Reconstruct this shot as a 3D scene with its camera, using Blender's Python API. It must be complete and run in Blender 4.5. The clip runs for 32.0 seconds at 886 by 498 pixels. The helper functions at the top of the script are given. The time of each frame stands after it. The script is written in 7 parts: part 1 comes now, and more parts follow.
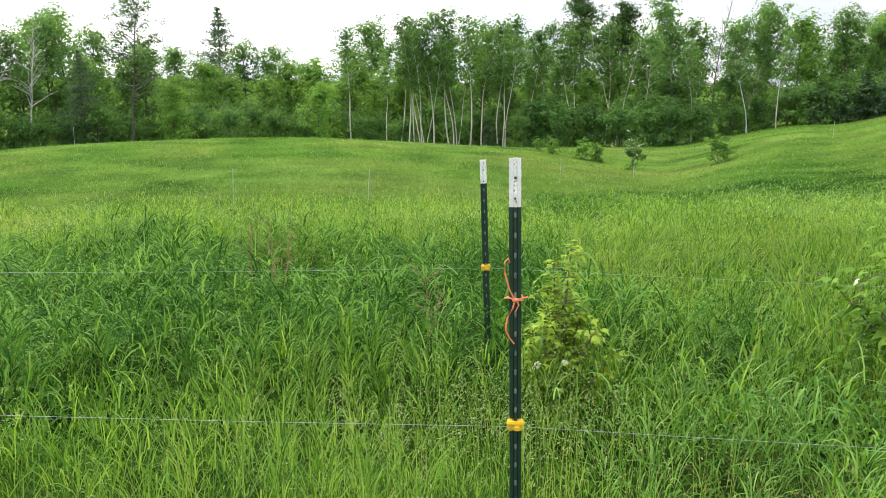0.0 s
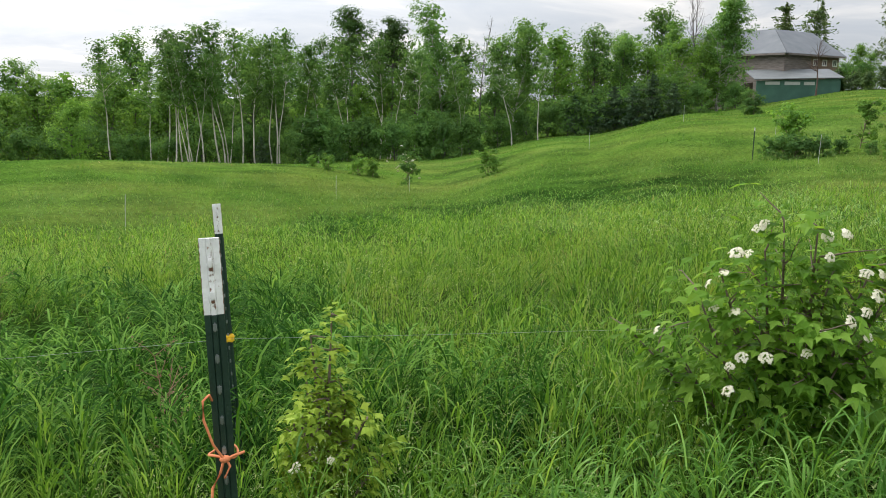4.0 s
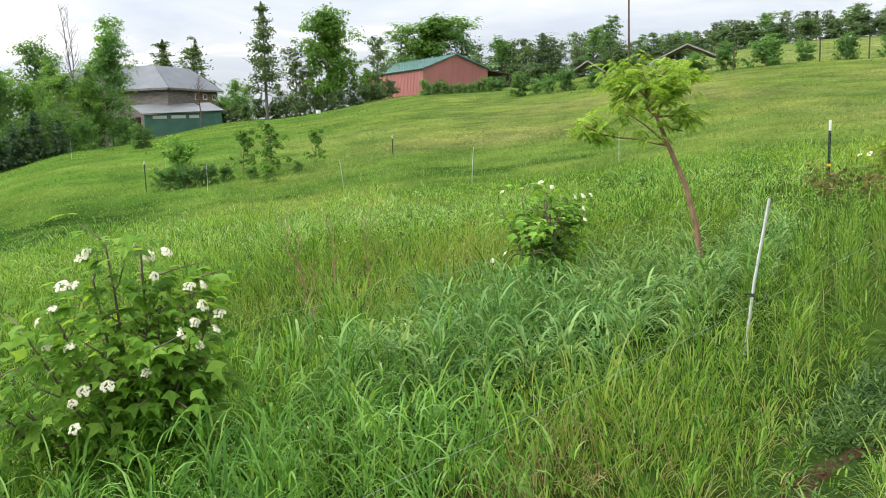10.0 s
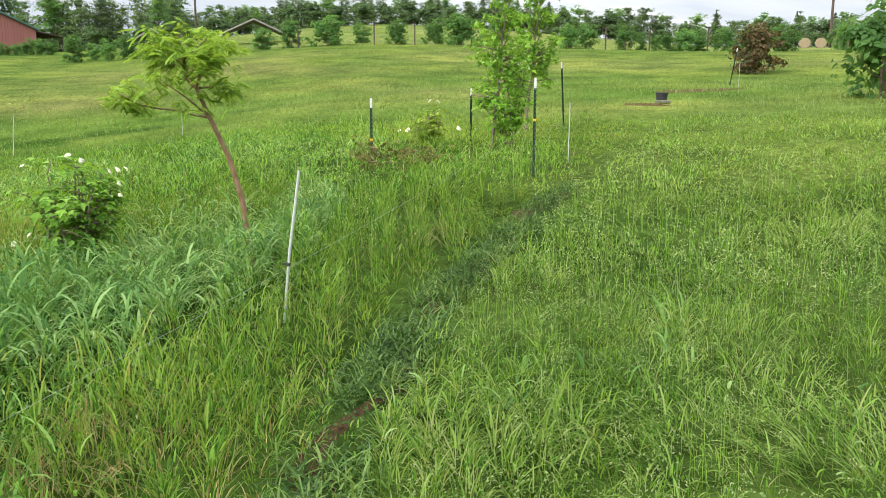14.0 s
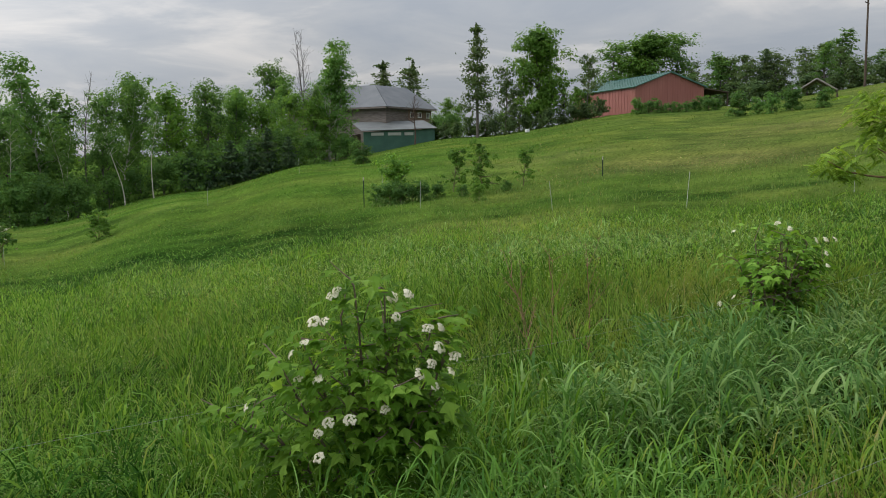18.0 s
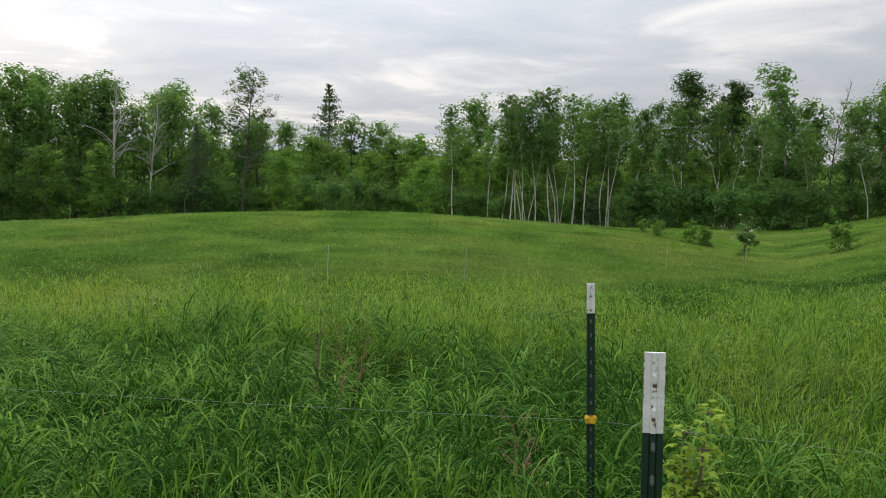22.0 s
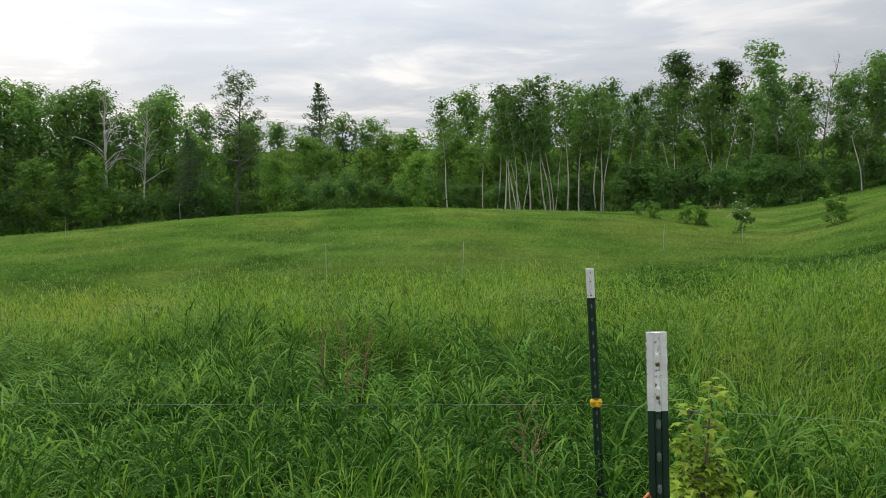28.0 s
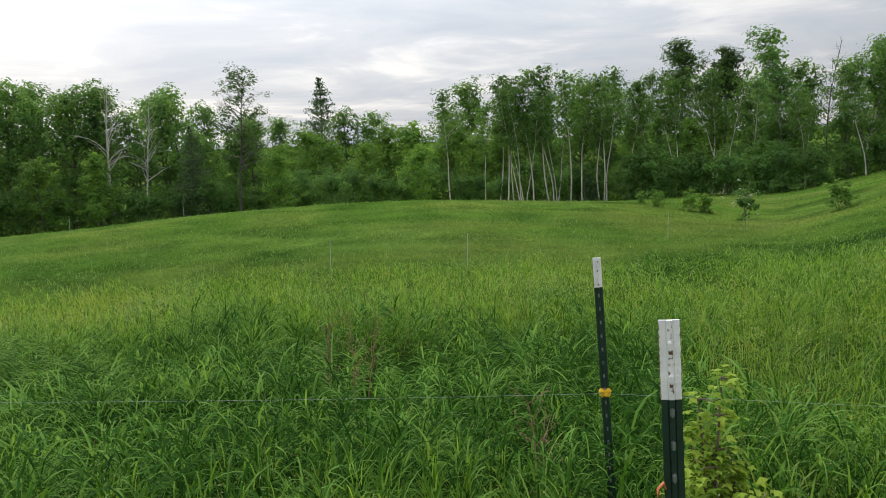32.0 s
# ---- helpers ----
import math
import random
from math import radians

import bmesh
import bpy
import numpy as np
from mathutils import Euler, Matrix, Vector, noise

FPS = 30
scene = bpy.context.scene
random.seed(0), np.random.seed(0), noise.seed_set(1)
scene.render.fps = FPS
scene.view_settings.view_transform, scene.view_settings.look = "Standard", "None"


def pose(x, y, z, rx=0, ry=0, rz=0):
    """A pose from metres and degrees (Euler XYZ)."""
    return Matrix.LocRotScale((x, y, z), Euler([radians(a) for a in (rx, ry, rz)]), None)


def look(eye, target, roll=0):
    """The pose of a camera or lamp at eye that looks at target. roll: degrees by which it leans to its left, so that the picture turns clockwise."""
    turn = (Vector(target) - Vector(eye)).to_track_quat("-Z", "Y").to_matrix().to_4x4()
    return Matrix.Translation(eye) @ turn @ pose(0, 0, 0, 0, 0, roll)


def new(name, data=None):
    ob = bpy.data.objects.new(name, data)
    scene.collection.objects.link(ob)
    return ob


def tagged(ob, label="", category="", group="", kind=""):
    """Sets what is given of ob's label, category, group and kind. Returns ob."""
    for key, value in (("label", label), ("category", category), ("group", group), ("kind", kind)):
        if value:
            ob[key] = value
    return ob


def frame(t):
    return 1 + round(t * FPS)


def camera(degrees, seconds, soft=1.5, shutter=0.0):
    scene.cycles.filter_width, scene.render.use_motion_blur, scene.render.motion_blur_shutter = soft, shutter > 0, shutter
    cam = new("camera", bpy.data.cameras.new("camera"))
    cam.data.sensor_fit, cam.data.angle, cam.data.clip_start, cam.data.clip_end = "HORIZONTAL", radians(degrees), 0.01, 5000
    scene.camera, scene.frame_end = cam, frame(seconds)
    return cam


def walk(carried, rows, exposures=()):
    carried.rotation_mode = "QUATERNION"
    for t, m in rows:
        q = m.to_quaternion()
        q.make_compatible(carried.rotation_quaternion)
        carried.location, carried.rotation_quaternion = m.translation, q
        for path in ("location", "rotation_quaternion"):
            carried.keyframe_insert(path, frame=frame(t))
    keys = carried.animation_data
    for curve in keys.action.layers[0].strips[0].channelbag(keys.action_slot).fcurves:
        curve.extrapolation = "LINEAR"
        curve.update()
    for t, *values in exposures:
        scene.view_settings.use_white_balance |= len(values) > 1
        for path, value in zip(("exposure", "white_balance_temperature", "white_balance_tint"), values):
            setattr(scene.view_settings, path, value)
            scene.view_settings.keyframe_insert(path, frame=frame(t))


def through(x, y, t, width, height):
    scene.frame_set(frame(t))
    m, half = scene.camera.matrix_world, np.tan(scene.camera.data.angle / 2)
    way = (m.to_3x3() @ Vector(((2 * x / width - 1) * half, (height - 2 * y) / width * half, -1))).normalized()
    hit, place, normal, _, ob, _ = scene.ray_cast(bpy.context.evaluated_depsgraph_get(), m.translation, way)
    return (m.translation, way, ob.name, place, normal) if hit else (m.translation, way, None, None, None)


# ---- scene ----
cam = camera(56.34, 32.0, soft=0.9)
PATH = [
    (0, (-0.120, -0.844, 1.484), (1.508, 8.819, -0.510), 0.98),
    (0.5, (-0.099, -0.628, 1.497), (1.670, 8.985, -0.614), 0.59),
    (1, (-0.011, -0.438, 1.488), (1.578, 9.167, -0.798), 0.53),
    (1.5, (0.039, -0.288, 1.473), (1.371, 9.332, -0.913), 0.69),
    (2, (0.003, -0.148, 1.460), (1.651, 9.409, -0.978), -0.15),
    (2.5, (0.037, -0.089, 1.480), (2.847, 9.229, -0.817), -0.20),
    (3, (0.108, -0.087, 1.490), (3.143, 9.192, -0.674), -0.27),
    (3.5, (0.173, -0.101, 1.504), (3.978, 8.931, -0.484), 0.23),
    (4, (0.203, -0.129, 1.518), (4.332, 8.802, -0.268), 0.71),
    (4.5, (0.221, -0.150, 1.520), (4.643, 8.653, -0.199), 0.95),
    (6.5, (0.281, -0.150, 1.515), (5.852, 8.022, 0.037), 0.88),
    (7, (0.302, -0.170, 1.512), (6.486, 7.549, 0.036), 1.10),
    (7.5, (0.309, -0.188, 1.516), (6.928, 7.157, 0.019), 0.85),
    (8, (0.320, -0.204, 1.518), (7.242, 6.853, 0.005), 0.09),
    (8.5, (0.330, -0.223, 1.524), (7.551, 6.534, 0.040), -0.27),
    (9, (0.354, -0.256, 1.527), (8.082, 5.927, 0.097), -0.82),
    (9.5, (0.396, -0.294, 1.521), (8.706, 5.103, 0.171), -1.10),
    (10, (0.415, -0.351, 1.490), (9.324, 3.953, 0.038), -1.85),
    (10.5, (0.438, -0.396, 1.484), (9.644, 3.170, -0.107), -2.08),
    (11, (0.437, -0.433, 1.489), (9.805, 2.627, -0.206), -2.20),
    (11.5, (0.424, -0.475, 1.499), (9.988, 1.850, -0.268), -2.01),
    (12, (0.469, -0.513, 1.487), (10.232, 0.729, -0.283), -1.71),
    (12.5, (0.495, -0.547, 1.483), (10.323, -0.011, -0.285), -1.36),
    (13, (0.510, -0.565, 1.480), (10.351, -0.547, -0.297), -0.90),
    (13.5, (0.520, -0.584, 1.474), (10.349, -0.949, -0.328), -0.65),
    (15.5, (0.554, -0.525, 1.460), (10.354, -1.213, -0.405), 1.06),
    (16, (0.510, -0.494, 1.446), (10.361, -0.223, -0.252), 1.70),
    (16.5, (0.475, -0.455, 1.432), (10.136, 1.416, -0.350), 2.31),
    (17, (0.442, -0.393, 1.463), (9.544, 3.264, -0.481), 1.17),
    (17.5, (0.410, -0.314, 1.574), (8.880, 4.715, -0.147), -0.21),
    (18, (0.380, -0.220, 1.610), (8.013, 6.132, 0.425), -1.07),
    (18.5, (0.346, -0.142, 1.585), (7.025, 7.245, 0.671), -0.22),
    (19, (0.316, -0.110, 1.549), (5.958, 8.094, 0.622), 1.16),
    (19.5, (0.290, -0.069, 1.575), (5.623, 8.322, 0.504), 2.12),
    (20, (0.197, -0.034, 1.613), (3.934, 9.178, 0.527), 2.23),
    (20.5, (0.122, -0.016, 1.608), (2.559, 9.631, 0.603), 1.93),
    (21, (0.084, -0.012, 1.589), (1.705, 9.804, 0.576), 1.96),
    (21.5, (0.058, -0.012, 1.578), (1.145, 9.872, 0.518), 2.20),
    (22, (0.026, -0.008, 1.585), (0.462, 9.916, 0.438), 1.99),
    (22.5, (0.007, -0.007, 1.598), (0.141, 9.921, 0.413), 1.37),
    (23, (-0.000, -0.000, 1.601), (-0.000, 9.933, 0.445), 0.90),
    (23.5, (-0.030, -0.001, 1.573), (-0.181, 9.930, 0.407), 0.86),
    (24, (-0.044, -0.002, 1.556), (-0.362, 9.908, 0.258), 1.08),
    (24.5, (-0.039, -0.002, 1.578), (-0.449, 9.887, 0.150), 1.10),
    (25, (0.001, -0.000, 1.591), (-0.407, 9.898, 0.227), 0.49),
    (25.5, (0.027, -0.001, 1.576), (-0.117, 9.909, 0.244), 0.09),
    (27.5, (0.016, -0.031, 1.593), (-0.079, 9.878, 0.249), -0.98),
    (28, (0.019, -0.033, 1.587), (0.490, 9.880, 0.358), -0.92),
    (28.5, (0.019, -0.031, 1.589), (0.518, 9.885, 0.392), -1.05),
    (29, (0.017, -0.029, 1.592), (0.533, 9.878, 0.329), -2.06),
    (29.5, (0.016, -0.028, 1.593), (0.573, 9.872, 0.302), -1.85),
    (30, (0.008, -0.032, 1.593), (0.488, 9.876, 0.322), -1.90),
    (30.5, (0.008, -0.027, 1.592), (0.496, 9.880, 0.328), -2.00),
    (31, (0.007, -0.025, 1.591), (0.478, 9.883, 0.319), -2.02),
    (31.5, (0.014, -0.026, 1.590), (0.477, 9.880, 0.298), -2.04),
    (32, (0.012, -0.019, 1.583), (0.433, 9.885, 0.265), -1.98),
]
EXPOSURES = [(0, 1.04), (2, 1.15), (3, 0.80), (4.5, 0.55), (7, 0.66), (8, 0.72), (9, 0.76), (11, 1.08), (13.5, 1.08), (15.5, 0.75), (16.2, 0.78), (17, 1.13), (18, -0.08), (19, 0.14), (20, 0.03), (22, 0.0), (23, -0.08), (24, 0.15), (25, 0.06), (28, 0.06), (29, 0.12), (30, -0.02), (31, 0.03), (32, 0.12)]
walk(cam, [(t, look(e, g, r)) for t, e, g, r in PATH], EXPOSURES)

# ---- world and sun ----
SUN_BEARING, SUN_HEIGHT = -38.0, 22.0


def make_world():
    world = bpy.data.worlds.new("overcast_sky")
    scene.world = world
    world.use_nodes = True
    nt = world.node_tree
    nt.nodes.clear()
    N, L = nt.nodes.new, nt.links.new
    out, bg = N("ShaderNodeOutputWorld"), N("ShaderNodeBackground")
    sky = N("ShaderNodeTexSky")
    sky.sky_type = "NISHITA"
    sky.sun_disc = False
    sky.sun_elevation = radians(SUN_HEIGHT)
    sky.sun_rotation = radians(SUN_BEARING)
    sky.air_density, sky.dust_density = 1.0, 3.0
    tc = N("ShaderNodeTexCoord")
    # clouds lie on a flat layer: the way up divided out
    sep = N("ShaderNodeSeparateXYZ")
    L(tc.outputs["Generated"], sep.inputs[0])
    lift = N("ShaderNodeMath"); lift.operation = "ABSOLUTE"
    L(sep.outputs["Z"], lift.inputs[0])
    add = N("ShaderNodeMath"); add.operation = "ADD"; add.inputs[1].default_value = 0.10
    L(lift.outputs[0], add.inputs[0])
    div = N("ShaderNodeVectorMath"); div.operation = "DIVIDE"
    L(tc.outputs["Generated"], div.inputs[0])
    comb = N("ShaderNodeCombineXYZ")
    for k in range(3):
        L(add.outputs[0], comb.inputs[k])
    L(comb.outputs[0], div.inputs[1])
    n1 = N("ShaderNodeTexNoise")
    n1.inputs["Scale"].default_value, n1.inputs["Detail"].default_value = 0.9, 7.0
    n1.inputs["Roughness"].default_value = 0.56
    n1.inputs["Distortion"].default_value = 0.5
    L(div.outputs[0], n1.inputs["Vector"])
    ramp = N("ShaderNodeValToRGB")
    e = ramp.color_ramp.elements
    e[0].position, e[0].color = 0.34, (0.56, 0.61, 0.69, 1)
    e[1].position, e[1].color = 0.66, (0.97, 0.95, 0.94, 1)
    m = ramp.color_ramp.elements.new(0.52)
    m.color = (0.68, 0.71, 0.76, 1)
    L(n1.outputs["Fac"], ramp.inputs[0])
    # brighter toward the veiled sun
    dot = N("ShaderNodeVectorMath"); dot.operation = "DOT_PRODUCT"
    a, h = radians(SUN_BEARING), radians(8)
    dot.inputs[1].default_value = (math.sin(a) * math.cos(h), math.cos(a) * math.cos(h), math.sin(h))
    L(tc.outputs["Generated"], dot.inputs[0])
    glow = N("ShaderNodeMapRange")
    glow.inputs["From Min"].default_value, glow.inputs["From Max"].default_value = 0.2, 1.0
    glow.inputs["To Min"].default_value, glow.inputs["To Max"].default_value = 0.80, 1.34
    L(dot.outputs["Value"], glow.inputs["Value"])
    # an overcast dome is about three times brighter overhead than at the horizon
    dome = N("ShaderNodeMath"); dome.operation = "MULTIPLY_ADD"
    dome.inputs[1].default_value, dome.inputs[2].default_value = 2.4, 0.82
    L(lift.outputs[0], dome.inputs[0])
    both = N("ShaderNodeMath"); both.operation = "MULTIPLY"
    L(glow.outputs[0], both.inputs[0]); L(dome.outputs[0], both.inputs[1])
    cloud = N("ShaderNodeVectorMath"); cloud.operation = "SCALE"
    L(ramp.outputs[0], cloud.inputs[0])
    L(both.outputs[0], cloud.inputs["Scale"])
    skyv = N("ShaderNodeVectorMath"); skyv.operation = "SCALE"
    skyv.inputs["Scale"].default_value = 0.08
    L(sky.outputs[0], skyv.inputs[0])
    mix = N("ShaderNodeMix"); mix.data_type = "RGBA"
    mix.inputs["Factor"].default_value = 0.9
    L(skyv.outputs[0], mix.inputs["A"])
    L(cloud.outputs[0], mix.inputs["B"])
    L(mix.outputs["Result"], bg.inputs["Color"])
    bg.inputs["Strength"].default_value = 0.85
    L(bg.outputs[0], out.inputs["Surface"])


make_world()
sun = new("sun", bpy.data.lights.new("sun", "SUN"))
sun.data.energy, sun.data.angle, sun.data.color = 1.65, radians(30), (1.0, 0.95, 0.88)
a_, h_ = radians(SUN_BEARING), radians(SUN_HEIGHT + 20)
sun.matrix_world = look((math.sin(a_) * math.cos(h_) * 50, math.cos(a_) * math.cos(h_) * 50, math.sin(h_) * 50), (0, 0, 0))

# ---- materials ----
MATS = {}


def ramp_stops(node, stops):
    els = node.color_ramp.elements
    while len(els) < len(stops):
        els.new(0.5)
    for el, (p, c) in zip(els, stops):
        el.position, el.color = p, (*c, 1)


def material(name, stops, scale=4.0, rough=0.7, metal=0.0, bump=0.0, bump_scale=None, vary=0.0, stretch=(1, 1, 1), by="noise", detail=6.0, clear=0.0, spots=None):
    """Noise in object space drives the colour, a finer one the relief; vary: brightness that differs between objects or islands."""
    if name in MATS:
        return MATS[name]
    mat = MATS[name] = bpy.data.materials.new(name)
    mat.use_nodes = True
    nt = mat.node_tree
    N, L = nt.nodes.new, nt.links.new
    bsdf = nt.nodes["Principled BSDF"]
    bsdf.inputs["Roughness"].default_value, bsdf.inputs["Metallic"].default_value = rough, metal
    bsdf.inputs["Coat Weight"].default_value = clear
    tc, mp = N("ShaderNodeTexCoord"), N("ShaderNodeMapping")
    mp.inputs["Scale"].default_value = stretch
    L(tc.outputs["Object"], mp.inputs["Vector"])
    nz = N("ShaderNodeTexNoise")
    nz.inputs["Scale"].default_value, nz.inputs["Detail"].default_value, nz.inputs["Roughness"].default_value = scale, detail, 0.6
    L(mp.outputs[0], nz.inputs["Vector"])
    cr = N("ShaderNodeValToRGB")
    ramp_stops(cr, stops)
    L(nz.outputs["Fac"], cr.inputs[0])
    col = cr.outputs[0]
    if spots:
        n3 = N("ShaderNodeTexNoise")
        n3.inputs["Scale"].default_value, n3.inputs["Detail"].default_value = spots[0], 5.0
        L(tc.outputs["Object"], n3.inputs["Vector"])
        r3 = N("ShaderNodeMapRange")
        r3.inputs["From Min"].default_value, r3.inputs["From Max"].default_value = spots[1], spots[1] + 0.08
        L(n3.outputs["Fac"], r3.inputs["Value"])
        m3 = N("ShaderNodeMix"); m3.data_type = "RGBA"
        L(r3.outputs[0], m3.inputs["Factor"])
        L(col, m3.inputs["A"])
        m3.inputs["B"].default_value = (*spots[2], 1)
        col = m3.outputs["Result"]
    if vary:
        src = N("ShaderNodeNewGeometry").outputs["Random Per Island"] if by == "island" else N("ShaderNodeObjectInfo").outputs["Random"]
        mr = N("ShaderNodeMapRange")
        mr.inputs["To Min"].default_value, mr.inputs["To Max"].default_value = 1 - vary, 1 + vary
        L(src, mr.inputs["Value"])
        sc = N("ShaderNodeVectorMath"); sc.operation = "SCALE"
        L(col, sc.inputs[0]); L(mr.outputs[0], sc.inputs["Scale"])
        col = sc.outputs[0]
    L(col, bsdf.inputs["Base Color"])
    if bump:
        nb = N("ShaderNodeTexNoise")
        nb.inputs["Scale"].default_value, nb.inputs["Detail"].default_value = bump_scale or scale * 6, 5.0
        L(mp.outputs[0], nb.inputs["Vector"])
        bp = N("ShaderNodeBump")
        bp.inputs["Strength"].default_value, bp.inputs["Distance"].default_value = bump, 0.02
        L(nb.outputs["Fac"], bp.inputs["Height"])
        L(bp.outputs[0], bsdf.inputs["Normal"])
    return mat


def foliage(name, dark, mid, light, rough=0.55, through=0.35, patch=0.35, tint=None, gloss=0.1, single=0.85, tuft=None):
    """Leaves and blades: colour differs from island to island, in patches and (tuft: scale, strength) from clump to clump; some light goes through."""
    if name in MATS:
        return MATS[name]
    mat = MATS[name] = bpy.data.materials.new(name)
    mat.use_nodes = True
    nt = mat.node_tree
    N, L = nt.nodes.new, nt.links.new
    bsdf, out = nt.nodes["Principled BSDF"], nt.nodes["Material Output"]
    bsdf.inputs["Roughness"].default_value = rough
    bsdf.inputs["Specular IOR Level"].default_value = gloss
    tc = N("ShaderNodeTexCoord")
    nz = N("ShaderNodeTexNoise")
    nz.inputs["Scale"].default_value, nz.inputs["Detail"].default_value = patch, 3.0
    L(tc.outputs["Object"], nz.inputs["Vector"])
    geo = N("ShaderNodeNewGeometry")
    m1 = N("ShaderNodeMath"); m1.operation = "MULTIPLY_ADD"
    L(geo.outputs["Random Per Island"], m1.inputs[0])
    m1.inputs[1].default_value = single
    m2 = N("ShaderNodeMath"); m2.operation = "MULTIPLY_ADD"
    L(nz.outputs["Fac"], m2.inputs[0]); m2.inputs[1].default_value, m2.inputs[2].default_value = 1.2 + (0.85 - single), -0.53
    shade = m2.outputs[0]
    if tuft:
        n2 = N("ShaderNodeTexNoise")
        n2.inputs["Scale"].default_value, n2.inputs["Detail"].default_value = tuft[0], 2.0
        L(tc.outputs["Object"], n2.inputs["Vector"])
        m3 = N("ShaderNodeMath"); m3.operation = "MULTIPLY_ADD"
        L(n2.outputs["Fac"], m3.inputs[0]); m3.inputs[1].default_value = tuft[1]
        m4 = N("ShaderNodeMath"); m4.operation = "SUBTRACT"
        L(m2.outputs[0], m4.inputs[0]); m4.inputs[1].default_value = tuft[1] * 0.5
        L(m4.outputs[0], m3.inputs[2])
        shade = m3.outputs[0]
    L(shade, m1.inputs[2])
    cr = N("ShaderNodeValToRGB")
    ramp_stops(cr, [(0.1, dark), (0.5, mid), (0.85, light)] + ([(0.97, tint)] if tint else []))
    L(m1.outputs[0], cr.inputs[0])
    oi = N("ShaderNodeObjectInfo")
    mr = N("ShaderNodeMapRange")
    mr.inputs["To Min"].default_value, mr.inputs["To Max"].default_value = 0.82, 1.18
    L(oi.outputs["Random"], mr.inputs["Value"])
    sc = N("ShaderNodeVectorMath"); sc.operation = "SCALE"
    L(cr.outputs[0], sc.inputs[0]); L(mr.outputs[0], sc.inputs["Scale"])
    L(sc.outputs[0], bsdf.inputs["Base Color"])
    tr = N("ShaderNodeBsdfTranslucent")
    warm = N("ShaderNodeVectorMath"); warm.operation = "MULTIPLY"
    warm.inputs[1].default_value = (1.6, 1.4, 0.85)
    L(sc.outputs[0], warm.inputs[0]); L(warm.outputs[0], tr.inputs["Color"])
    mx = N("ShaderNodeMixShader")
    mx.inputs[0].default_value = through
    L(bsdf.outputs[0], mx.inputs[1]); L(tr.outputs[0], mx.inputs[2]); L(mx.outputs[0], out.inputs["Surface"])
    return mat


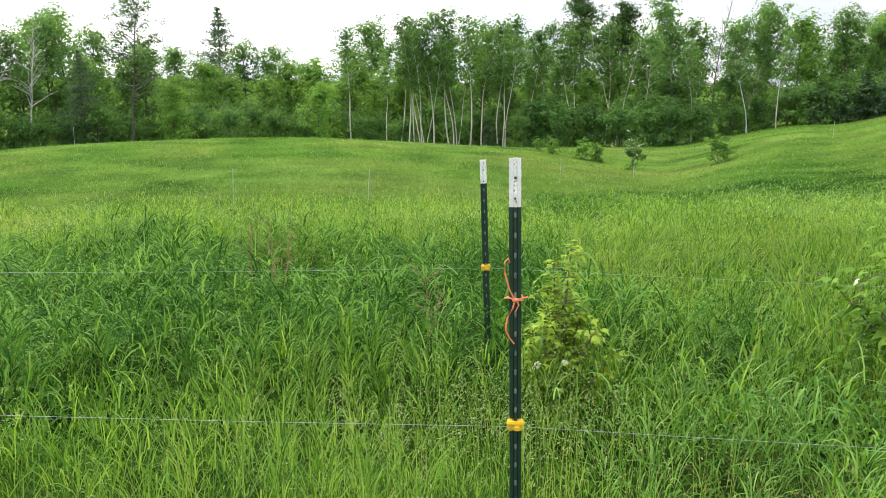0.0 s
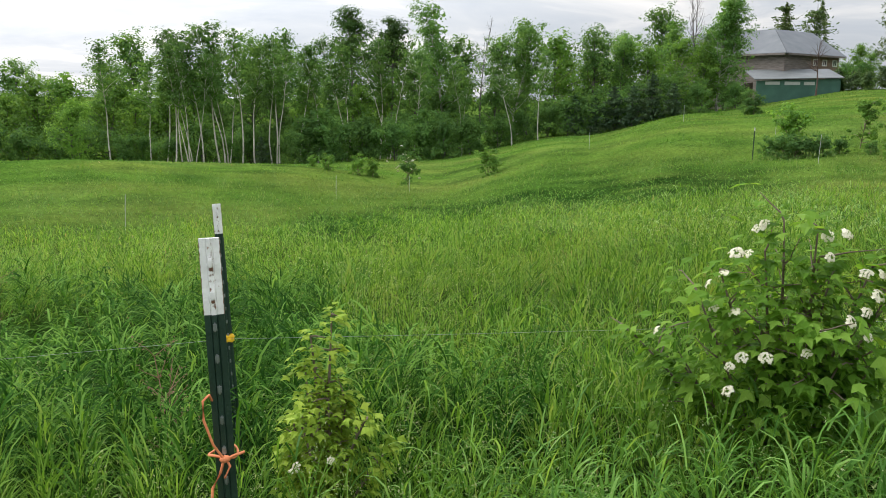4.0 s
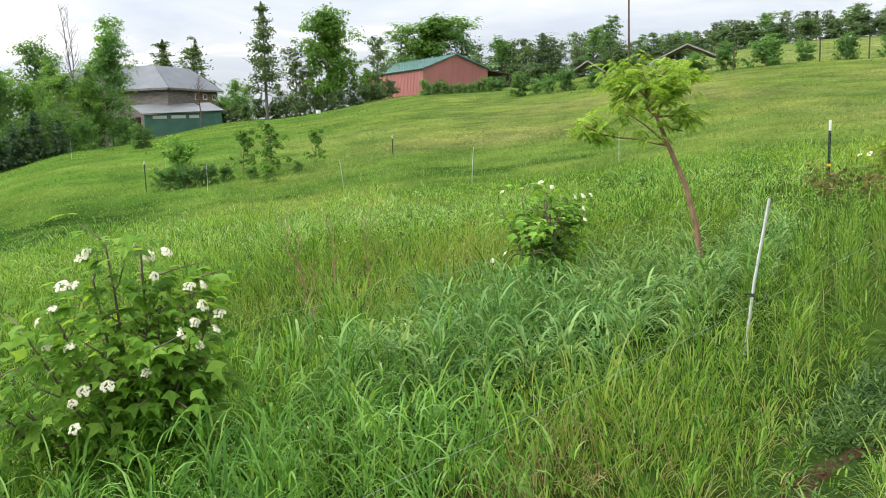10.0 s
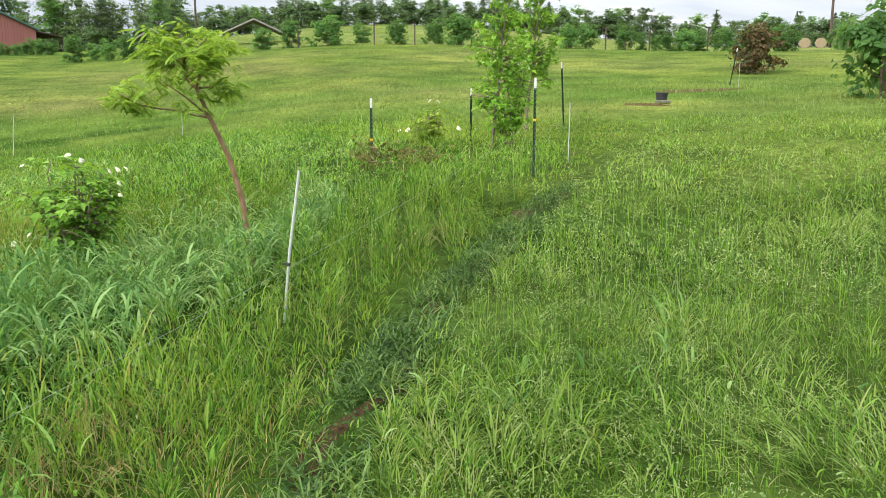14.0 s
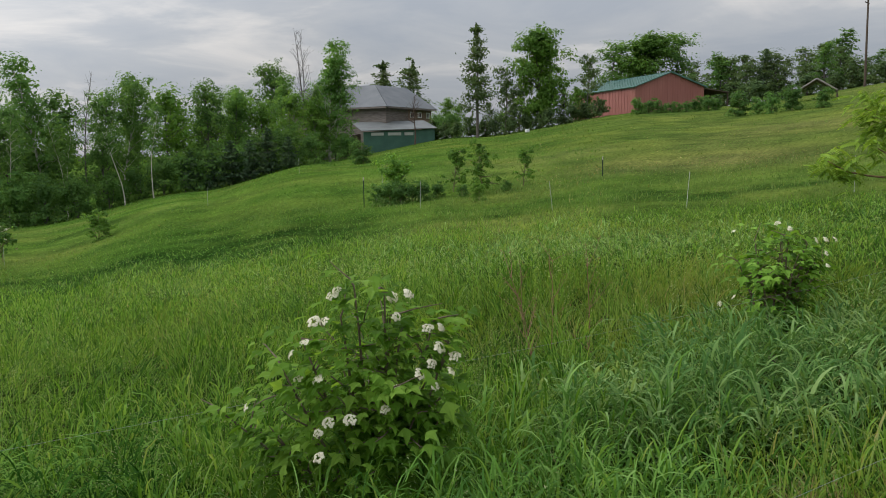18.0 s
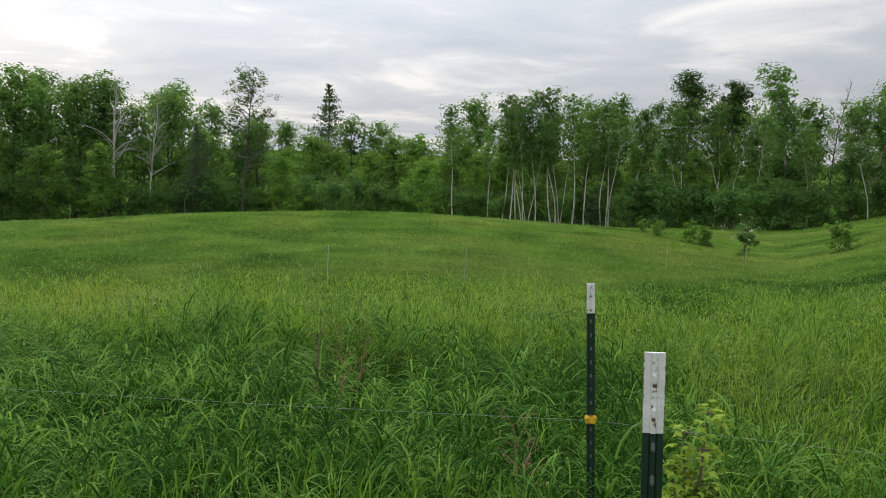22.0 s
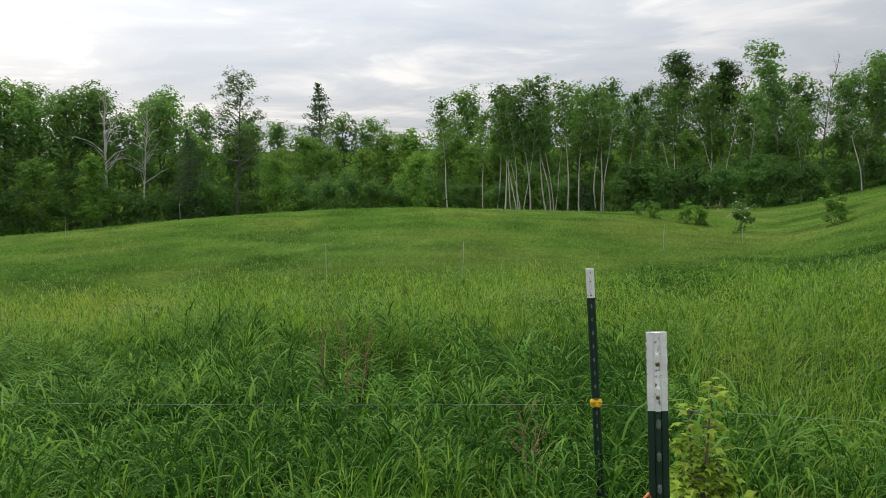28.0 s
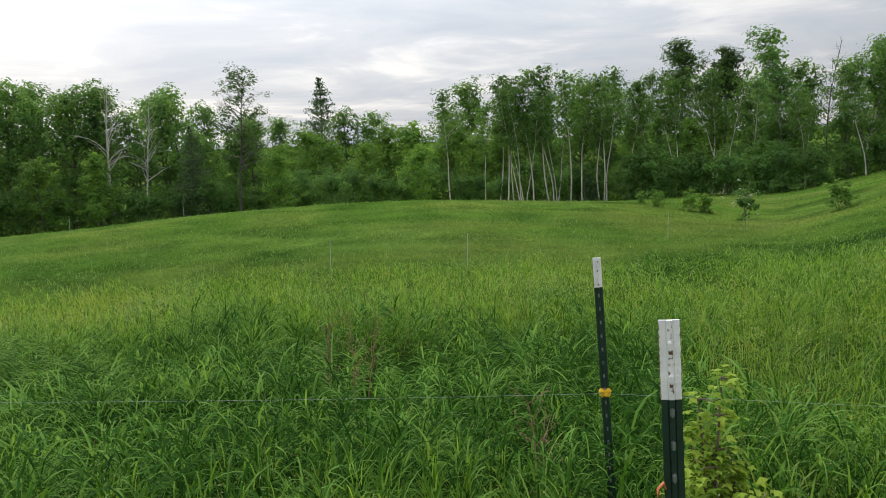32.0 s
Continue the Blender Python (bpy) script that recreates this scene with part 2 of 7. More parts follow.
def ground_material():
    mat = bpy.data.materials.new("meadow_ground")
    mat.use_nodes = True
    nt = mat.node_tree
    N, L = nt.nodes.new, nt.links.new
    bsdf = nt.nodes["Principled BSDF"]
    bsdf.inputs["Roughness"].default_value = 0.9
    bsdf.inputs["Specular IOR Level"].default_value = 0.0
    tc = N("ShaderNodeTexCoord")

    def noise_at(scale, detail=6.0):
        n = N("ShaderNodeTexNoise")
        n.inputs["Scale"].default_value, n.inputs["Detail"].default_value = scale, detail
        L(tc.outputs["Object"], n.inputs["Vector"])
        return n.outputs["Fac"]
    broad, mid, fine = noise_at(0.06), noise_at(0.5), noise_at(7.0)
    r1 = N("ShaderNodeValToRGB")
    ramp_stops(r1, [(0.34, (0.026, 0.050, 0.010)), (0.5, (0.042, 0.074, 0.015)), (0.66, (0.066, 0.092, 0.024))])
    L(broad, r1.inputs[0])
    sep = N("ShaderNodeSeparateXYZ")
    L(tc.outputs["Object"], sep.inputs[0])

    def calc(op, a, b):
        m = N("ShaderNodeMath"); m.operation = op
        for k, v in enumerate((a, b)):
            if isinstance(v, float):
                m.inputs[k].default_value = v
            else:
                L(v, m.inputs[k])
        return m.outputs[0]

    def rising(v, lo, hi):
        m = N("ShaderNodeMapRange")
        m.inputs["From Min"].default_value, m.inputs["From Max"].default_value = lo, hi
        L(v, m.inputs["Value"])
        return m.outputs[0]

    def blend(f, a, stops):
        r = N("ShaderNodeValToRGB")
        ramp_stops(r, stops)
        L(broad, r.inputs[0])
        m = N("ShaderNodeMix"); m.data_type = "RGBA"
        L(f, m.inputs["Factor"]); L(a, m.inputs["A"]); L(r.outputs[0], m.inputs["B"])
        return m.outputs["Result"]
    X, Y = sep.outputs["X"], sep.outputs["Y"]
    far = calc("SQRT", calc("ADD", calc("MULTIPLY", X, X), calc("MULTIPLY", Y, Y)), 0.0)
    # darker ground near by, short turf farther out, dry pasture up the hill, a mown pale field beyond the hedge row
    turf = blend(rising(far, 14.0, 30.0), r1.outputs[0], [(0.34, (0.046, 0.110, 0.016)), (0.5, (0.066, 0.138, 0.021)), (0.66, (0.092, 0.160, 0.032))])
    hill = calc("MULTIPLY", rising(calc("DIVIDE", calc("SUBTRACT", calc("MULTIPLY", X, 0.84), Y), far), 0.0, 0.4), rising(far, 24.0, 42.0))
    dry = blend(hill, turf, [(0.34, (0.068, 0.114, 0.026)), (0.5, (0.090, 0.132, 0.033)), (0.66, (0.120, 0.144, 0.045))])
    beyond = calc("MULTIPLY", rising(calc("DIVIDE", calc("SUBTRACT", calc("MULTIPLY", X, 0.2126), Y), far), -0.05, 0.08), rising(far, 67.0, 73.0))
    field = blend(beyond, dry, [(0.34, (0.145, 0.185, 0.062)), (0.5, (0.180, 0.210, 0.075)), (0.66, (0.22, 0.225, 0.095))])
    def grown(name, below, stops):
        at_ = N("ShaderNodeAttribute"); at_.attribute_name = name
        return blend(at_.outputs["Fac"], below, stops)
    field = grown("gold", field, [(0.34, (0.110, 0.155, 0.032)), (0.5, (0.140, 0.180, 0.038)), (0.66, (0.170, 0.200, 0.050))])
    field = grown("straw", field, [(0.34, (0.150, 0.140, 0.055)), (0.5, (0.190, 0.165, 0.070)), (0.66, (0.23, 0.19, 0.090))])
    field = grown("rank", field, [(0.34, (0.016, 0.044, 0.008)), (0.5, (0.026, 0.062, 0.012)), (0.66, (0.038, 0.078, 0.016))])
    r2 = N("ShaderNodeValToRGB")
    ramp_stops(r2, [(0.3, (0.55, 0.62, 0.6)), (0.7, (1.25, 1.2, 1.1))])
    L(mid, r2.inputs[0])
    r3 = N("ShaderNodeValToRGB")
    ramp_stops(r3, [(0.3, (0.5, 0.5, 0.5)), (0.7, (1.3, 1.3, 1.3))])
    L(fine, r3.inputs[0])
    v1 = N("ShaderNodeVectorMath"); v1.operation = "MULTIPLY"
    v2 = N("ShaderNodeVectorMath"); v2.operation = "MULTIPLY"
    L(field, v1.inputs[0]); L(r2.outputs[0], v1.inputs[1])
    L(v1.outputs[0], v2.inputs[0]); L(r3.outputs[0], v2.inputs[1])
    L(v2.outputs[0], bsdf.inputs["Base Color"])
    bp = N("ShaderNodeBump")
    bp.inputs["Strength"].default_value, bp.inputs["Distance"].default_value = 0.8, 0.12
    L(fine, bp.inputs["Height"]); L(bp.outputs[0], bsdf.inputs["Normal"])
    return mat


# ---- mesh helpers ----
def mesh_of(name, verts, faces, mat, smooth=False):
    """verts: (n, 3); faces: a list of (m, k) index arrays."""
    me = bpy.data.meshes.new(name)
    verts = np.asarray(verts, np.float32)
    faces = [np.asarray(f, np.int32) for f in faces if len(f)]
    loops = np.concatenate([f.ravel() for f in faces])
    sizes = np.concatenate([np.full(len(f), f.shape[1], np.int32) for f in faces])
    starts = np.concatenate([[0], np.cumsum(sizes)[:-1]]).astype(np.int32)
    me.vertices.add(len(verts)); me.vertices.foreach_set("co", verts.ravel())
    me.loops.add(len(loops)); me.loops.foreach_set("vertex_index", loops)
    me.polygons.add(len(sizes)); me.polygons.foreach_set("loop_start", starts)
    me.polygons.foreach_set("use_smooth", np.full(len(sizes), smooth))
    me.update(calc_edges=True)
    me.materials.append(mat)
    return me


def part(name, bm, mat, parent, label=""):
    me = bpy.data.meshes.new(name)
    bm.to_mesh(me); bm.free()
    me.materials.append(mat)
    ob = new(name, me)
    ob.parent = parent
    return tagged(ob, label)


def mesh_part(name, me, parent, label=""):
    ob = new(name, me)
    ob.parent = parent
    return tagged(ob, label)


def thing(name, m, label, category, group="", kind=""):
    ob = new(name)
    ob.matrix_world = m
    ob.empty_display_size = 0.1
    return tagged(ob, label, category, group, kind)


def box(bm, size, at=(0, 0, 0), rot=None, bevel=0.0):
    m = Matrix.Translation(at) @ (rot or Matrix()) @ Matrix.Diagonal((*size, 1))
    made = bmesh.ops.create_cube(bm, size=1.0, matrix=m)
    if bevel:
        edges = list({e for v in made["verts"] for e in v.link_edges})
        bmesh.ops.bevel(bm, geom=edges, offset=bevel, segments=2, affect="EDGES")
    return bm


def tubes(lines, sides=6):
    """Tapered tubes: lines of (points, radii)."""
    V, F, base = [], [], 0
    ang = np.linspace(0, 2 * np.pi, sides, endpoint=False)
    for pts, rad in lines:
        pts, rad = np.asarray(pts, float), np.asarray(rad, float)
        n = len(pts)
        tan = np.gradient(pts, axis=0)
        tan /= np.linalg.norm(tan, axis=1, keepdims=True) + 1e-9
        ref = np.where(np.abs(tan[:, 2:3]) > 0.9, [[1.0, 0, 0]], [[0, 0, 1.0]])
        s = np.cross(tan, ref); s /= np.linalg.norm(s, axis=1, keepdims=True) + 1e-9
        u = np.cross(tan, s)
        ring = pts[:, None] + rad[:, None, None] * (np.cos(ang)[None, :, None] * s[:, None] + np.sin(ang)[None, :, None] * u[:, None])
        V.append(ring.reshape(-1, 3))
        i, j = np.meshgrid(np.arange(n - 1), np.arange(sides), indexing="ij")
        a = base + i * sides + j; b = base + i * sides + (j + 1) % sides
        F.append(np.stack([a, b, b + sides, a + sides], -1).reshape(-1, 4))
        base += n * sides
    return np.concatenate(V), [np.concatenate(F)]


def cards(centres, size, rng, up=0.3, aspect=1.5, fold=0.25, nrm=None):
    """Leaves: folded four-cornered blades of random turn."""
    n = len(centres)
    if nrm is None:
        nrm = rng.normal(size=(n, 3)); nrm[:, 2] = np.abs(nrm[:, 2]) + up
    nrm = nrm / np.linalg.norm(nrm, axis=1, keepdims=True)
    d = rng.normal(size=(n, 3)); d -= (d * nrm).sum(1, keepdims=True) * nrm
    d /= np.linalg.norm(d, axis=1, keepdims=True)
    s = np.cross(nrm, d)
    L_ = (np.asarray(size) * np.ones(n))[:, None]
    w = L_ / aspect
    v = np.stack([centres - d * L_ * 0.5, centres + s * w * 0.5 + nrm * L_ * fold * 0.4, centres + d * L_ * 0.5, centres - s * w * 0.5 + nrm * L_ * fold * 0.4], 1)
    i = np.arange(n)[:, None] * 4
    return v.reshape(-1, 3), [np.concatenate([i + [0, 1, 2], i + [0, 2, 3]])]


def at(bearing, d):
    b = radians(bearing)
    return d * math.sin(b), d * math.cos(b)


# ---- the lie of the land: heights by bearing and distance ----
BEARINGS = np.array([-45, 0, 12, 24, 34, 42, 52, 65, 90, 115, 220, 315.0])
DISTANCES = np.array([0, 7, 14, 22, 32, 45, 60, 80, 130.0])
HEIGHTS = np.array([
    [-0.40, -1.2, -2.0, -2.42, -2.97, -4.4, -5.5, -6.0],
    [-0.40, -1.2, -1.78, -1.84, -1.68, -3.6, -5.0, -6.0],
    [-0.40, -1.15, -1.8, -1.98, -2.06, -3.3, -4.8, -6.0],
    [-0.35, -1.0, -1.7, -2.4, -2.75, -3.1, -3.9, -4.2],
    [-0.30, -0.8, -1.25, -1.4, -1.0, -1.2, -1.6, -2.0],
    [-0.20, -0.6, -0.85, -0.7, 0.25, 0.55, 0.6, 0.8],
    [-0.10, -0.4, -0.5, -0.3, 0.7, 1.5, 2.4, 3.6],
    [0.05, -0.1, 0.0, 0.4, 1.6, 2.8, 4.4, 6.9],
    [0.15, 0.5, 0.9, 1.6, 3.0, 4.6, 6.5, 12.0],
    [0.20, 0.65, 1.1, 1.75, 2.9, 4.2, 5.3, 8.2],
    [0.20, 0.5, 0.9, 1.3, 1.9, 2.4, 3.0, 4.0]])


def hermite(grid, xs, x):
    """Smooth interpolation along the last axis; grid (..., n), x (m,)."""
    i = np.clip(np.searchsorted(xs, x) - 1, 0, len(xs) - 2)
    h = xs[i + 1] - xs[i]
    t = np.clip((x - xs[i]) / h, 0, 1)
    slope = np.gradient(grid, xs, axis=-1)
    k = np.arange(len(x))
    p0, p1 = grid[k, i], grid[k, i + 1]
    m0, m1 = slope[k, i] * h, slope[k, i + 1] * h
    return (2 * t**3 - 3 * t**2 + 1) * p0 + (t**3 - 2 * t**2 + t) * m0 + (-2 * t**3 + 3 * t**2) * p1 + (t**3 - t**2) * m1


def land(x, y):
    """Height of the bare ground."""
    x, y = np.atleast_1d(np.asarray(x, float)), np.atleast_1d(np.asarray(y, float))
    d = np.hypot(x, y)
    b = (np.degrees(np.arctan2(x, y)) + 45) % 360 - 45
    table = np.concatenate([HEIGHTS, HEIGHTS[:1]])
    table = np.concatenate([np.zeros((len(table), 1)), table], 1)
    i = np.clip(np.searchsorted(BEARINGS, b, side="right") - 1, 0, len(BEARINGS) - 2)
    t = (b - BEARINGS[i]) / (BEARINGS[i + 1] - BEARINGS[i])
    t = t * t * (3 - 2 * t)
    rows = table[i] * (1 - t)[:, None] + table[i + 1] * t[:, None]
    z = hermite(rows, DISTANCES, np.minimum(d, 130))
    z = z + 0.05 * np.sin(x * 0.55 + 1.3 * np.sin(y * 0.31)) * np.sin(y * 0.47 + 0.6) * np.clip(d / 8, 0, 1)
    return z


def gz(x, y):
    return float(land(x, y)[0])


def make_ground():
    rings = np.concatenate([np.linspace(0.15, 12, 60), np.linspace(12.4, 60, 110), np.linspace(61, 140, 60), np.geomspace(150, 2600, 18)])
    ang = np.radians(np.arange(0, 360, 1.0))
    x = rings[:, None] * np.sin(ang); y = rings[:, None] * np.cos(ang)
    z = land(x.ravel(), y.ravel()).reshape(x.shape)
    V = np.concatenate([[[0, 0, 0]], np.stack([x, y, z], -1).reshape(-1, 3)])
    n = len(ang)
    i, j = np.meshgrid(np.arange(len(rings) - 1), np.arange(n), indexing="ij")
    a = 1 + i * n + j; b = 1 + i * n + (j + 1) % n
    q = np.stack([a, a + n, b + n, b], -1).reshape(-1, 4)
    k = np.arange(n)
    t = np.stack([np.zeros(n, int), 1 + k, 1 + (k + 1) % n], -1)
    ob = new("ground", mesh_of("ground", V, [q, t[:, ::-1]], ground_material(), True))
    tagged(ob, "rolling green hay meadow rising to a hilltop", "ground", kind="structure")


make_ground()

# ---- trees ----
def bark(name, lo, hi, scale=9.0, marks=None):
    return material(name, [(0.3, lo), (0.7, hi)], scale=scale, rough=0.85, bump=0.6, stretch=(1, 1, 0.35), spots=marks)


BARK_GREY = bark("bark_grey", (0.055, 0.048, 0.04), (0.14, 0.125, 0.11))
BARK_BIRCH = bark("bark_birch", (0.34, 0.31, 0.26), (0.60, 0.56, 0.48), 3.0, (5.0, 0.60, (0.10, 0.09, 0.08)))
BARK_DEAD = bark("bark_dead", (0.30, 0.28, 0.25), (0.52, 0.49, 0.45))
BARK_YOUNG = bark("bark_young", (0.11, 0.082, 0.056), (0.22, 0.165, 0.115), 30.0)
LEAF_WOOD = foliage("leaf_wood", (0.060, 0.134, 0.040), (0.102, 0.212, 0.058), (0.152, 0.280, 0.078), through=0.54, patch=0.3, single=0.35, tuft=(0.9, 0.9))
LEAF_BRIGHT = foliage("leaf_bright", (0.074, 0.160, 0.030), (0.124, 0.250, 0.046), (0.182, 0.325, 0.068), through=0.5, patch=0.35, single=0.35, tuft=(0.9, 0.9))
LEAF_BIRCH = foliage("leaf_birch", (0.050, 0.115, 0.032), (0.086, 0.182, 0.048), (0.135, 0.245, 0.070), through=0.54, patch=0.4, single=0.35, tuft=(0.9, 0.9))
LEAF_DARK = foliage("leaf_dark", (0.030, 0.066, 0.019), (0.056, 0.118, 0.030), (0.095, 0.175, 0.048), through=0.4, patch=0.3, single=0.35, tuft=(0.9, 0.9))
NEEDLE = foliage("needle", (0.042, 0.080, 0.044), (0.072, 0.128, 0.066), (0.11, 0.175, 0.085), through=0.35, patch=0.4, single=0.35, tuft=(0.9, 0.9))
# paler than the needles themselves: haze over the hilltop is put into the colour
NEEDLE_PINE = foliage("needle_pine", (0.052, 0.096, 0.038), (0.092, 0.152, 0.060), (0.14, 0.205, 0.085), through=0.45, patch=0.4, single=0.35, tuft=(0.9, 0.9))


def wander(start, way, length, steps, rng, droop=0.0, jitter=0.12):
    pts, p, d = [np.array(start, float)], np.array(start, float), np.array(way, float)
    d /= np.linalg.norm(d)
    for _ in range(steps):
        d = d + rng.normal(size=3) * jitter + np.array([0, 0, -droop])
        d /= np.linalg.norm(d)
        p = p + d * length / steps
        pts.append(p.copy())
    return np.array(pts)


def broadleaf(h, spread, rng, bare=0.25, limbs=22, leaf=0.28, leaves=2600, lean=(0, 0), thin=0.016, clump=0.55, shape=1.0, stems=1, cluster=26, twigs=True, climb=0.35):
    """Trunk and limb tubes, and leaf cards in clumps round the twigs."""
    lines, tips = [], []
    for s in range(stems):
        off = rng.normal(size=2) * (0.12 if stems > 1 else 0) * h * 0.1
        tilt = np.array(lean) + (rng.normal(size=2) * 0.12 if stems > 1 else 0)
        trunk = wander((off[0], off[1], -0.2), (tilt[0], tilt[1], 1), h * (0.96 - 0.1 * s) / max(0.6, 1), 9, rng, 0, 0.05)
        r0 = h * thin * (1.0 if stems == 1 else 0.75)
        rad = np.linspace(r0, r0 * 0.15, len(trunk)); rad[0] *= 1.35
        lines.append((trunk, rad))
        for k in range(limbs // stems):
            f = bare + (1 - bare) * (k + rng.random()) / (limbs // stems)
            f = min(f, 0.985)
            q = f * (len(trunk) - 1); i = int(q)
            p = trunk[i] + (trunk[min(i + 1, len(trunk) - 1)] - trunk[i]) * (q - i)
            az = rng.random() * 6.283
            g = (f - bare) / (1 - bare)
            reach = spread * (0.35 + 0.65 * math.sin(math.pi * min(1, 0.18 + 0.8 * g) ** shape)) * rng.uniform(0.7, 1.15)
            rise = climb + 0.9 * g
            limb = wander(p, (math.cos(az), math.sin(az), rise), reach * 1.1, 5, rng, 0.03, 0.16)
            r1 = r0 * (1 - 0.85 * f) * 0.5 + 0.008
            lines.append((limb, np.linspace(r1, r1 * 0.2, len(limb))))
            tips += [(limb[2], 0.7), (limb[3], 0.9), (limb[4], 1.0), (limb[5], 1.0)]
            for _ in range(2):
                j = rng.integers(2, 5)
                w = rng.normal(size=3); w[2] = abs(w[2]) * 0.4
                twig = wander(limb[j], w, reach * 0.42, 3, rng, 0.02, 0.2)
                if twigs:
                    lines.append((twig, np.linspace(r1 * 0.35, r1 * 0.1, len(twig))))
                tips += [(twig[2], 0.8), (twig[3], 1.0)]
    tip = np.array([t for t, _ in tips]); wt = np.array([w for _, w in tips])
    # clumps: a few leaves round many small centres, so that gaps stay open
    nc = max(8, leaves // cluster)
    which = rng.choice(len(tip), nc, p=wt / wt.sum())
    cen = tip[which] + np.clip(rng.normal(size=(nc, 3)), -1.4, 1.4) * clump * np.array([0.9, 0.9, 0.65])
    size = rng.uniform(0.5, 1.3, nc) * clump * 0.62
    idx = np.repeat(np.arange(nc), cluster)
    pts = cen[idx] + np.clip(rng.normal(size=(len(idx), 3)), -1.7, 1.7) * size[idx][:, None] * np.array([1, 1, 0.6])
    nrm = (pts - cen[idx]) / (size[idx][:, None] + 1e-6) * 0.55 + (cen[idx] - np.array([0, 0, h * 0.5])) / (spread + 0.3 * h) * 0.6
    nrm = nrm + np.array([0, 0, 0.55]) + rng.normal(size=nrm.shape) * 0.22
    size = leaf * rng.uniform(0.6, 1.35, len(pts))
    if not twigs and h > 3:            # the shaded inside of the crown, in larger sprays
        nf = leaves // 18
        far = tip[rng.integers(0, len(tip), nf)]
        inner = far * np.stack([rng.uniform(0.35, 0.95, nf)] * 2 + [np.ones(nf)], 1) + rng.normal(size=(nf, 3)) * clump * 0.3
        pts, size = np.concatenate([pts, inner]), np.concatenate([size, leaf * rng.uniform(1.5, 2.3, nf)])
        nrm = np.concatenate([nrm, inner * np.array([1, 1, 0]) + rng.normal(size=(nf, 3)) * 0.6])
    return lines, pts, size, nrm


def conifer(h, spread, rng, tiers=26, bare=0.1, per=6, leaf=0.5, droop=0.10, open_=0.0, cards_per=26, puff=0.16):
    """A stem with whorls of boughs, and needle sprays along them."""
    stem = wander((0, 0, -0.2), (0.01, 0, 1), h, 10, rng, 0, 0.015)
    lines, pts = [(stem, np.linspace(h * 0.016, 0.02, len(stem)))], []
    for k in range(tiers):
        f = bare + (1 - bare) * (k + 0.5) / tiers
        reach = spread * (1 - f) ** (0.8 if puff < 0.42 else 0.55) * (1 if puff < 0.42 else rng.uniform(0.7, 1.15)) * (0.45 + 0.55 * min(1, (f - bare) * 5 + 0.4)) + 0.12
        z = f * h + rng.normal() * h / tiers * 0.5
        for j in range(per):
            if rng.random() < open_:
                continue
            az = j * 6.283 / per + k * 1.7 + rng.normal() * 0.25
            L_ = reach * rng.uniform(0.5, 1.25)
            b = wander((stem[min(int(f * 10), 9)][0], stem[min(int(f * 10), 9)][1], z), (math.cos(az), math.sin(az), 0.28 - droop), L_, 4, rng, droop * 0.35, 0.08)
            lines.append((b, np.linspace(0.012 * h * (1 - f) * 0.3 + 0.012, 0.006, len(b))))
            n = max(4, int(cards_per * L_ / spread) + 3)
            u = rng.uniform(0.25, 1.05, n) * (len(b) - 1.001)
            i = np.minimum(u.astype(int), len(b) - 2)
            pts.append(b[i] + (b[i + 1] - b[i]) * (u - i)[:, None] + rng.normal(size=(n, 3)) * np.array([puff, puff, puff * 0.55]) * (0.4 + L_ * 0.3))
    n = int(70 * h)                    # short sprays that fill the cone unevenly
    f = rng.uniform(bare, 1.0, n)
    az = rng.random(n) * 6.283
    wob = 0.75 + 0.25 * np.sin(az * 3 + f * 25) * np.sin(f * 40)
    rad = spread * (1 - f) ** 0.85 * np.sqrt(rng.random(n)) * wob * 0.8
    pts.append(np.stack([rad * np.cos(az), rad * np.sin(az), f * h - droop * rad], 1))
    p = np.concatenate(pts)
    return lines, p, leaf * rng.uniform(0.6, 1.3, len(p))


VARIANTS = {}


def tree_kind(key, maker, bark_mat, leaf_mat, aspect=1.5, sides=4, up=0.3):
    """The two meshes of one grown shape, kept for its repeats."""
    if key not in VARIANTS:
        lines, pts, size, *rest = maker()
        trunk = mesh_of("trunk", *tubes(lines, sides), bark_mat, True)
        crown = None
        if len(pts):
            crown = mesh_of("crown", *cards(pts, size, np.random.default_rng(7), up, aspect, nrm=rest[0] if rest else None), leaf_mat)
        VARIANTS[key] = (trunk, crown)
    return VARIANTS[key]


def plant(name, meshes, x, y, label, category, group="", turn=0.0, scale=1.0, sink=0.0, leaves="crown", wood="trunk", lean=0.0):
    ob = thing(name, pose(x, y, gz(x, y) - sink, lean, 0, turn) @ Matrix.Scale(scale, 4), label, category, group)
    mesh_part(wood, meshes[0], ob)
    if meshes[1]:
        mesh_part(leaves, meshes[1], ob)
    return ob


R = np.random.default_rng
for v in range(4):
    tree_kind(f"wood{v}", lambda: broadleaf(12.5, 3.1, R(20 + v), 0.05, 36, 0.28, 5200, shape=0.85, clump=0.72, twigs=False), BARK_GREY, LEAF_WOOD)
    tree_kind(f"low{v}", lambda: broadleaf(8.6, 2.9, R(40 + v), 0.03, 30, 0.27, 4000, shape=0.75, clump=0.68, twigs=False), BARK_GREY, LEAF_BRIGHT)
    tree_kind(f"birch{v}", lambda: broadleaf(11.5, 1.45, R(60 + v), 0.50, 22, 0.19, 1700, lean=((v - 1.5) * 0.06, 0.02), thin=0.0064, clump=0.45, stems=1 + (v == 2), twigs=False, climb=0.9), BARK_BIRCH, LEAF_BIRCH)
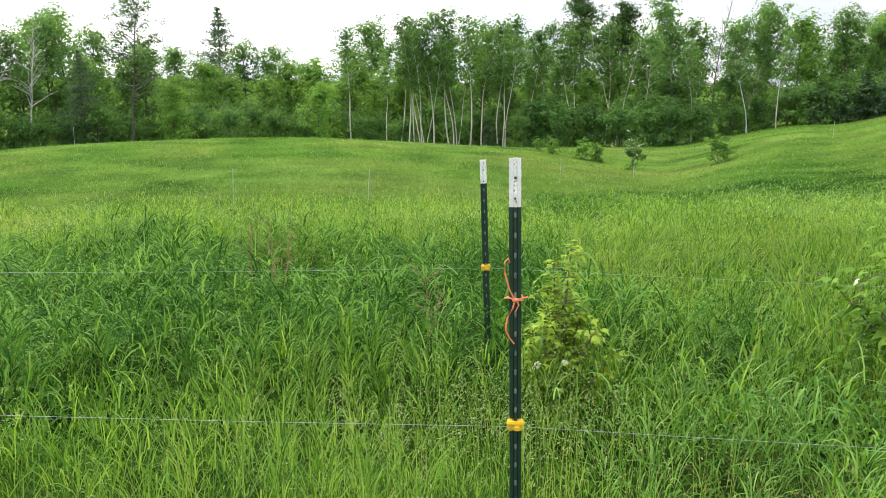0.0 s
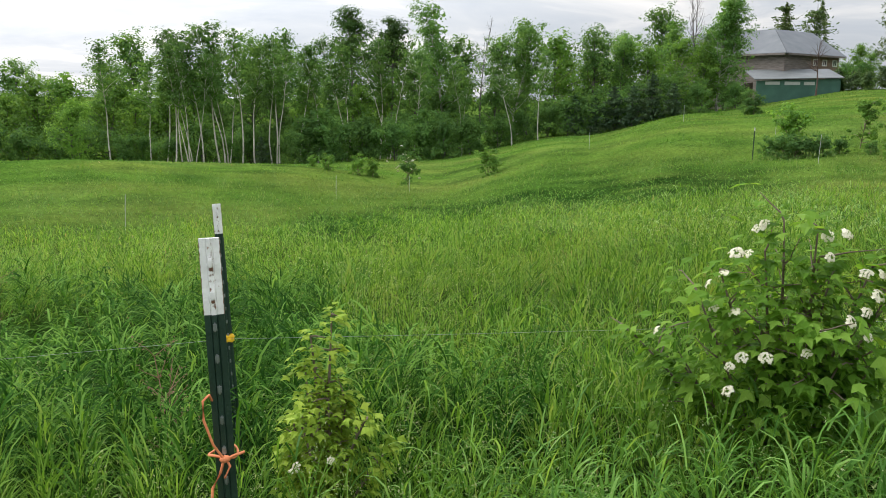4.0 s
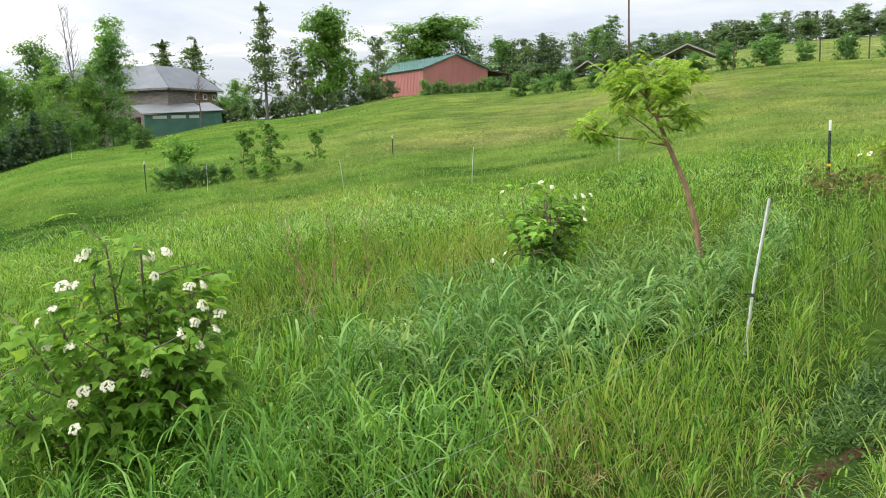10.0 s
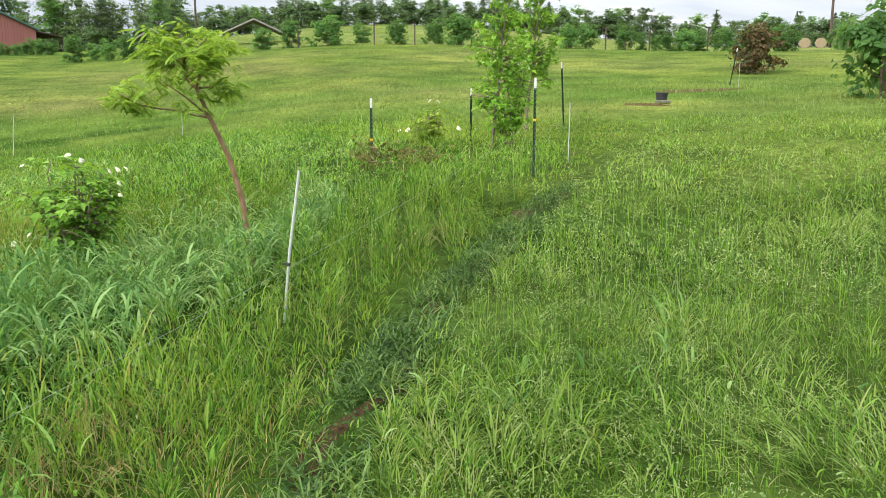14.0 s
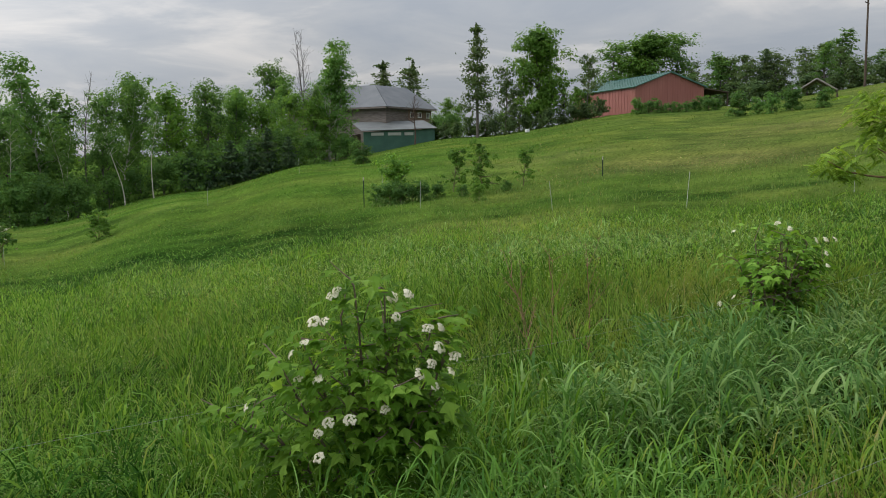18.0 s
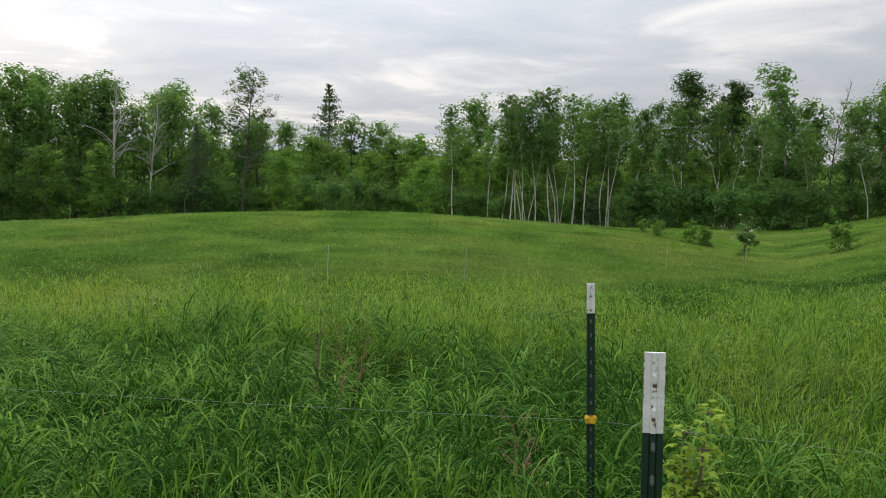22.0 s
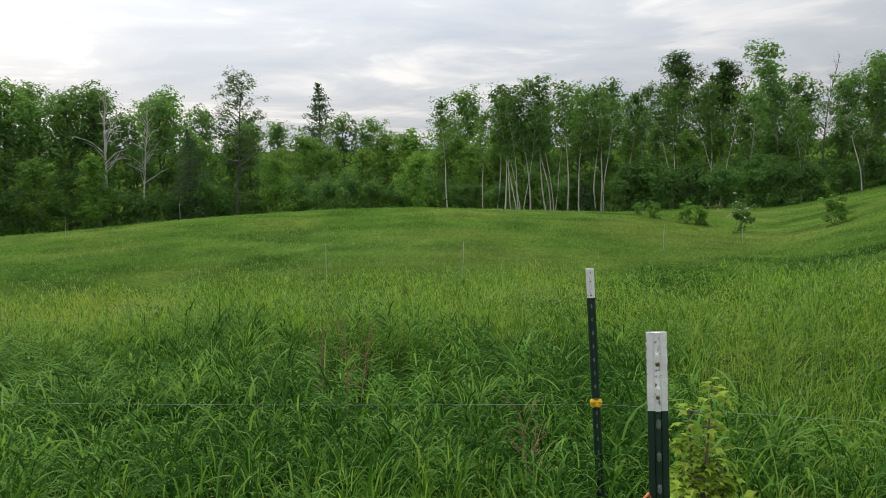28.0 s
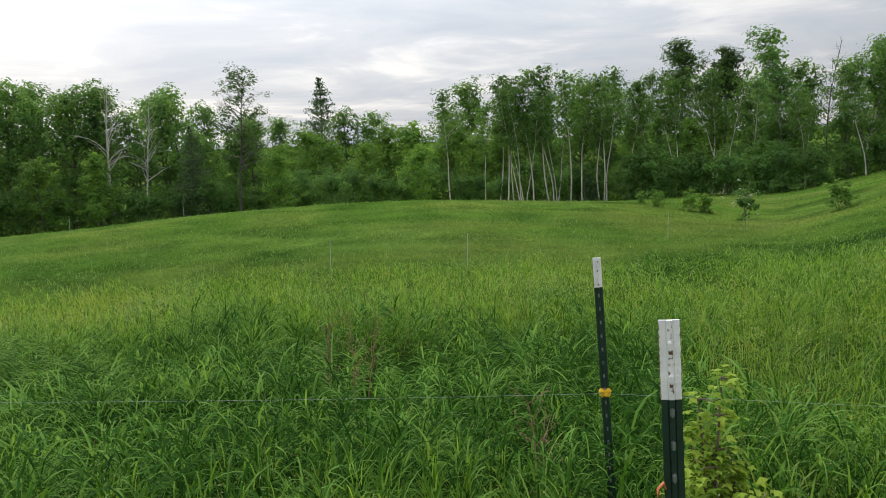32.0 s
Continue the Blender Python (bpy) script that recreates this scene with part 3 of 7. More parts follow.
for v in range(3):
    tree_kind(f"under{v}", lambda: broadleaf(4.2, 2.2, R(80 + v), 0.02, 16, 0.24, 2400, shape=0.6, clump=0.6, stems=3, twigs=False), BARK_GREY, LEAF_WOOD)
    tree_kind(f"brush{v}", lambda: broadleaf(4.2, 2.4, R(85 + v), 0.02, 16, 0.40, 1300, shape=0.6, clump=0.65, stems=3, twigs=False), BARK_GREY, NEEDLE_PINE)
    tree_kind(f"hedge{v}", lambda: broadleaf(2.1, 0.95, R(90 + v), 0.02, 30, 0.16, 2300, shape=0.65, clump=0.26, stems=3, thin=0.012, twigs=False), BARK_YOUNG, LEAF_WOOD)
    tree_kind(f"shrub{v}", lambda: broadleaf(2.1, 0.95, R(90 + v), 0.02, 30, 0.15, 1700, shape=0.65, clump=0.22, stems=3, thin=0.012, twigs=False), BARK_YOUNG, LEAF_BRIGHT)
    tree_kind(f"pyramid{v}", lambda: broadleaf(2.1, 0.56, R(95 + v), 0.20, 24, 0.11, 1150, shape=0.55, clump=0.15, thin=0.012), BARK_YOUNG, LEAF_BRIGHT)
    tree_kind(f"hill{v}", lambda: broadleaf(12.5, 3.2, R(140 + v), 0.05, 26, 0.42, 2000, shape=0.85, clump=0.75, twigs=False), BARK_GREY, LEAF_WOOD)
    tree_kind(f"scots{v}", lambda: broadleaf(10.5, 3.0, R(130 + v), 0.08, 26, 0.38, 1900, shape=0.75, clump=0.62, twigs=False), BARK_GREY, NEEDLE_PINE, aspect=2.0)
    tree_kind(f"pine{v}", lambda: conifer(11.5, 3.0, R(100 + v), 15, 0.22, 6, 0.36, -0.06, 0.30, 80, 0.36), BARK_GREY, NEEDLE_PINE, aspect=2.4)
tree_kind("spruce", lambda: conifer(13.0, 4.0, R(110), 44, 0.04, 6, 0.30, 0.03, 0.25, 50, 0.30), BARK_GREY, NEEDLE, aspect=2.4)
tree_kind("youngspruce", lambda: conifer(3.4, 1.2, R(111), 14, 0.03, 7, 0.3, 0.12, 0.0, 16), BARK_GREY, NEEDLE, aspect=2.4)
tree_kind("oak", lambda: broadleaf(14.5, 2.6, R(120), 0.66, 34, 0.22, 5600, clump=0.5, shape=0.62, thin=0.014, twigs=False), BARK_GREY, LEAF_DARK)
tree_kind("maple", lambda: broadleaf(13.0, 4.3, R(121), 0.10, 54, 0.40, 9500, clump=0.85, shape=0.9, twigs=False), BARK_GREY, LEAF_BRIGHT)
tree_kind("gaunt", lambda: broadleaf(13.0, 3.3, R(134), 0.34, 40, 0.2, 3600, clump=0.5, thin=0.013, shape=0.7), BARK_GREY, LEAF_DARK)
tree_kind("dead", lambda: (broadleaf(12.5, 2.6, R(123), 0.35, 26, 0.1, 100, thin=0.012, shape=0.6, climb=1.1)[0], [], []), BARK_DEAD, LEAF_DARK)
tree_kind("deadgrey", lambda: (broadleaf(13.0, 1.9, R(124), 0.4, 26, 0.1, 100, thin=0.007, shape=0.6, climb=1.3)[0], [], []), BARK_GREY, LEAF_DARK)
tree_kind("deadbrown", lambda: (broadleaf(6.0, 1.5, R(126), 0.45, 22, 0.1, 100, thin=0.022, shape=0.6, climb=0.9)[0], [], []), bark("bark_brown", (0.05, 0.03, 0.022), (0.11, 0.07, 0.05)), LEAF_DARK)
tree_kind("poplar", lambda: broadleaf(14.0, 2.5, R(125), 0.06, 42, 0.25, 6200, clump=0.6, shape=0.9, thin=0.011, twigs=False), BARK_DEAD, LEAF_WOOD)


def wood_edge():
    """The wood round the low side of the meadow, tree by tree."""
    rng = random.Random(5)
    group = "wood edge"

    def put(kind, b, d, h, ref, label, cat="tree", name="tree", lean=0.0):
        x, y = at(b, d)
        plant(name, VARIANTS[kind], x, y, label, cat, group, rng.uniform(0, 360), h / ref, 0.1, lean=lean)
    tall, low = "tall leafy green woodland tree at the meadow's edge", "bushy bright green young tree at the wood's edge"
    white = "slender white-barked birch with a thin crown"
    b = -44.0
    while b < 41.3:                    # closed back rows
        high = 14.2 if b < -14 else 11.5 if b < -9 else 10.4 if b < 4.5 else 12.6 if b < 16 else 13.0 if b < 32 else 11.2
        put(f"wood{rng.randrange(4)}", b, 92 + rng.uniform(-4, 8), high * rng.uniform(0.82, 1.02), 12.5, tall)
        b += rng.uniform(1.7, 2.6)
    b = -45.0
    while b < 41.0:                    # front row
        d = 80 + rng.uniform(-3, 5)
        if b < -9:
            put(f"wood{rng.randrange(4)}", b, d, rng.uniform(10.0, 13.8) if b < -14 else rng.uniform(8.0, 9.5), 12.5, tall)
        elif b < 5:
            put(f"low{rng.randrange(4)}", b, d, rng.uniform(6.6, 8.2), 8.6, low)
        else:
            kind = rng.choice(("wood", "low"))
            put(f"{kind}{rng.randrange(4)}", b, d, rng.uniform(6.4, 9.2), 12.5 if kind == "wood" else 8.6, tall if kind == "wood" else low)
        b += rng.uniform(1.5, 2.3)
    b = -45.0
    while b < 42.2:                    # undergrowth
        put(f"under{rng.randrange(3)}", b, 74.5 + rng.uniform(-1.5, 2.5), rng.uniform(2.6, 4.2) if b < 5 or b > 25 else rng.uniform(2.6, 4.2), 4.2, "dense dark green undergrowth bush", "bush", "bush")
        b += rng.uniform(1.3, 2.0)
    for b, h in ((5.6, 9.8), (6.4, 10.4), (6.9, 11), (7.5, 10.2), (8.1, 11.4), (8.4, 10.8), (8.7, 11.2), (9.9, 12), (10.3, 11.6), (10.6, 12.2), (11.4, 11.6), (12.1, 10.8), (13.2, 11.6), (13.5, 11.2), (13.9, 11.9), (15.1, 10.4), (16.4, 10.8), (18.2, 10.6), (18.6, 9.8), (20.6, 10.2), (21.4, 10.4), (23.0, 9.4), (26.2, 9.0), (29.5, 8.6), (31.4, 8.2)):
        put(f"birch{rng.randrange(4)}", b + rng.uniform(-0.15, 0.15), 71.4 + rng.uniform(-1.2, 1.2), h * rng.uniform(0.93, 1.05), 11.5, white, lean=rng.choice((-8, -4, -2, -1, 0, 1, 2, 4, 8)))
    for b, h in ((15.6, 3.6), (16.8, 4.2), (18.0, 3.4), (19.4, 4.0), (21.6, 3.4), (23.4, 4.0), (25.0, 3.4), (26.8, 3.2)):
        put(f"under{rng.randrange(3)}", b, 69.0 + rng.uniform(-1, 1), h, 4.2, "dense dark green undergrowth bush", "bush", "bush")
    put("birch1", 3.1, 70, 10.4, 11.5, "lone slender white birch standing before the wood")
    put("spruce", -5.6, 100, 15.0, 13.0, "dark pointed spruce rising above the wood", name="spruce_tree")
    put("gaunt", -11.2, 75, 13.0, 13.0, "gaunt thin-leaved dark tree with bare twigs", name="tree")
    put("dead", -19.2, 77, 12.8, 12.5, "dead bleached tree with bare pale branches", name="dead_tree")
    put("dead", -17.2, 77, 11.0, 12.5, "dead bleached tree with bare pale branches", name="dead_tree", lean=10)
    for b, h in ((-23.3, 5.9), (-19.9, 6.1), (-27.5, 5.2), (-31, 5.6), (-8.6, 5.4), (0.8, 5.5)):
        put(f"low{rng.randrange(4)}", b, 72.5, h, 8.6, low)
    put("spruce", -14.2, 76, 8.5, 13.0, "dark spruce among leafy trees", name="spruce_tree")
    put("oak", 18.9, 84, 14.5, 14.5, "tall round-headed dark green tree above the wood")
    put("oak", 21.2, 82, 13.2, 14.5, "tall round-headed dark green tree above the wood")
    put("poplar", 24.9, 78, 14.0, 14.0, "tall airy poplar with small pale leaves", name="poplar_tree")
    put("deadgrey", 27.4, 82, 13.2, 13.0, "bare grey dead tree", name="dead_tree")
    put("poplar", 29.6, 79, 10.8, 14.0, "tall airy poplar with small pale leaves", name="poplar_tree")
    put("wood1", 34.6, 80, 9.6, 12.5, tall)
    put("wood2", 36.6, 82, 8.6, 12.5, tall)
    put("poplar", 39.6, 86, 9.6, 14.0, "tall airy poplar with small pale leaves", name="poplar_tree")
    put("deadgrey", 40.9, 88, 14.5, 13.0, "bare grey dead tree", name="dead_tree")
    put("deadgrey", 41.7, 88, 14.2, 13.0, "bare grey dead tree", name="dead_tree")
    put("poplar", 43.3, 88, 10.6, 14.0, "leafy poplar beside the weathered house", name="poplar_tree")
    put("wood0", 42.2, 90, 8.2, 12.5, tall)
    put("poplar", 42.9, 86, 12.6, 14.0, "tall leafy poplar beside the weathered house", name="poplar_tree")
    put("low1", 42.0, 85, 6.4, 8.6, low)
    put("low3", 42.4, 88, 5.0, 8.6, low)
    put("under2", 44.2, 86, 2.6, 4.2, "dense dark green undergrowth bush", "bush", "bush")
    put("under1", 44.0, 84, 2.6, 4.2, "dense dark green undergrowth bush", "bush", "bush")


wood_edge()


def hilltop_trees():
    rng = random.Random(9)
    group = "hilltop trees"

    def put(kind, b, d, h, ref, label, name="tree", cat="tree"):
        x, y = at(b, d)
        o = plant(name, VARIANTS[kind], x, y, label, cat, group, rng.uniform(0, 360), h / ref, 0.1)
        if d > 124:
            o.scale = (o.scale[0] * 1.4, o.scale[1] * 1.4, o.scale[2])
    pine = "dark green pine on the hilltop"
    leafy = "leafy green tree on the hilltop"
    put("low1", 50.9, 118, 5.4, 8.6, leafy)
    put("low2", 51.6, 112, 4.2, 8.6, leafy)
    put("under0", 50.2, 104, 3.0, 4.2, "dense green bush beside the house", "bush", "bush")
    put("under2", 51.2, 106, 3.4, 4.2, "dense green bush beside the house", "bush", "bush")
    put("pine0", 46.6, 125, 13, 11.5, pine, "pine_tree")
    put("pine1", 48.6, 128, 12.5, 11.5, pine, "pine_tree")
    put("pine0", 53.0, 98, 13.2, 11.5, "tall dark pine with layered open boughs", "pine_tree")
    put("scots1", 54.9, 104, 8.2, 10.5, pine, "pine_tree")
    put("scots2", 55.8, 108, 8.0, 10.5, pine, "pine_tree")
    put("maple", 57.3, 106, 11.6, 13.0, "broad round-crowned bright green maple", "maple_tree")
    put("scots0", 60.4, 112, 8.4, 10.5, pine, "pine_tree")
    put("wood0", 62.0, 140, 12.0, 12.5, leafy)
    put("maple", 63.8, 142, 12.2, 13.0, leafy)
    put("wood2", 65.8, 140, 12.4, 12.5, leafy)
    b = 67.5
    while b < 128:                     # two closed rows
        for row in (0, 1):
            d = 134 + 10 * row + rng.uniform(-4, 4)
            k = rng.random()
            f = (0.92 if b < 76 else 0.62) * (0.85 if row == 0 else 1.0)
            bb = b + rng.uniform(-0.5, 0.5)
            if k < 0.5:
                put(f"scots{rng.randrange(3)}", bb, d, rng.uniform(6.6, 9.6) * f, 10.5, pine, "pine_tree")
            elif k < 0.62:
                put(f"pine{rng.randrange(3)}", bb, d, rng.uniform(8.0, 10.6) * f, 11.5, pine, "pine_tree")
            elif k < 0.70:
                put("spruce", bb, d, rng.uniform(8.0, 10.5) * f, 13.0, "dark spruce on the hilltop", "spruce_tree")
            else:
                put(f"hill{rng.randrange(3)}", bb, d, rng.uniform(7.5, 10.0) * f, 12.5, leafy)
        b += rng.uniform(0.8, 1.25)
    b = 66.0
    while b < 128:
        put(f"brush{rng.randrange(3)}", b, 128 + rng.uniform(-1, 3), rng.uniform(2.2, 3.4), 4.2, "dense dark green brush below the pines", "bush", "bush")
        b += rng.uniform(1.2, 1.9)
    b = 49.8
    while b < 61.5:
        put(f"brush{rng.randrange(3)}", b, 101 + rng.uniform(-2, 3), rng.uniform(1.5, 2.4), 4.2, "dense dark green brush below the pines", "bush", "bush")
        b += rng.uniform(0.7, 1.1)
    for b in (53.8, 54.6, 55.4, 56.4, 57.6, 58.6, 59.6, 60.4):
        put(f"low{rng.randrange(4)}" if rng.random() < 0.4 else f"scots{rng.randrange(3)}", b, 108 + rng.uniform(-3, 6), rng.uniform(3.2, 5.0), 10.0, leafy)


hilltop_trees()


# ---- fence posts ----
STEEL_GREEN = material("steel_green", [(0.3, (0.010, 0.030, 0.020)), (0.7, (0.018, 0.045, 0.030))], 30, 0.45, 0.2, 0.15)
STEEL_WHITE = material("steel_white", [(0.3, (0.70, 0.69, 0.67)), (0.65, (0.84, 0.83, 0.81))], 25, 0.5, 0.0, 0.2, spots=(90, 0.64, (0.36, 0.24, 0.17)))
YELLOW = material("yellow_plastic", [(0.3, (0.72, 0.44, 0.02)), (0.7, (0.82, 0.54, 0.03))], 20, 0.4)
# brown for the blocks that draw the shadow below the tip studs
STUD_SHADOW = material("russet", [(0.3, (0.10, 0.045, 0.025)), (0.7, (0.20, 0.10, 0.06))], 60, 0.9)
STUD_TIP = material("stud_tip", [(0.3, (0.66, 0.65, 0.63)), (0.7, (0.80, 0.79, 0.77))], 40, 0.5)
STUD = material("stud_steel", [(0.3, (0.12, 0.14, 0.13)), (0.7, (0.30, 0.32, 0.31))], 40, 0.4, 0.5)
WIRE = material("wire_steel", [(0.3, (0.26, 0.27, 0.27)), (0.7, (0.42, 0.43, 0.44))], 50, 0.35, 0.7)


def wear_edges(mat):
    """Rust that has eaten into the paint along the flange edges and the rib."""
    nt = mat.node_tree
    N, L = nt.nodes.new, nt.links.new
    bsdf = nt.nodes["Principled BSDF"]
    paint = bsdf.inputs["Base Color"].links[0].from_socket
    tc, sep = N("ShaderNodeTexCoord"), N("ShaderNodeSeparateXYZ")
    L(tc.outputs["Object"], sep.inputs[0])
    across = N("ShaderNodeMath"); across.operation = "ABSOLUTE"
    L(sep.outputs["X"], across.inputs[0])
    edge = N("ShaderNodeValToRGB")
    ramp_stops(edge, [(0.0, (0.30, 0.30, 0.30)), (0.22, (0.42, 0.42, 0.42)), (0.30, (0.0, 0.0, 0.0)), (0.84, (0.0, 0.0, 0.0)), (0.99, (0.62, 0.62, 0.62))])
    grow = N("ShaderNodeMath"); grow.operation = "DIVIDE"; grow.inputs[1].default_value = 0.0166
    L(across.outputs[0], grow.inputs[0]); L(grow.outputs[0], edge.inputs[0])
    nz = N("ShaderNodeTexNoise")
    nz.inputs["Scale"].default_value, nz.inputs["Detail"].default_value = 140, 4.0
    L(tc.outputs["Object"], nz.inputs["Vector"])
    both = N("ShaderNodeMath"); both.operation = "ADD"
    L(edge.outputs[0], both.inputs[0]); L(nz.outputs["Fac"], both.inputs[1])
    mr = N("ShaderNodeMapRange")
    mr.inputs["From Min"].default_value, mr.inputs["From Max"].default_value = 0.90, 1.04
    L(both.outputs[0], mr.inputs["Value"])
    mix = N("ShaderNodeMix"); mix.data_type = "RGBA"
    L(mr.outputs[0], mix.inputs["Factor"]); L(paint, mix.inputs["A"])
    mix.inputs["B"].default_value = (0.20, 0.115, 0.075, 1)
    L(mix.outputs["Result"], bsdf.inputs["Base Color"])


wear_edges(STEEL_WHITE)


def tee(bm, z0, z1, grow=0.0):
    """The ribbed T-shaped section, drawn out from z0 to z1."""
    a, t, g = 0.016 + grow, 0.00225 + grow, 0.0025 + grow
    poly = [(-a, 0.0012 - t), (-0.0062, -t), (-0.0050, 0.0010 - t), (-0.0036, -0.0055), (0.0036, -0.0055), (0.0050, 0.0010 - t), (0.0062, -t), (a, 0.0012 - t), (a, t), (g, t), (g, 0.032), (-g, 0.032), (-g, t), (-a, t)]
    lo, hi = [[bm.verts.new((x, y, z - (0.022 if y > 0.02 else 0))) for x, y in poly] for z in (z0, z1)]
    n = len(poly)
    for k in range(n):
        bm.faces.new((lo[k], lo[(k + 1) % n], hi[(k + 1) % n], hi[k]))
    bm.faces.new(lo[::-1]); bm.faces.new(hi)


def steel_post(x, y, top, turn=0.0, lean=0.0, clip=None, label="dark green steel fence post with a white tip", white=0.127, tilt=0.0):
    z = gz(x, y)
    ob = thing("fence_post", pose(x, y, z, lean, tilt, turn), label, "fence post", "steel fence posts")
    h = top - z
    bm = bmesh.new(); tee(bm, -0.3, h - white)
    shaft = part("shaft", bm, STEEL_GREEN, ob)
    bm = bmesh.new(); tee(bm, h - white, h, 0.0006)
    tip = part("tip", bm, STEEL_WHITE, ob, "white painted tip with rusty edges")
    n = int((h - 0.25) / 0.0535)
    for k in range(n):
        bm = bmesh.new()
        zc = h - 0.040 - k * 0.0535
        box(bm, (0.0065, 0.009, 0.015), (0, -0.0075, zc), bevel=0.002)
        on_tip = zc > h - white
        part("stud", bm, STUD_TIP if on_tip else STUD, tip if on_tip else shaft)
        # a small dark block paints the shadow below each tip stud
        if on_tip:
            bm = bmesh.new(); box(bm, (0.0055, 0.003, 0.006), (0, -0.0068, zc - 0.0105), bevel=0.001)
            part("rust_spot", bm, STUD_SHADOW, tip)
    if clip:
        bm = bmesh.new()
        c = clip - z
        box(bm, (0.044, 0.018, 0.036), (0, 0.002, c), bevel=0.005)
        box(bm, (0.018, 0.02, 0.014), (0.004, -0.012, c - 0.004), bevel=0.003)
        box(bm, (0.05, 0.010, 0.010), (0, -0.010, c + 0.008), bevel=0.003)
        part("insulator", bm, YELLOW, ob, "yellow plastic wire insulator")
    return ob


steel_post(0.457, 1.21, 1.294, -12, 0, 0.566, "dark green steel fence post with a white tip and orange twine", tilt=-2)
steel_post(0.799, 3.09, 1.112, -10, 0, 0.575, white=0.116, tilt=-3)
steel_post(11.63, -0.217, 1.43, -70, 0, 0.884)
steel_post(11.06, -2.30, 1.686, -70, 0, 1.162)


def wire(name, pts, label, r=0.00055):
    """One strand that sags a little between its insulators."""
    line = []
    for (a, b) in zip(pts[:-1], pts[1:]):
        a, b = np.array(a), np.array(b)
        n = 14
        for k in range(n):
            f = k / n
            line.append(a + (b - a) * f - np.array([0, 0, 0.10 * 4 * f * (1 - f) * min(1, np.linalg.norm(b - a) / 10)]))
    line.append(np.array(pts[-1]))
    ob = new(name, mesh_of(name, *tubes([(line, np.full(len(line), r))], 5), WIRE, True))
    tagged(ob, label, "wire", "fence wires")


wire("fence_wire", [(-9.2, 4.0, 0.45), (0.436, 1.20, 0.566), (11.06, -2.31, 1.162)], "thin steel electric fence wire strung between insulators")
wire("fence_wire", [(-9.0, 5.6, 0.40), (0.763, 3.08, 0.575), (11.63, -0.23, 0.884)], "thin steel electric fence wire strung between insulators")

# ---- buildings ----
RED_METAL = material("red_siding", [(0.35, (0.29, 0.105, 0.090)), (0.65, (0.34, 0.130, 0.112))], 0.8, 0.5, 0.1, 0.2, 3, stretch=(1, 1, 0.2))
GREEN_ROOF = material("green_roof", [(0.35, (0.045, 0.13, 0.105)), (0.65, (0.07, 0.17, 0.14))], 0.8, 0.4, 0.2)
WOOD_GREY = material("weathered_board", [(0.3, (0.10, 0.085, 0.075)), (0.5, (0.17, 0.145, 0.13)), (0.7, (0.24, 0.205, 0.18))], 1.6, 0.85, 0, 0.4, 10, stretch=(0.6, 0.6, 4))
WOOD_TAN = material("tan_board", [(0.3, (0.15, 0.10, 0.07)), (0.7, (0.27, 0.19, 0.14))], 1.6, 0.85, 0, 0.4, 10, stretch=(0.6, 0.6, 4))
ROOF_GREY = material("roof_metal", [(0.35, (0.095, 0.105, 0.115)), (0.65, (0.13, 0.14, 0.15))], 0.6, 0.7, 0.0)
GREEN_SHEET = material("green_sheet", [(0.3, (0.030, 0.095, 0.070)), (0.7, (0.05, 0.135, 0.10))], 1.0, 0.6, 0, 0.3)
LEAN_ROOF = material("lean_roof", [(0.35, (0.09, 0.10, 0.10)), (0.65, (0.14, 0.15, 0.15))], 0.6, 0.6, 0.0)
WHITE_PAINT = material("white_paint", [(0.3, (0.68, 0.68, 0.66)), (0.7, (0.8, 0.8, 0.78))], 6, 0.5)
ROD_WHITE = material("rod_white", [(0.3, (0.36, 0.37, 0.35)), (0.7, (0.52, 0.53, 0.51))], 20, 0.45, 0.1)
DARK_GLASS = material("dark_glass", [(0.3, (0.03, 0.035, 0.04)), (0.7, (0.05, 0.055, 0.06))], 2, 0.08)
DARK_WOOD = material("dark_wood", [(0.3, (0.045, 0.03, 0.022)), (0.7, (0.10, 0.07, 0.05))], 3, 0.8, 0, 0.3)


def prism(bm, poly, y0, y1):
    """A wall plate: an outline in x and z, from y0 to y1."""
    a = [bm.verts.new((x, y0, z)) for x, z in poly]
    b = [bm.verts.new((x, y1, z)) for x, z in poly]
    bm.faces.new(a); bm.faces.new(b[::-1])
    for i in range(len(a)):
        j = (i + 1) % len(a)
        bm.faces.new((a[j], a[i], b[i], b[j]))
    bmesh.ops.recalc_face_normals(bm, faces=bm.faces)
    return bm


def slab(bm, a, b, c, d, thick):
    """A roof plane through four corners, with thickness."""
    p = [Vector(v) for v in (a, b, c, d)]
    n = (p[1] - p[0]).cross(p[3] - p[0]).normalized() * thick
    lo = [bm.verts.new(v) for v in p]; hi = [bm.verts.new(v + n) for v in p]
    bm.faces.new(lo[::-1]); bm.faces.new(hi)
    for i in range(4):
        j = (i + 1) % 4
        bm.faces.new((lo[i], lo[j], hi[j], hi[i]))
    bmesh.ops.recalc_face_normals(bm, faces=bm.faces)
    return bm


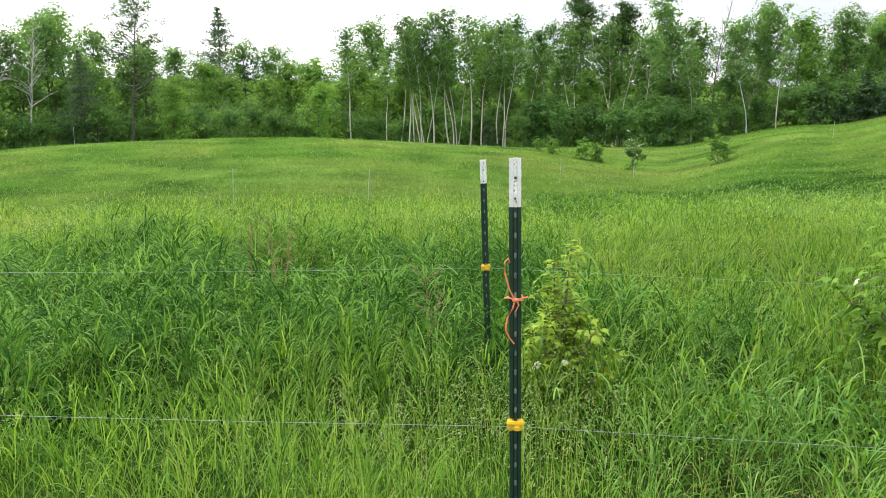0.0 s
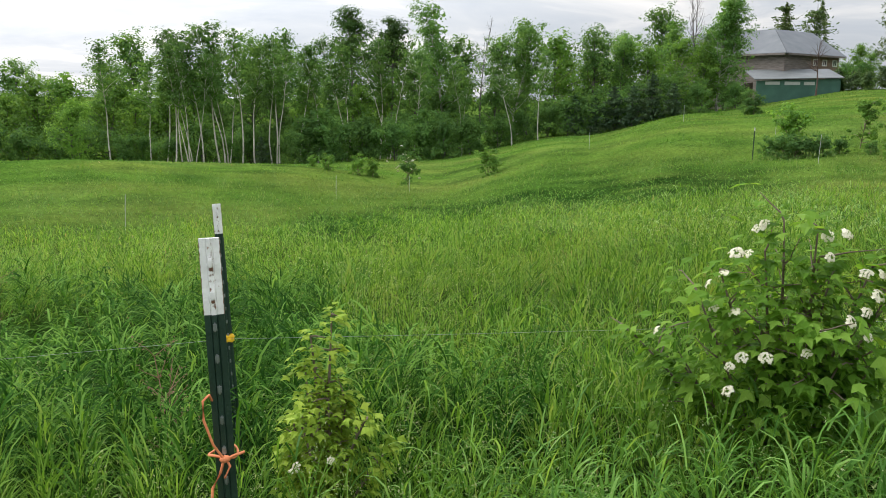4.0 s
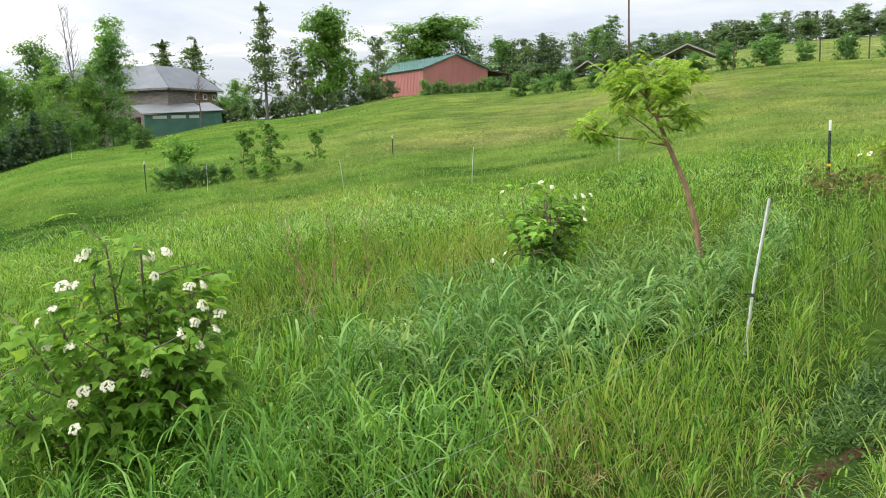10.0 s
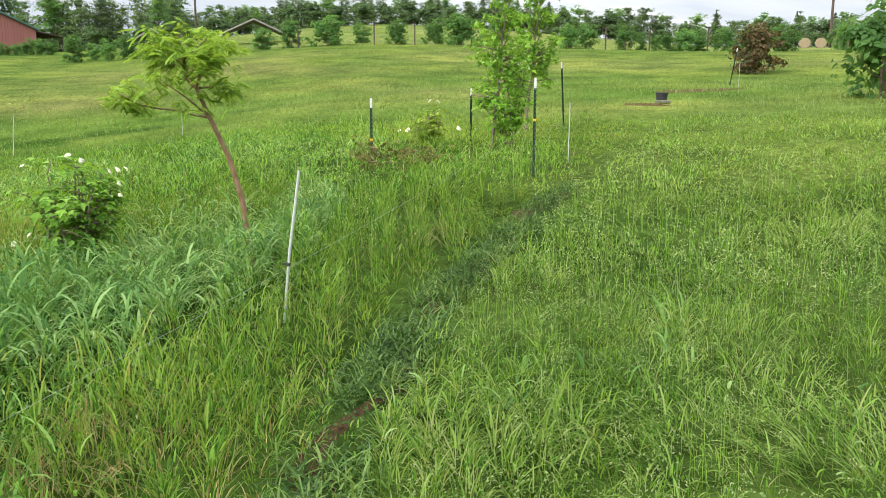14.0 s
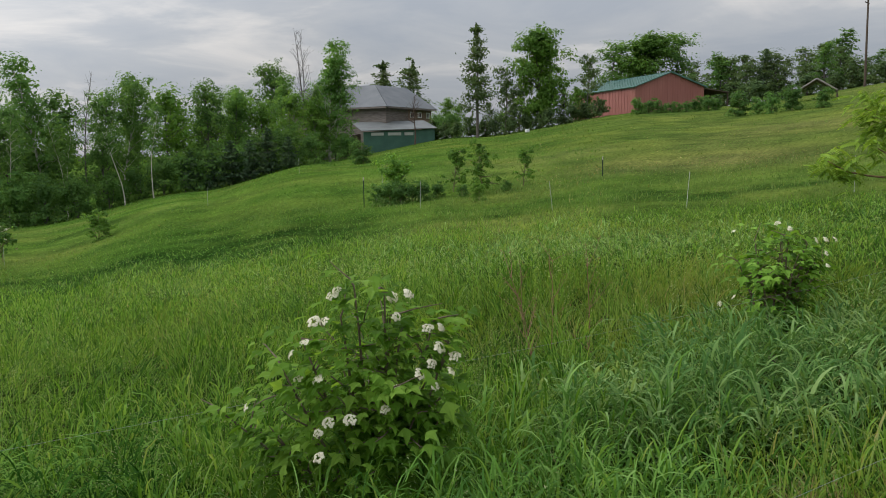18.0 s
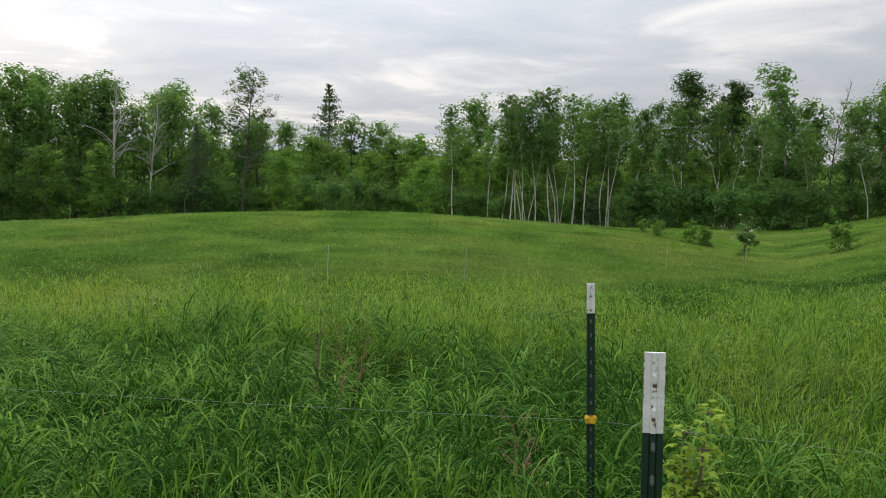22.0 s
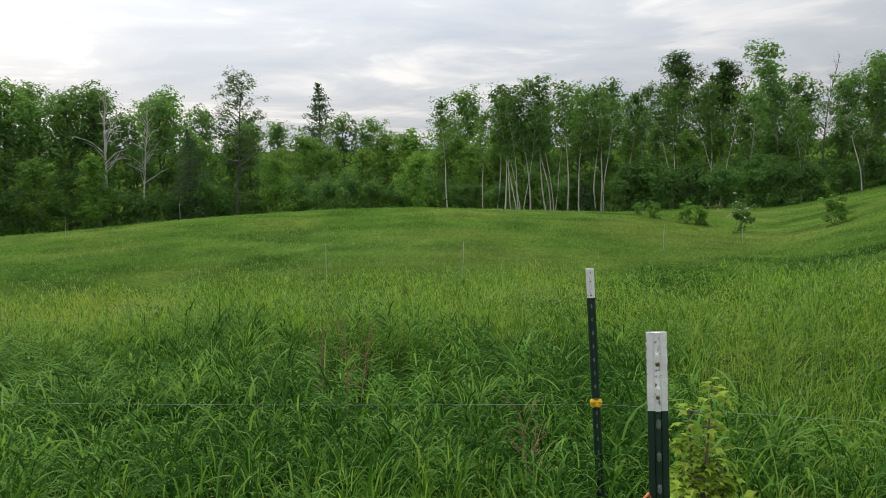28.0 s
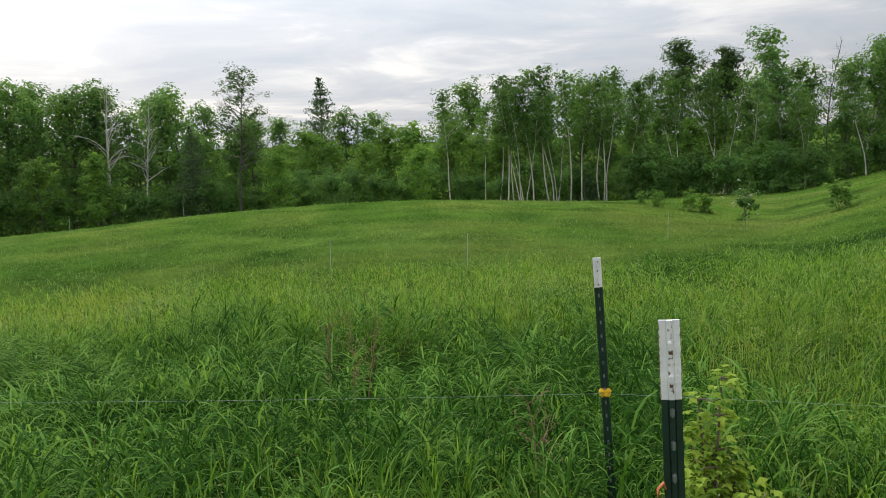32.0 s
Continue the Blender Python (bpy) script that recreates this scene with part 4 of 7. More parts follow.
def window(parent, size, m):
    """Frame and panes, set on a wall; m: the pose of its middle, y outwards."""
    w, h = size
    bm = bmesh.new()
    for s in (-1, 1):
        box(bm, (0.09, 0.10, h + 0.18), (s * (w / 2 + 0.045), 0, 0)); box(bm, (w, 0.10, 0.09), (0, 0, s * (h / 2 + 0.045)))
    box(bm, (0.05, 0.07, h), (0, 0, 0))
    ob = part("window", bm, WHITE_PAINT, parent, "white-framed window"); ob.matrix_local = m
    bm = bmesh.new(); box(bm, (w, 0.03, h), (0, -0.015, 0))
    part("pane", bm, DARK_GLASS, ob)


def make_barn():
    W_, L_, E, P_ = 10.8, 17.5, 3.0, 4.9
    cx, cy = 102.9, 51.3
    z = 6.65
    ob = thing("barn", pose(cx, cy, z, 0, 0, math.degrees(math.atan2(-0.526, 0.853))), "long red metal barn with a green gable roof", "barn")
    bm = bmesh.new(); prism(bm, [(0, -1.5), (W_, -1.5), (W_, E), (W_ / 2, P_), (0, E)], 0, 0.15)
    part("gable_wall", bm, RED_METAL, ob)
    bm = bmesh.new(); prism(bm, [(0, -1.5), (W_, -1.5), (W_, E), (W_ / 2, P_), (0, E)], L_ - 0.15, L_)
    part("gable_wall", bm, RED_METAL, ob)
    for x in (0, W_ - 0.15):
        bm = bmesh.new(); box(bm, (0.15, L_ - 0.3, E + 1.5), (x + 0.075, L_ / 2, (E - 1.5) / 2))
        part("side_wall", bm, RED_METAL, ob)
    o = 0.35
    for s in (0, 1):
        ex, r = (-o, W_ / 2) if not s else (W_ + o, W_ / 2)
        ez = E - o * (P_ - E) / (W_ / 2)
        bm = bmesh.new()
        slab(bm, (ex, -o, ez + 0.02), (r, -o, P_ + 0.02), (r, L_ + o, P_ + 0.02), (ex, L_ + o, ez + 0.02), 0.12 if s else -0.12)
        roof = part("roof", bm, GREEN_ROOF, ob, "green metal roof")
        for k in range(16):
            y = -0.2 + k * (L_ + 0.4) / 15
            bm = bmesh.new()
            slab(bm, (ex, y - 0.03, ez + 0.14), (r, y - 0.03, P_ + 0.14), (r, y + 0.03, P_ + 0.14), (ex, y + 0.03, ez + 0.14), 0.05 if s else -0.05)
            part("seam", bm, GREEN_ROOF, roof)
    for k in range(27):
        for y in (-0.02,):
            x = 0.2 + k * 0.4
            top = E + (P_ - E) * (1 - abs(x - W_ / 2) / (W_ / 2)) - 0.12
            bm = bmesh.new(); box(bm, (0.04, 0.03, top + 1.2), (x, -0.02, (top - 1.2) / 2))
            part("rib", bm, RED_METAL, ob)
    for k in range(43):
        bm = bmesh.new(); box(bm, (0.03, 0.04, E + 1.1), (-0.02, 0.3 + k * 0.4, (E - 1.2) / 2))
        part("rib", bm, RED_METAL, ob)
    window(ob, (0.9, 0.8), pose(-0.08, 13.0, 1.7, 0, 0, 90))
    # open lean-to
    bm = bmesh.new(); slab(bm, (W_ + 0.2, 0.5, 2.75), (W_ + 4.6, 0.5, 2.2), (W_ + 4.6, L_ - 0.5, 2.2), (W_ + 0.2, L_ - 0.5, 2.75), 0.12)
    lean = part("lean_to_roof", bm, DARK_WOOD, ob, "rusty open lean-to roof")
    for k in range(4):
        bm = bmesh.new(); box(bm, (0.16, 0.16, 3.2), (W_ + 4.4, 0.7 + k * 3.9, 0.55))
        part("lean_to_post", bm, DARK_WOOD, ob)


make_barn()


def make_house():
    """Two wings that meet at the near corner, each under its own ridge; a green lean-to across the front."""
    x, y = at(46.74, 101)
    z = 2.1
    X_, Y_, W_, E, Rz = 11.2, 15.0, 8.0, 4.75, 7.75
    ob = thing("house", pose(x, y, z, 0, 0, 11.3), "weathered grey board house with hipped metal roofs and a green lean-to", "house")
    H = E + 2
    walls = (((X_, 0.2, H), (X_ / 2, 0.1), WOOD_TAN, "tan and grey board wall"), ((0.2, Y_ - 0.2, H), (0.1, Y_ / 2 + 0.1), WOOD_GREY, ""), ((0.2, W_ - 0.2, H), (X_ - 0.1, W_ / 2 + 0.1), WOOD_GREY, ""),
             ((X_ - W_, 0.2, H), ((X_ + W_) / 2, W_ - 0.1), WOOD_GREY, ""), ((0.2, Y_ - W_, H), (W_ - 0.1, (Y_ + W_) / 2), WOOD_GREY, ""), ((W_ - 0.4, 0.2, H), (W_ / 2, Y_ - 0.1), WOOD_GREY, ""))
    for size, (wx, wy), mat, label in walls:
        bm = bmesh.new(); box(bm, size, (wx, wy, (E - 2) / 2)); part("wall", bm, mat, ob, label)
    for k in range(24):                # board courses
        zc = 0.2 + k * 0.19
        for x0, x1, mat in ((0.0, 5.2, WOOD_GREY), (5.2, X_, WOOD_TAN if k > 8 else WOOD_GREY)):
            bm = bmesh.new(); box(bm, (x1 - x0 - 0.02, 0.03, 0.175), ((x0 + x1) / 2, -0.018, zc), Matrix.Rotation(0.06, 4, "X")); part("board", bm, mat, ob)
        bm = bmesh.new(); box(bm, (0.03, Y_, 0.175), (-0.018, Y_ / 2, zc), Matrix.Rotation(0.06, 4, "Y")); part("board", bm, WOOD_GREY, ob)
    o = 0.6
    rise = (Rz - E) / (W_ / 2 + o)
    ez = E + 0.02
    A, B, C = (W_ / 2, W_ / 2, Rz), (X_ + 0.5, W_ / 2, Rz), (W_ / 2, Y_ + 0.5, Rz)
    near, inner = (-o, -o, ez), (W_ + o, W_ + o, ez)
    planes = ((near, (X_ + 0.5, -o, ez), B, A), (near, A, C, (-o, Y_ + 0.5, ez)), (inner, A, B, (X_ + 0.5, W_ + o, ez)), (inner, (W_ + o, Y_ + 0.5, ez), C, A))
    for q in planes:
        bm = bmesh.new()
        slab(bm, *q, 0.12)
        if (Vector(q[1]) - Vector(q[0])).cross(Vector(q[3]) - Vector(q[0])).z < 0:
            bmesh.ops.translate(bm, verts=bm.verts, vec=(0, 0, 0.12))
        part("roof", bm, ROOF_GREY, ob, "grey standing metal roof")
    bm = bmesh.new(); prism(bm, [(0, E - 0.1), (W_, E - 0.1), (W_ / 2, E + rise * W_ / 2)], -0.1, 0.1)
    bm.transform(Matrix.Translation((X_ - 0.1, 0, 0)) @ Matrix.Rotation(radians(90), 4, "Z")); part("gable", bm, WOOD_GREY, ob)
    bm = bmesh.new(); box(bm, (X_ + o, 0.05, 0.2), ((X_ - o) / 2 + 0.2, -o - 0.03, ez - 0.02)); part("eave_board", bm, WOOD_GREY, ob)
    bm = bmesh.new(); box(bm, (0.05, Y_ + o, 0.2), (-o - 0.03, (Y_ - o) / 2 + 0.2, ez - 0.02)); part("eave_board", bm, WOOD_GREY, ob)
    for xx in (6.1, 8.0, 10.2):
        window(ob, (0.72, 0.55), pose(xx, -0.08, 4.05, 0, 0, 180))
    # the lean-to's front runs across the near corner
    f0, f1 = np.array(at(45.2, 96.5)), np.array(at(50.0, 99.0))
    run = f1 - f0
    L_ = float(np.hypot(*run))
    to_house = pose(x, y, z, 0, 0, 11.3).inverted() @ pose(f0[0], f0[1], 0, 0, 0, math.degrees(math.atan2(run[1], run[0])))
    bm = bmesh.new(); prism(bm, [(0, 0.4), (L_, 0.4), (L_, 4.12), (0, 3.85)], 0, 0.15); bm.transform(to_house)
    part("lean_to", bm, GREEN_SHEET, ob, "green sheet-clad lean-to")
    bm = bmesh.new(); prism(bm, [(0, 0.4), (4.6, 0.4), (4.6, 5.1), (0, 4.1)], -0.15, 0)
    bm.transform(to_house @ Matrix.Translation((L_, 0.15, 0)) @ Matrix.Rotation(radians(90), 4, "Z")); part("lean_to_side", bm, GREEN_SHEET, ob)
    bm = bmesh.new(); slab(bm, (-0.3, -0.35, 3.92), (L_ + 0.3, -0.35, 4.18), (L_ + 0.3, 4.6, 5.25), (-0.3, 4.6, 5.05), 0.08); bm.transform(to_house)
    part("lean_to_roof", bm, LEAN_ROOF, ob, "pale weathered metal lean-to roof")
    for k, (u, w) in enumerate(((0.9, 1.5), (2.9, 1.6), (4.9, 1.1))):
        bm = bmesh.new(); box(bm, (w, 0.05, 0.34), (u + w / 2, -0.03, 3.6), bevel=0.01); bm.transform(to_house)
        part("light_panel", bm, ROD_WHITE, ob, "whitish panel under the eave")
    bm = bmesh.new(); prism(bm, [(-2.6, 0.2), (-0.1, 0.2), (-0.1, 3.7), (-2.6, 3.3)], 1.0, 3.6); bm.transform(to_house)
    part("side_shed", bm, DARK_WOOD, ob, "brown board shed at the end of the lean-to")


make_house()

# ---- shrubs, saplings and small things ----
LEAF_VIB = foliage("leaf_viburnum", (0.090, 0.200, 0.020), (0.165, 0.335, 0.038), (0.255, 0.430, 0.066), through=0.5, patch=2.5, gloss=0.12)
LEAF_LIME = foliage("leaf_lime", (0.115, 0.195, 0.018), (0.205, 0.310, 0.032), (0.31, 0.41, 0.06), patch=3.0)
LEAF_RED = foliage("leaf_red", (0.045, 0.060, 0.022), (0.105, 0.085, 0.036), (0.17, 0.105, 0.055), patch=1.2)
LEAF_DRY = foliage("leaf_dry", (0.06, 0.085, 0.02), (0.13, 0.15, 0.04), (0.23, 0.20, 0.08), patch=3.0)
PETAL = material("petal_white", [(0.3, (0.60, 0.56, 0.40)), (0.7, (0.74, 0.70, 0.53))], 60, 0.6)
RUBBER = material("black_rubber", [(0.3, (0.012, 0.012, 0.013)), (0.7, (0.025, 0.025, 0.027))], 12, 0.6, 0, 0.2)
TWINE = material("orange_twine", [(0.3, (0.55, 0.16, 0.06)), (0.7, (0.75, 0.26, 0.11))], 200, 0.8)
STONE = material("pale_stone", [(0.3, (0.17, 0.15, 0.13)), (0.7, (0.28, 0.26, 0.23))], 8, 0.9, 0, 0.5)
STRAW = material("straw", [(0.3, (0.17, 0.13, 0.07)), (0.7, (0.30, 0.24, 0.14))], 30, 0.8)
DOCK = material("dock_stem", [(0.3, (0.16, 0.085, 0.045)), (0.7, (0.28, 0.165, 0.095))], 30, 0.85)
SOIL = material("bare_soil", [(0.3, (0.050, 0.032, 0.014)), (0.7, (0.120, 0.080, 0.038))], 9, 0.95, 0, 0.9)


SOIL.node_tree.nodes["Principled BSDF"].inputs["Specular IOR Level"].default_value = 0.05


def scatter(tv, tf, centres, normal, ahead, size):
    """One small pattern at many places; its x runs ahead, its z along the normal."""
    n = normal / (np.linalg.norm(normal, axis=1, keepdims=True) + 1e-9)
    a = ahead - (ahead * n).sum(1, keepdims=True) * n
    a /= np.linalg.norm(a, axis=1, keepdims=True) + 1e-9
    s = np.cross(n, a)
    tv = np.asarray(tv, float)
    v = centres[:, None] + size[:, None, None] * (tv[None, :, :1] * a[:, None] + tv[None, :, 1:2] * s[:, None] + tv[None, :, 2:] * n[:, None])
    k = np.arange(len(centres))[:, None, None] * len(tv)
    return v.reshape(-1, 3), [(np.asarray(f)[None] + k).reshape(-1, np.asarray(f).shape[1]) for f in tf]


LOBED_V = [(0, 0, 0), (0.18, 0.26, 0.05), (0.42, 0.52, -0.02), (0.55, 0.20, 0.06), (1.0, 0.0, -0.14), (0.55, -0.20, 0.06), (0.42, -0.52, -0.02), (0.18, -0.26, 0.05), (0.45, 0.0, 0.0)]
LOBED_F = [[(0, 8, 1), (1, 8, 3), (1, 3, 2), (3, 8, 4), (4, 8, 5), (5, 8, 7), (5, 7, 6), (7, 8, 0)]]
OVAL_V = [(0, 0, 0), (0.35, 0.24, 0.05), (0.75, 0.17, 0.02), (1, 0, -0.1), (0.75, -0.17, 0.02), (0.35, -0.24, 0.05), (0.5, 0, 0)]
OVAL_F = [[(0, 6, 1), (1, 6, 2), (2, 6, 3), (3, 6, 4), (4, 6, 5), (5, 6, 0)]]
PINN_V, PINN_F = [], [[]]
for k in range(7):
    t = 0.18 + 0.12 * k
    z = 0.06 - 0.55 * t * t
    for sgn in (-1, 1):
        i = len(PINN_V)
        PINN_V += [(t, 0, z), (t + 0.13, sgn * 0.16, z - 0.02), (t + 0.16, sgn * 0.42, z - 0.18), (t - 0.02, sgn * 0.22, z - 0.06)]
        PINN_F[0] += [(i, i + 1, i + 2), (i, i + 2, i + 3)]


def shrub_mesh(rng, h, spread, stems, leaves, leaf, leaf_mat, tv=LOBED_V, tf=LOBED_F, low=0.1, bark_mat=None, hug=0.5, up=0.9, peaks=None):
    """Stems from one root that fork, with leaves held along them. Gives wood mesh, leaf mesh and the leaf places."""
    lines, spots = [], []
    for k in range(stems):
        az = 6.283 * k / stems + rng.normal() * 0.35
        out = rng.uniform(0.15, 1.0)
        top = h * (1 - 0.45 * out * rng.uniform(0.5, 1.0))
        if peaks is not None and k < len(peaks):
            px_, py_, top = peaks[k]
            way = np.array((px_, py_, top))
        else:
            way = np.array((math.cos(az) * spread * out, math.sin(az) * spread * out, top))
        s = wander((0, 0, -0.05), way + np.array([0, 0, 0.2 * h]), np.linalg.norm(way), 7, rng, 0.03, 0.025 if peaks is not None and k < len(peaks) else 0.07)
        r = 0.006 + 0.006 * h
        lines.append((s, np.linspace(r, r * 0.3, len(s))))
        for i in range(2, 8):
            spots += [(s[i], s[i] - s[i - 1])] * (6 if i > 4 and peaks is not None else 2 if i > 5 else 1)
            for _ in range(2 if i < 7 else 1):
                w = rng.normal(size=3); w[2] = abs(w[2]) * 0.5 + 0.1
                tw = wander(s[i], w, spread * hug * rng.uniform(0.4, 1.0), 4, rng, 0.02, 0.15)
                lines.append((tw, np.linspace(r * 0.4, r * 0.15, len(tw))))
                spots += [(tw[j], tw[j] - tw[j - 1]) for j in (2, 3, 4)]
    p = np.array([a for a, _ in spots]); d = np.array([b for _, b in spots])
    keep = p[:, 2] > low * h
    p, d = p[keep], d[keep]
    i = rng.integers(0, len(p), leaves)
    c = p[i] + rng.normal(size=(leaves, 3)) * leaf * 0.55
    outw = c - np.array([0, 0, h * 0.35])
    nrm = outw / (np.linalg.norm(outw, axis=1, keepdims=True) + 1e-6) * 0.7 + np.array([0, 0, up]) + rng.normal(size=(leaves, 3)) * 0.42
    ahead = outw * np.array([1, 1, 0.15]) + rng.normal(size=(leaves, 3)) * 0.35 * spread + np.array([0, 0, -0.15])
    wood = mesh_of("stem", *tubes(lines, 5), bark_mat or BARK_YOUNG, True)
    crown = mesh_of("leaves", *scatter(tv, tf, c, nrm, ahead, leaf * rng.uniform(0.6, 1.25, leaves)), leaf_mat)
    return wood, crown, p


def flower_head(rng, r=0.035):
    """A domed cluster of small florets, with larger ones round the rim."""
    n = 38
    f = np.sqrt(rng.random(n)); az = rng.random(n) * 6.283
    c = np.stack([f * np.cos(az) * r, f * np.sin(az) * r, r * 0.35 * (1 - f**2) + rng.normal(size=n) * 0.002], 1)
    star_v = [(0, 0, 0.1)] + [(math.cos(a) * q, math.sin(a) * q, 0.0) for a, q in ((k * 0.6283, 1.0 if k % 2 == 0 else 0.55) for k in range(10))]
    star_f = [[(0, 1 + k, 1 + (k + 1) % 10) for k in range(10)]]
    nrm = c * np.array([6, 6, 1]) / r * 0.15 + np.array([0, 0, 1]) + rng.normal(size=(n, 3)) * 0.2
    return scatter(star_v, star_f, c, nrm, rng.normal(size=(n, 3)), np.where(f > 0.7, 0.012, 0.0085) * rng.uniform(0.8, 1.2, n))


HEADS = [mesh_of("flower_head", *flower_head(R(200 + k)), PETAL) for k in range(3)]


def shrub(name, x, y, meshes, label, category="shrub", group="", turn=0.0, scale=1.0, flowers=(), sink=0.0):
    ob = thing(name, pose(x, y, gz(x, y) - sink, 0, 0, turn) @ Matrix.Scale(scale, 4), label, category, group)
    mesh_part("stem", meshes[0], ob); mesh_part("leaves", meshes[1], ob)
    rng = random.Random(len(flowers))
    for k, (fx, fy, fz, s) in enumerate(flowers):
        f = mesh_part("flower_head", HEADS[k % 3], ob, "creamy white flower cluster")
        r_ = math.hypot(fx, fy) + 1e-6
        way = Vector((fx / r_ + rng.uniform(-0.4, 0.4), fy / r_ + rng.uniform(-0.4, 0.4), rng.uniform(0.5, 1.1)))
        f.matrix_local = Matrix.Translation((fx, fy, fz)) @ way.to_track_quat("Z", "Y").to_matrix().to_4x4() @ Matrix.Scale(s, 4)
    return ob


GUARDED = "shrubs between the fences"
# the big flowering bush: across (to the viewer's right) and up of each flower head
FLOWERS = [(-0.13, 1.09), (-0.15, 1.07), (-0.22, 0.98), (-0.18, 0.98), (-0.26, 0.90), (-0.31, 0.86), (-0.28, 0.78), (-0.21, 0.77), (-0.49, 0.65), (-0.17, 0.62), (-0.21, 0.58), (-0.21, 0.50), (-0.09, 0.63), (0.08, 0.73), (0.17, 0.78), (0.23, 0.73), (0.22, 0.81), (0.25, 0.87), (0.26, 0.94), (0.21, 0.94), (0.09, 0.99), (0.08, 1.06), (0.31, 0.83), (0.29, 0.78), (0.14, 1.07), (0.04, 0.66)]
BX, BY = 2.74, 2.12
turn_b = radians(46)
ra, fa = np.array([math.cos(turn_b), -math.sin(turn_b)]), np.array([math.sin(turn_b), math.cos(turn_b)])
big = shrub_mesh(R(311), 0.85, 0.30, 26, 2700, 0.066, LEAF_VIB, peaks=[(-0.26, -0.03, 1.16), (-0.22, 0.02, 1.05), (-0.09, -0.21, 1.14), (-0.04, -0.16, 1.02), (0.01, -0.34, 1.0), (0.03, -0.37, 0.92), (-0.30, 0.08, 0.98), (-0.45, 0.06, 0.90), (-0.54, 0.26, 0.68), (-0.45, 0.10, 0.60), (-0.20, -0.22, 0.80), (0.0, -0.18, 0.9)], low=0.24, hug=0.75)
heads = []
for u_, v_ in FLOWERS:
    front = 0.50 * math.sqrt(max(0.05, 1 - (u_ / 0.62) ** 2)) * (0.4 + 0.6 * max(0.0, 1.15 - v_))
    p_ = ra * u_ - fa * front
    heads.append((p_[0], p_[1], v_ - gz(BX, BY), 0.52 + 0.2 * ((len(heads) * 7) % 5) / 4))
shrub("flowering_bush", BX, BY, big, "leafy green viburnum bush with white flower clusters", "bush", GUARDED, flowers=heads)
lime = shrub_mesh(R(302), 0.80, 0.12, 14, 2000, 0.038, LEAF_LIME, low=0.10, hug=0.7, peaks=[(0.0, 0.0, 0.92), (0.02, 0.02, 0.84), (-0.04, 0.02, 0.74), (0.06, -0.03, 0.66), (-0.10, 0.04, 0.55), (0.08, 0.03, 0.6), (-0.16, 0.0, 0.42), (-0.13, -0.06, 0.46)])
shrub("young_shrub", 1.00, 2.62, lime, "pale yellow-green young shrub with small leaves", "shrub", GUARDED, flowers=[(-0.13, -0.13, 0.38, 0.5), (-0.02, -0.17, 0.40, 0.4), (-0.15, -0.12, 0.36, 0.4)])
second = shrub_mesh(R(303), 1.02, 0.40, 14, 980, 0.08, foliage("leaf_pale", (0.07, 0.16, 0.02), (0.14, 0.285, 0.035), (0.22, 0.39, 0.06), patch=2.5), low=0.2)
shrub("flowering_bush", 6.34, 1.68, second, "smaller green viburnum bush with flat white flower heads", "bush", GUARDED, flowers=[(-0.08, -0.12, 0.98, 0.62), (-0.14, -0.05, 1.02, 0.56), (0.02, -0.26, 0.90, 0.68), (0.0, -0.33, 0.91, 0.68), (-0.05, -0.40, 0.92, 0.62), (-0.10, -0.36, 0.83, 0.56), (-0.2, -0.40, 0.76, 0.50), (-0.15, 0.25, 0.95, 0.56), (-0.25, 0.2, 0.5, 0.56), (-0.3, 0.28, 0.45, 0.56)])


